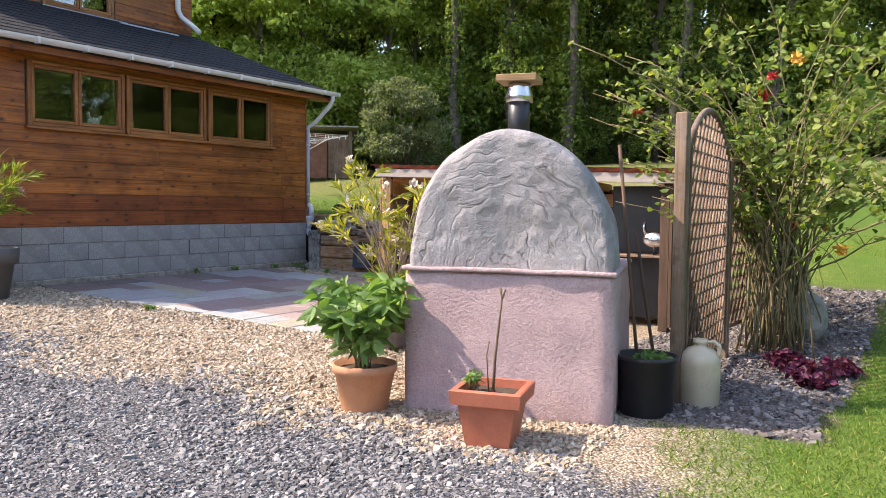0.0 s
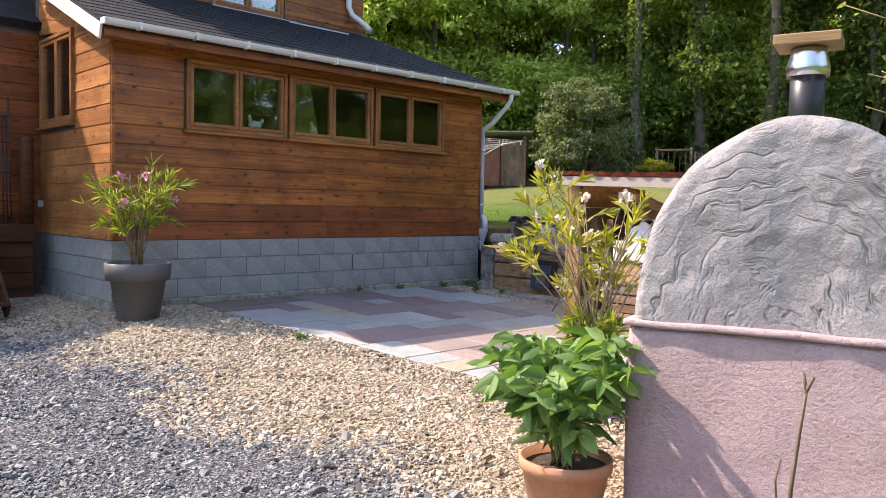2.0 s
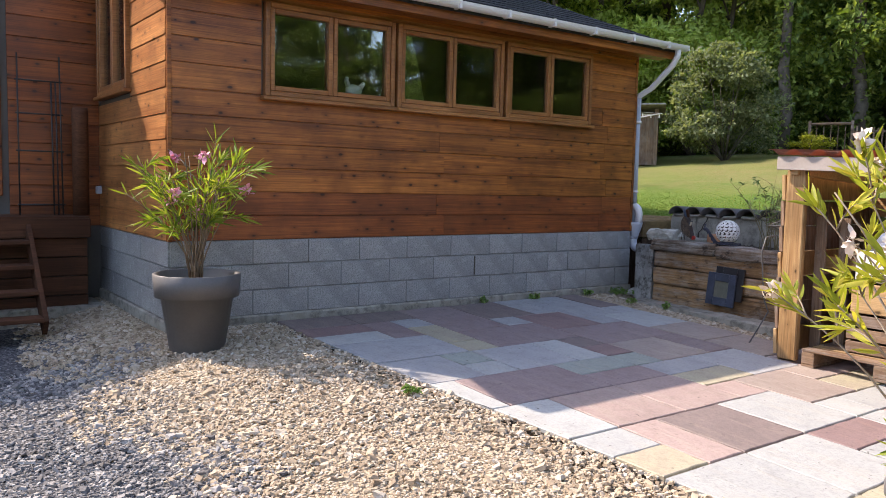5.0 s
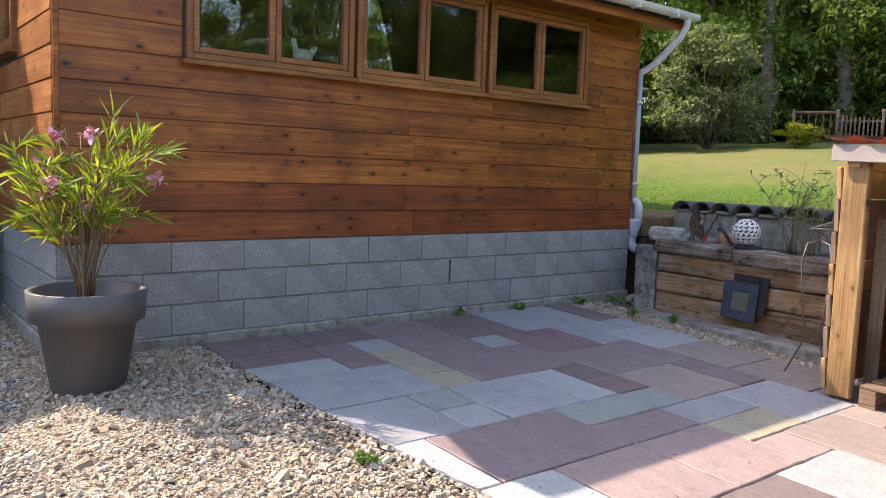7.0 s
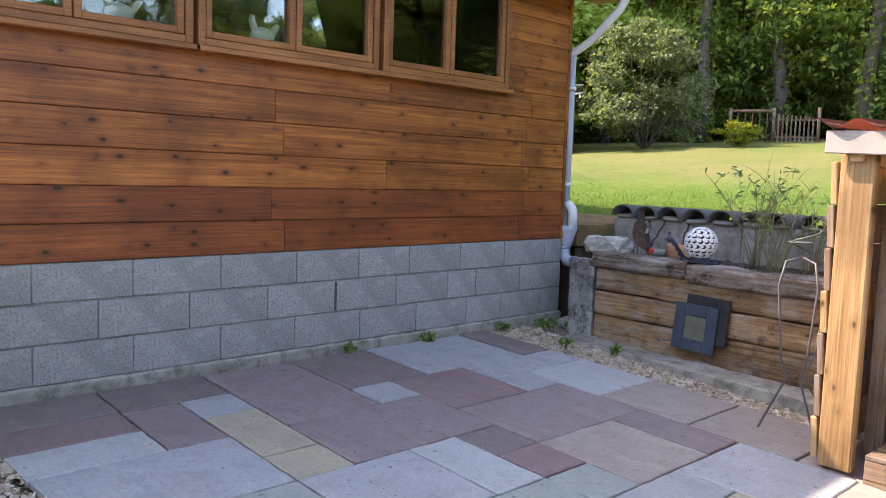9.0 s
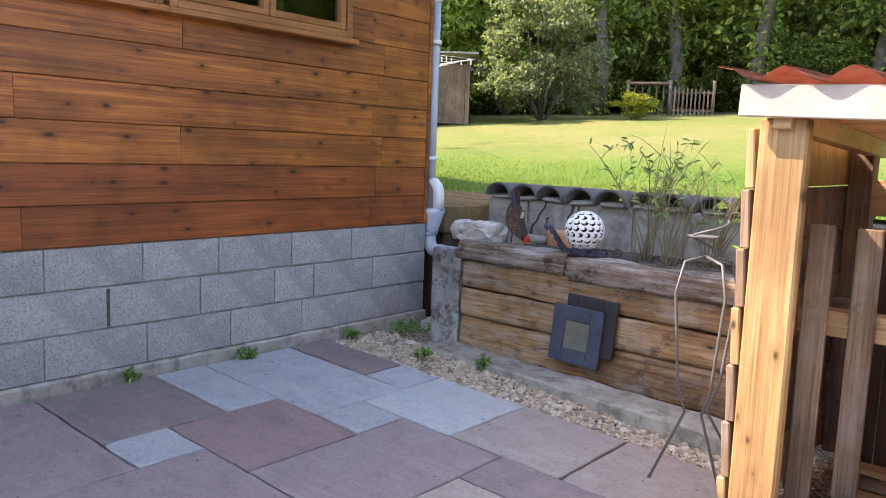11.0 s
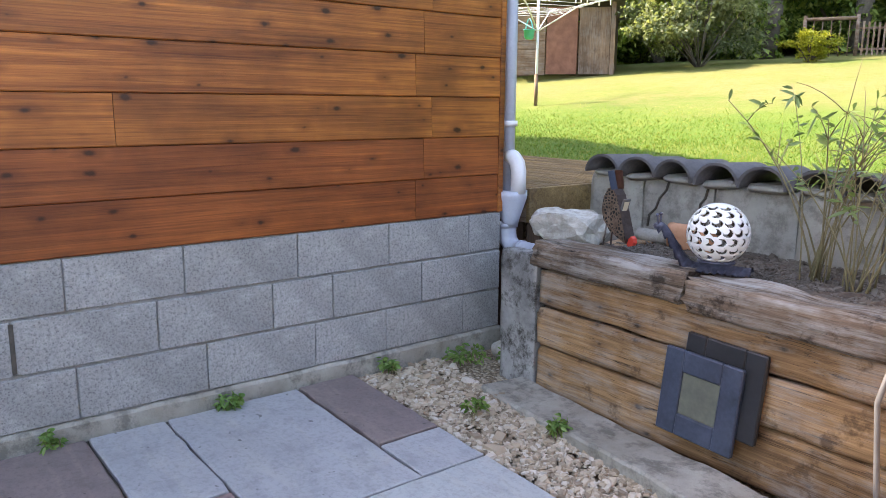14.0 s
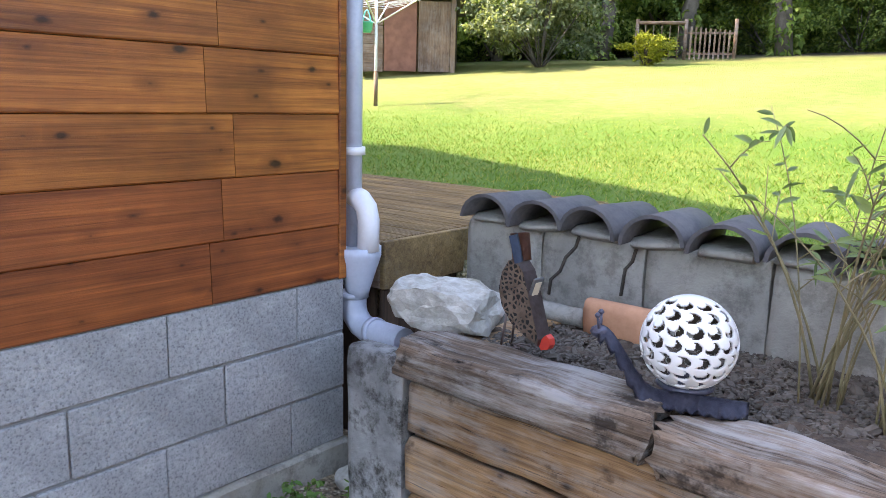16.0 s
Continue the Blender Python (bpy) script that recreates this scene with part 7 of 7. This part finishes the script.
    gold.matrix_basis = Matrix.Translation((x, y, ground_z(x, y) - 0.05)) @ Matrix.Diagonal((0.8, 0.8, 0.62, 1))


build_wood()


# ---- loose stones and grass, nearest last ----
def stones(name, label, n, region, size, mat, z_of, keep):
    """A scatter of faceted stones over a rectangle of the plan."""
    x0, x1, y0, y1 = region
    xy = np.stack([RNG.uniform(x0, x1, n), RNG.uniform(y0, y1, n)], 1)
    xy = np.array([p for p in xy if keep(p[0], p[1])])
    n = len(xy)
    z = np.array([z_of(x, y) for x, y in xy])
    base = np.array([(-1, -0.8, -0.5), (0.9, -1, -0.5), (1, 0.8, -0.5), (-0.8, 1, -0.5), (-0.7, -0.6, 0.55), (0.6, -0.7, 0.45), (0.75, 0.6, 0.6), (-0.6, 0.65, 0.4)])
    s = size * RNG.lognormal(0, 0.38, n) * 0.5
    v = base[None] * RNG.uniform(0.65, 1.25, (n, 8, 3)) * s[:, None, None] * np.array([1.25, 0.95, 0.8])
    a = RNG.uniform(0, 2 * np.pi, n)
    c, d = np.cos(a)[:, None], np.sin(a)[:, None]
    tilt = RNG.normal(0, 0.35, n)[:, None]
    zz = v[..., 2] + tilt * v[..., 0]
    v = np.stack([v[..., 0] * c - v[..., 1] * d, v[..., 0] * d + v[..., 1] * c, zz], -1)
    v += np.concatenate([xy, (z + s * 0.35)[:, None]], 1)[:, None]
    q = np.array([(0, 1, 5, 4), (1, 2, 6, 5), (2, 3, 7, 6), (3, 0, 4, 7), (4, 5, 6, 7), (3, 2, 1, 0)])
    f = (np.arange(n)[:, None, None] * 8 + q[None]).reshape(-1, 4)
    tagged(new(name, array_mesh(name, v.reshape(-1, 3), f, M[mat])), label, "gravel", "", "stuff")


def border(x, y):
    return 3.75 + 0.55 * hash_noise(x, y, 0.9) + 0.35 * hash_noise(x, y, 7)


def free_gravel(x, y):
    if y > 5.40 + 0.075 * max(0.0, min(4.2, x + 9.0)) and -9.57 < x < -3.9:
        return False
    if 0.95 * x + 0.30 * y > -0.42 + 0.25 * hash_noise(x, y, 3):
        return False
    return not (x < -9.55 and y > 4.42)


stones("cream_gravel", "pale cream gravel between the drive and the patio", 62000, (-11.6, -1.9, 3.0, 5.72), 0.0175, "pebble_cream", lambda x, y: ground_z(x, min(y, 5.40)), lambda x, y: free_gravel(x, y) and y > border(x, y) - 0.1)
stones("slate_gravel", "blue-grey chippings on the drive", 60000, (-9.5, -0.4, 0.9, 4.3), 0.017, "pebble_slate", ground_z, lambda x, y: free_gravel(x, y) and y < border(x, y) + 0.25)
stones("bed_gravel", "small cream gravel strip beside the paving", 11000, (-9.55, -6.8, 9.06, 9.75), 0.0165, "pebble_cream", lambda x, y: patio_z(x) - 0.03, lambda x, y: y < 9.62 - 0.095 * (x + 9.0) - 0.12)
stones("slate_mulch", "dark slate mulch in the flower bed", 14000, (-2.9, -0.75, 5.1, 9.8), 0.025, "pebble_bed", ground_z, lambda x, y: x < -0.95 + 0.15 * hash_noise(x, y, 2))
stones("bed_soil_crumbs", "dark crumbs of bark and soil in the raised bed", 9000, (-8.95, -6.7, 9.93, 10.6), 0.011, "bark", lambda x, y: 1.195, lambda x, y: True)


def grass(name, n, region, h, keep, low=0.5):
    x0, x1, y0, y1 = region
    xy = np.stack([RNG.uniform(x0, x1, n), RNG.uniform(y0, y1, n)], 1)
    xy = np.array([p for p in xy if keep(p[0], p[1])])
    pos = np.array([(x, y, ground_z(x, y) - 0.004) for x, y in xy])
    d = np.stack([RNG.normal(0, 0.55, len(pos)), RNG.normal(0, 0.55, len(pos)), np.ones(len(pos))], 1)
    tagged(new(name, leaves(name, pos, d, h, h * 0.13, M["grass"], fold=0.05, droop=0.2)), "short sunny lawn grass with dry patches", "grass", "", "stuff")


grass("lawn_grass", 120000, (-17.0, -4.0, 10.82, 23.0), 0.055, lambda x, y: not (x < -9.45 and y < 12.1) and (hash_noise(x * 9.1, y * 7.7, 5.3) + 1) * 0.5 < (19.0 - y) / 6)
grass("verge_grass", 42000, (-2.1, 2.2, 2.6, 9.5), 0.05, lambda x, y: 0.95 * x + 0.30 * y > -0.22 + 0.5 * hash_noise(x, y, 3) + 0.5 * hash_noise(x, y, 0.8) and (y < 5.0 or x > -0.95 + 0.15 * hash_noise(x, y, 2)))
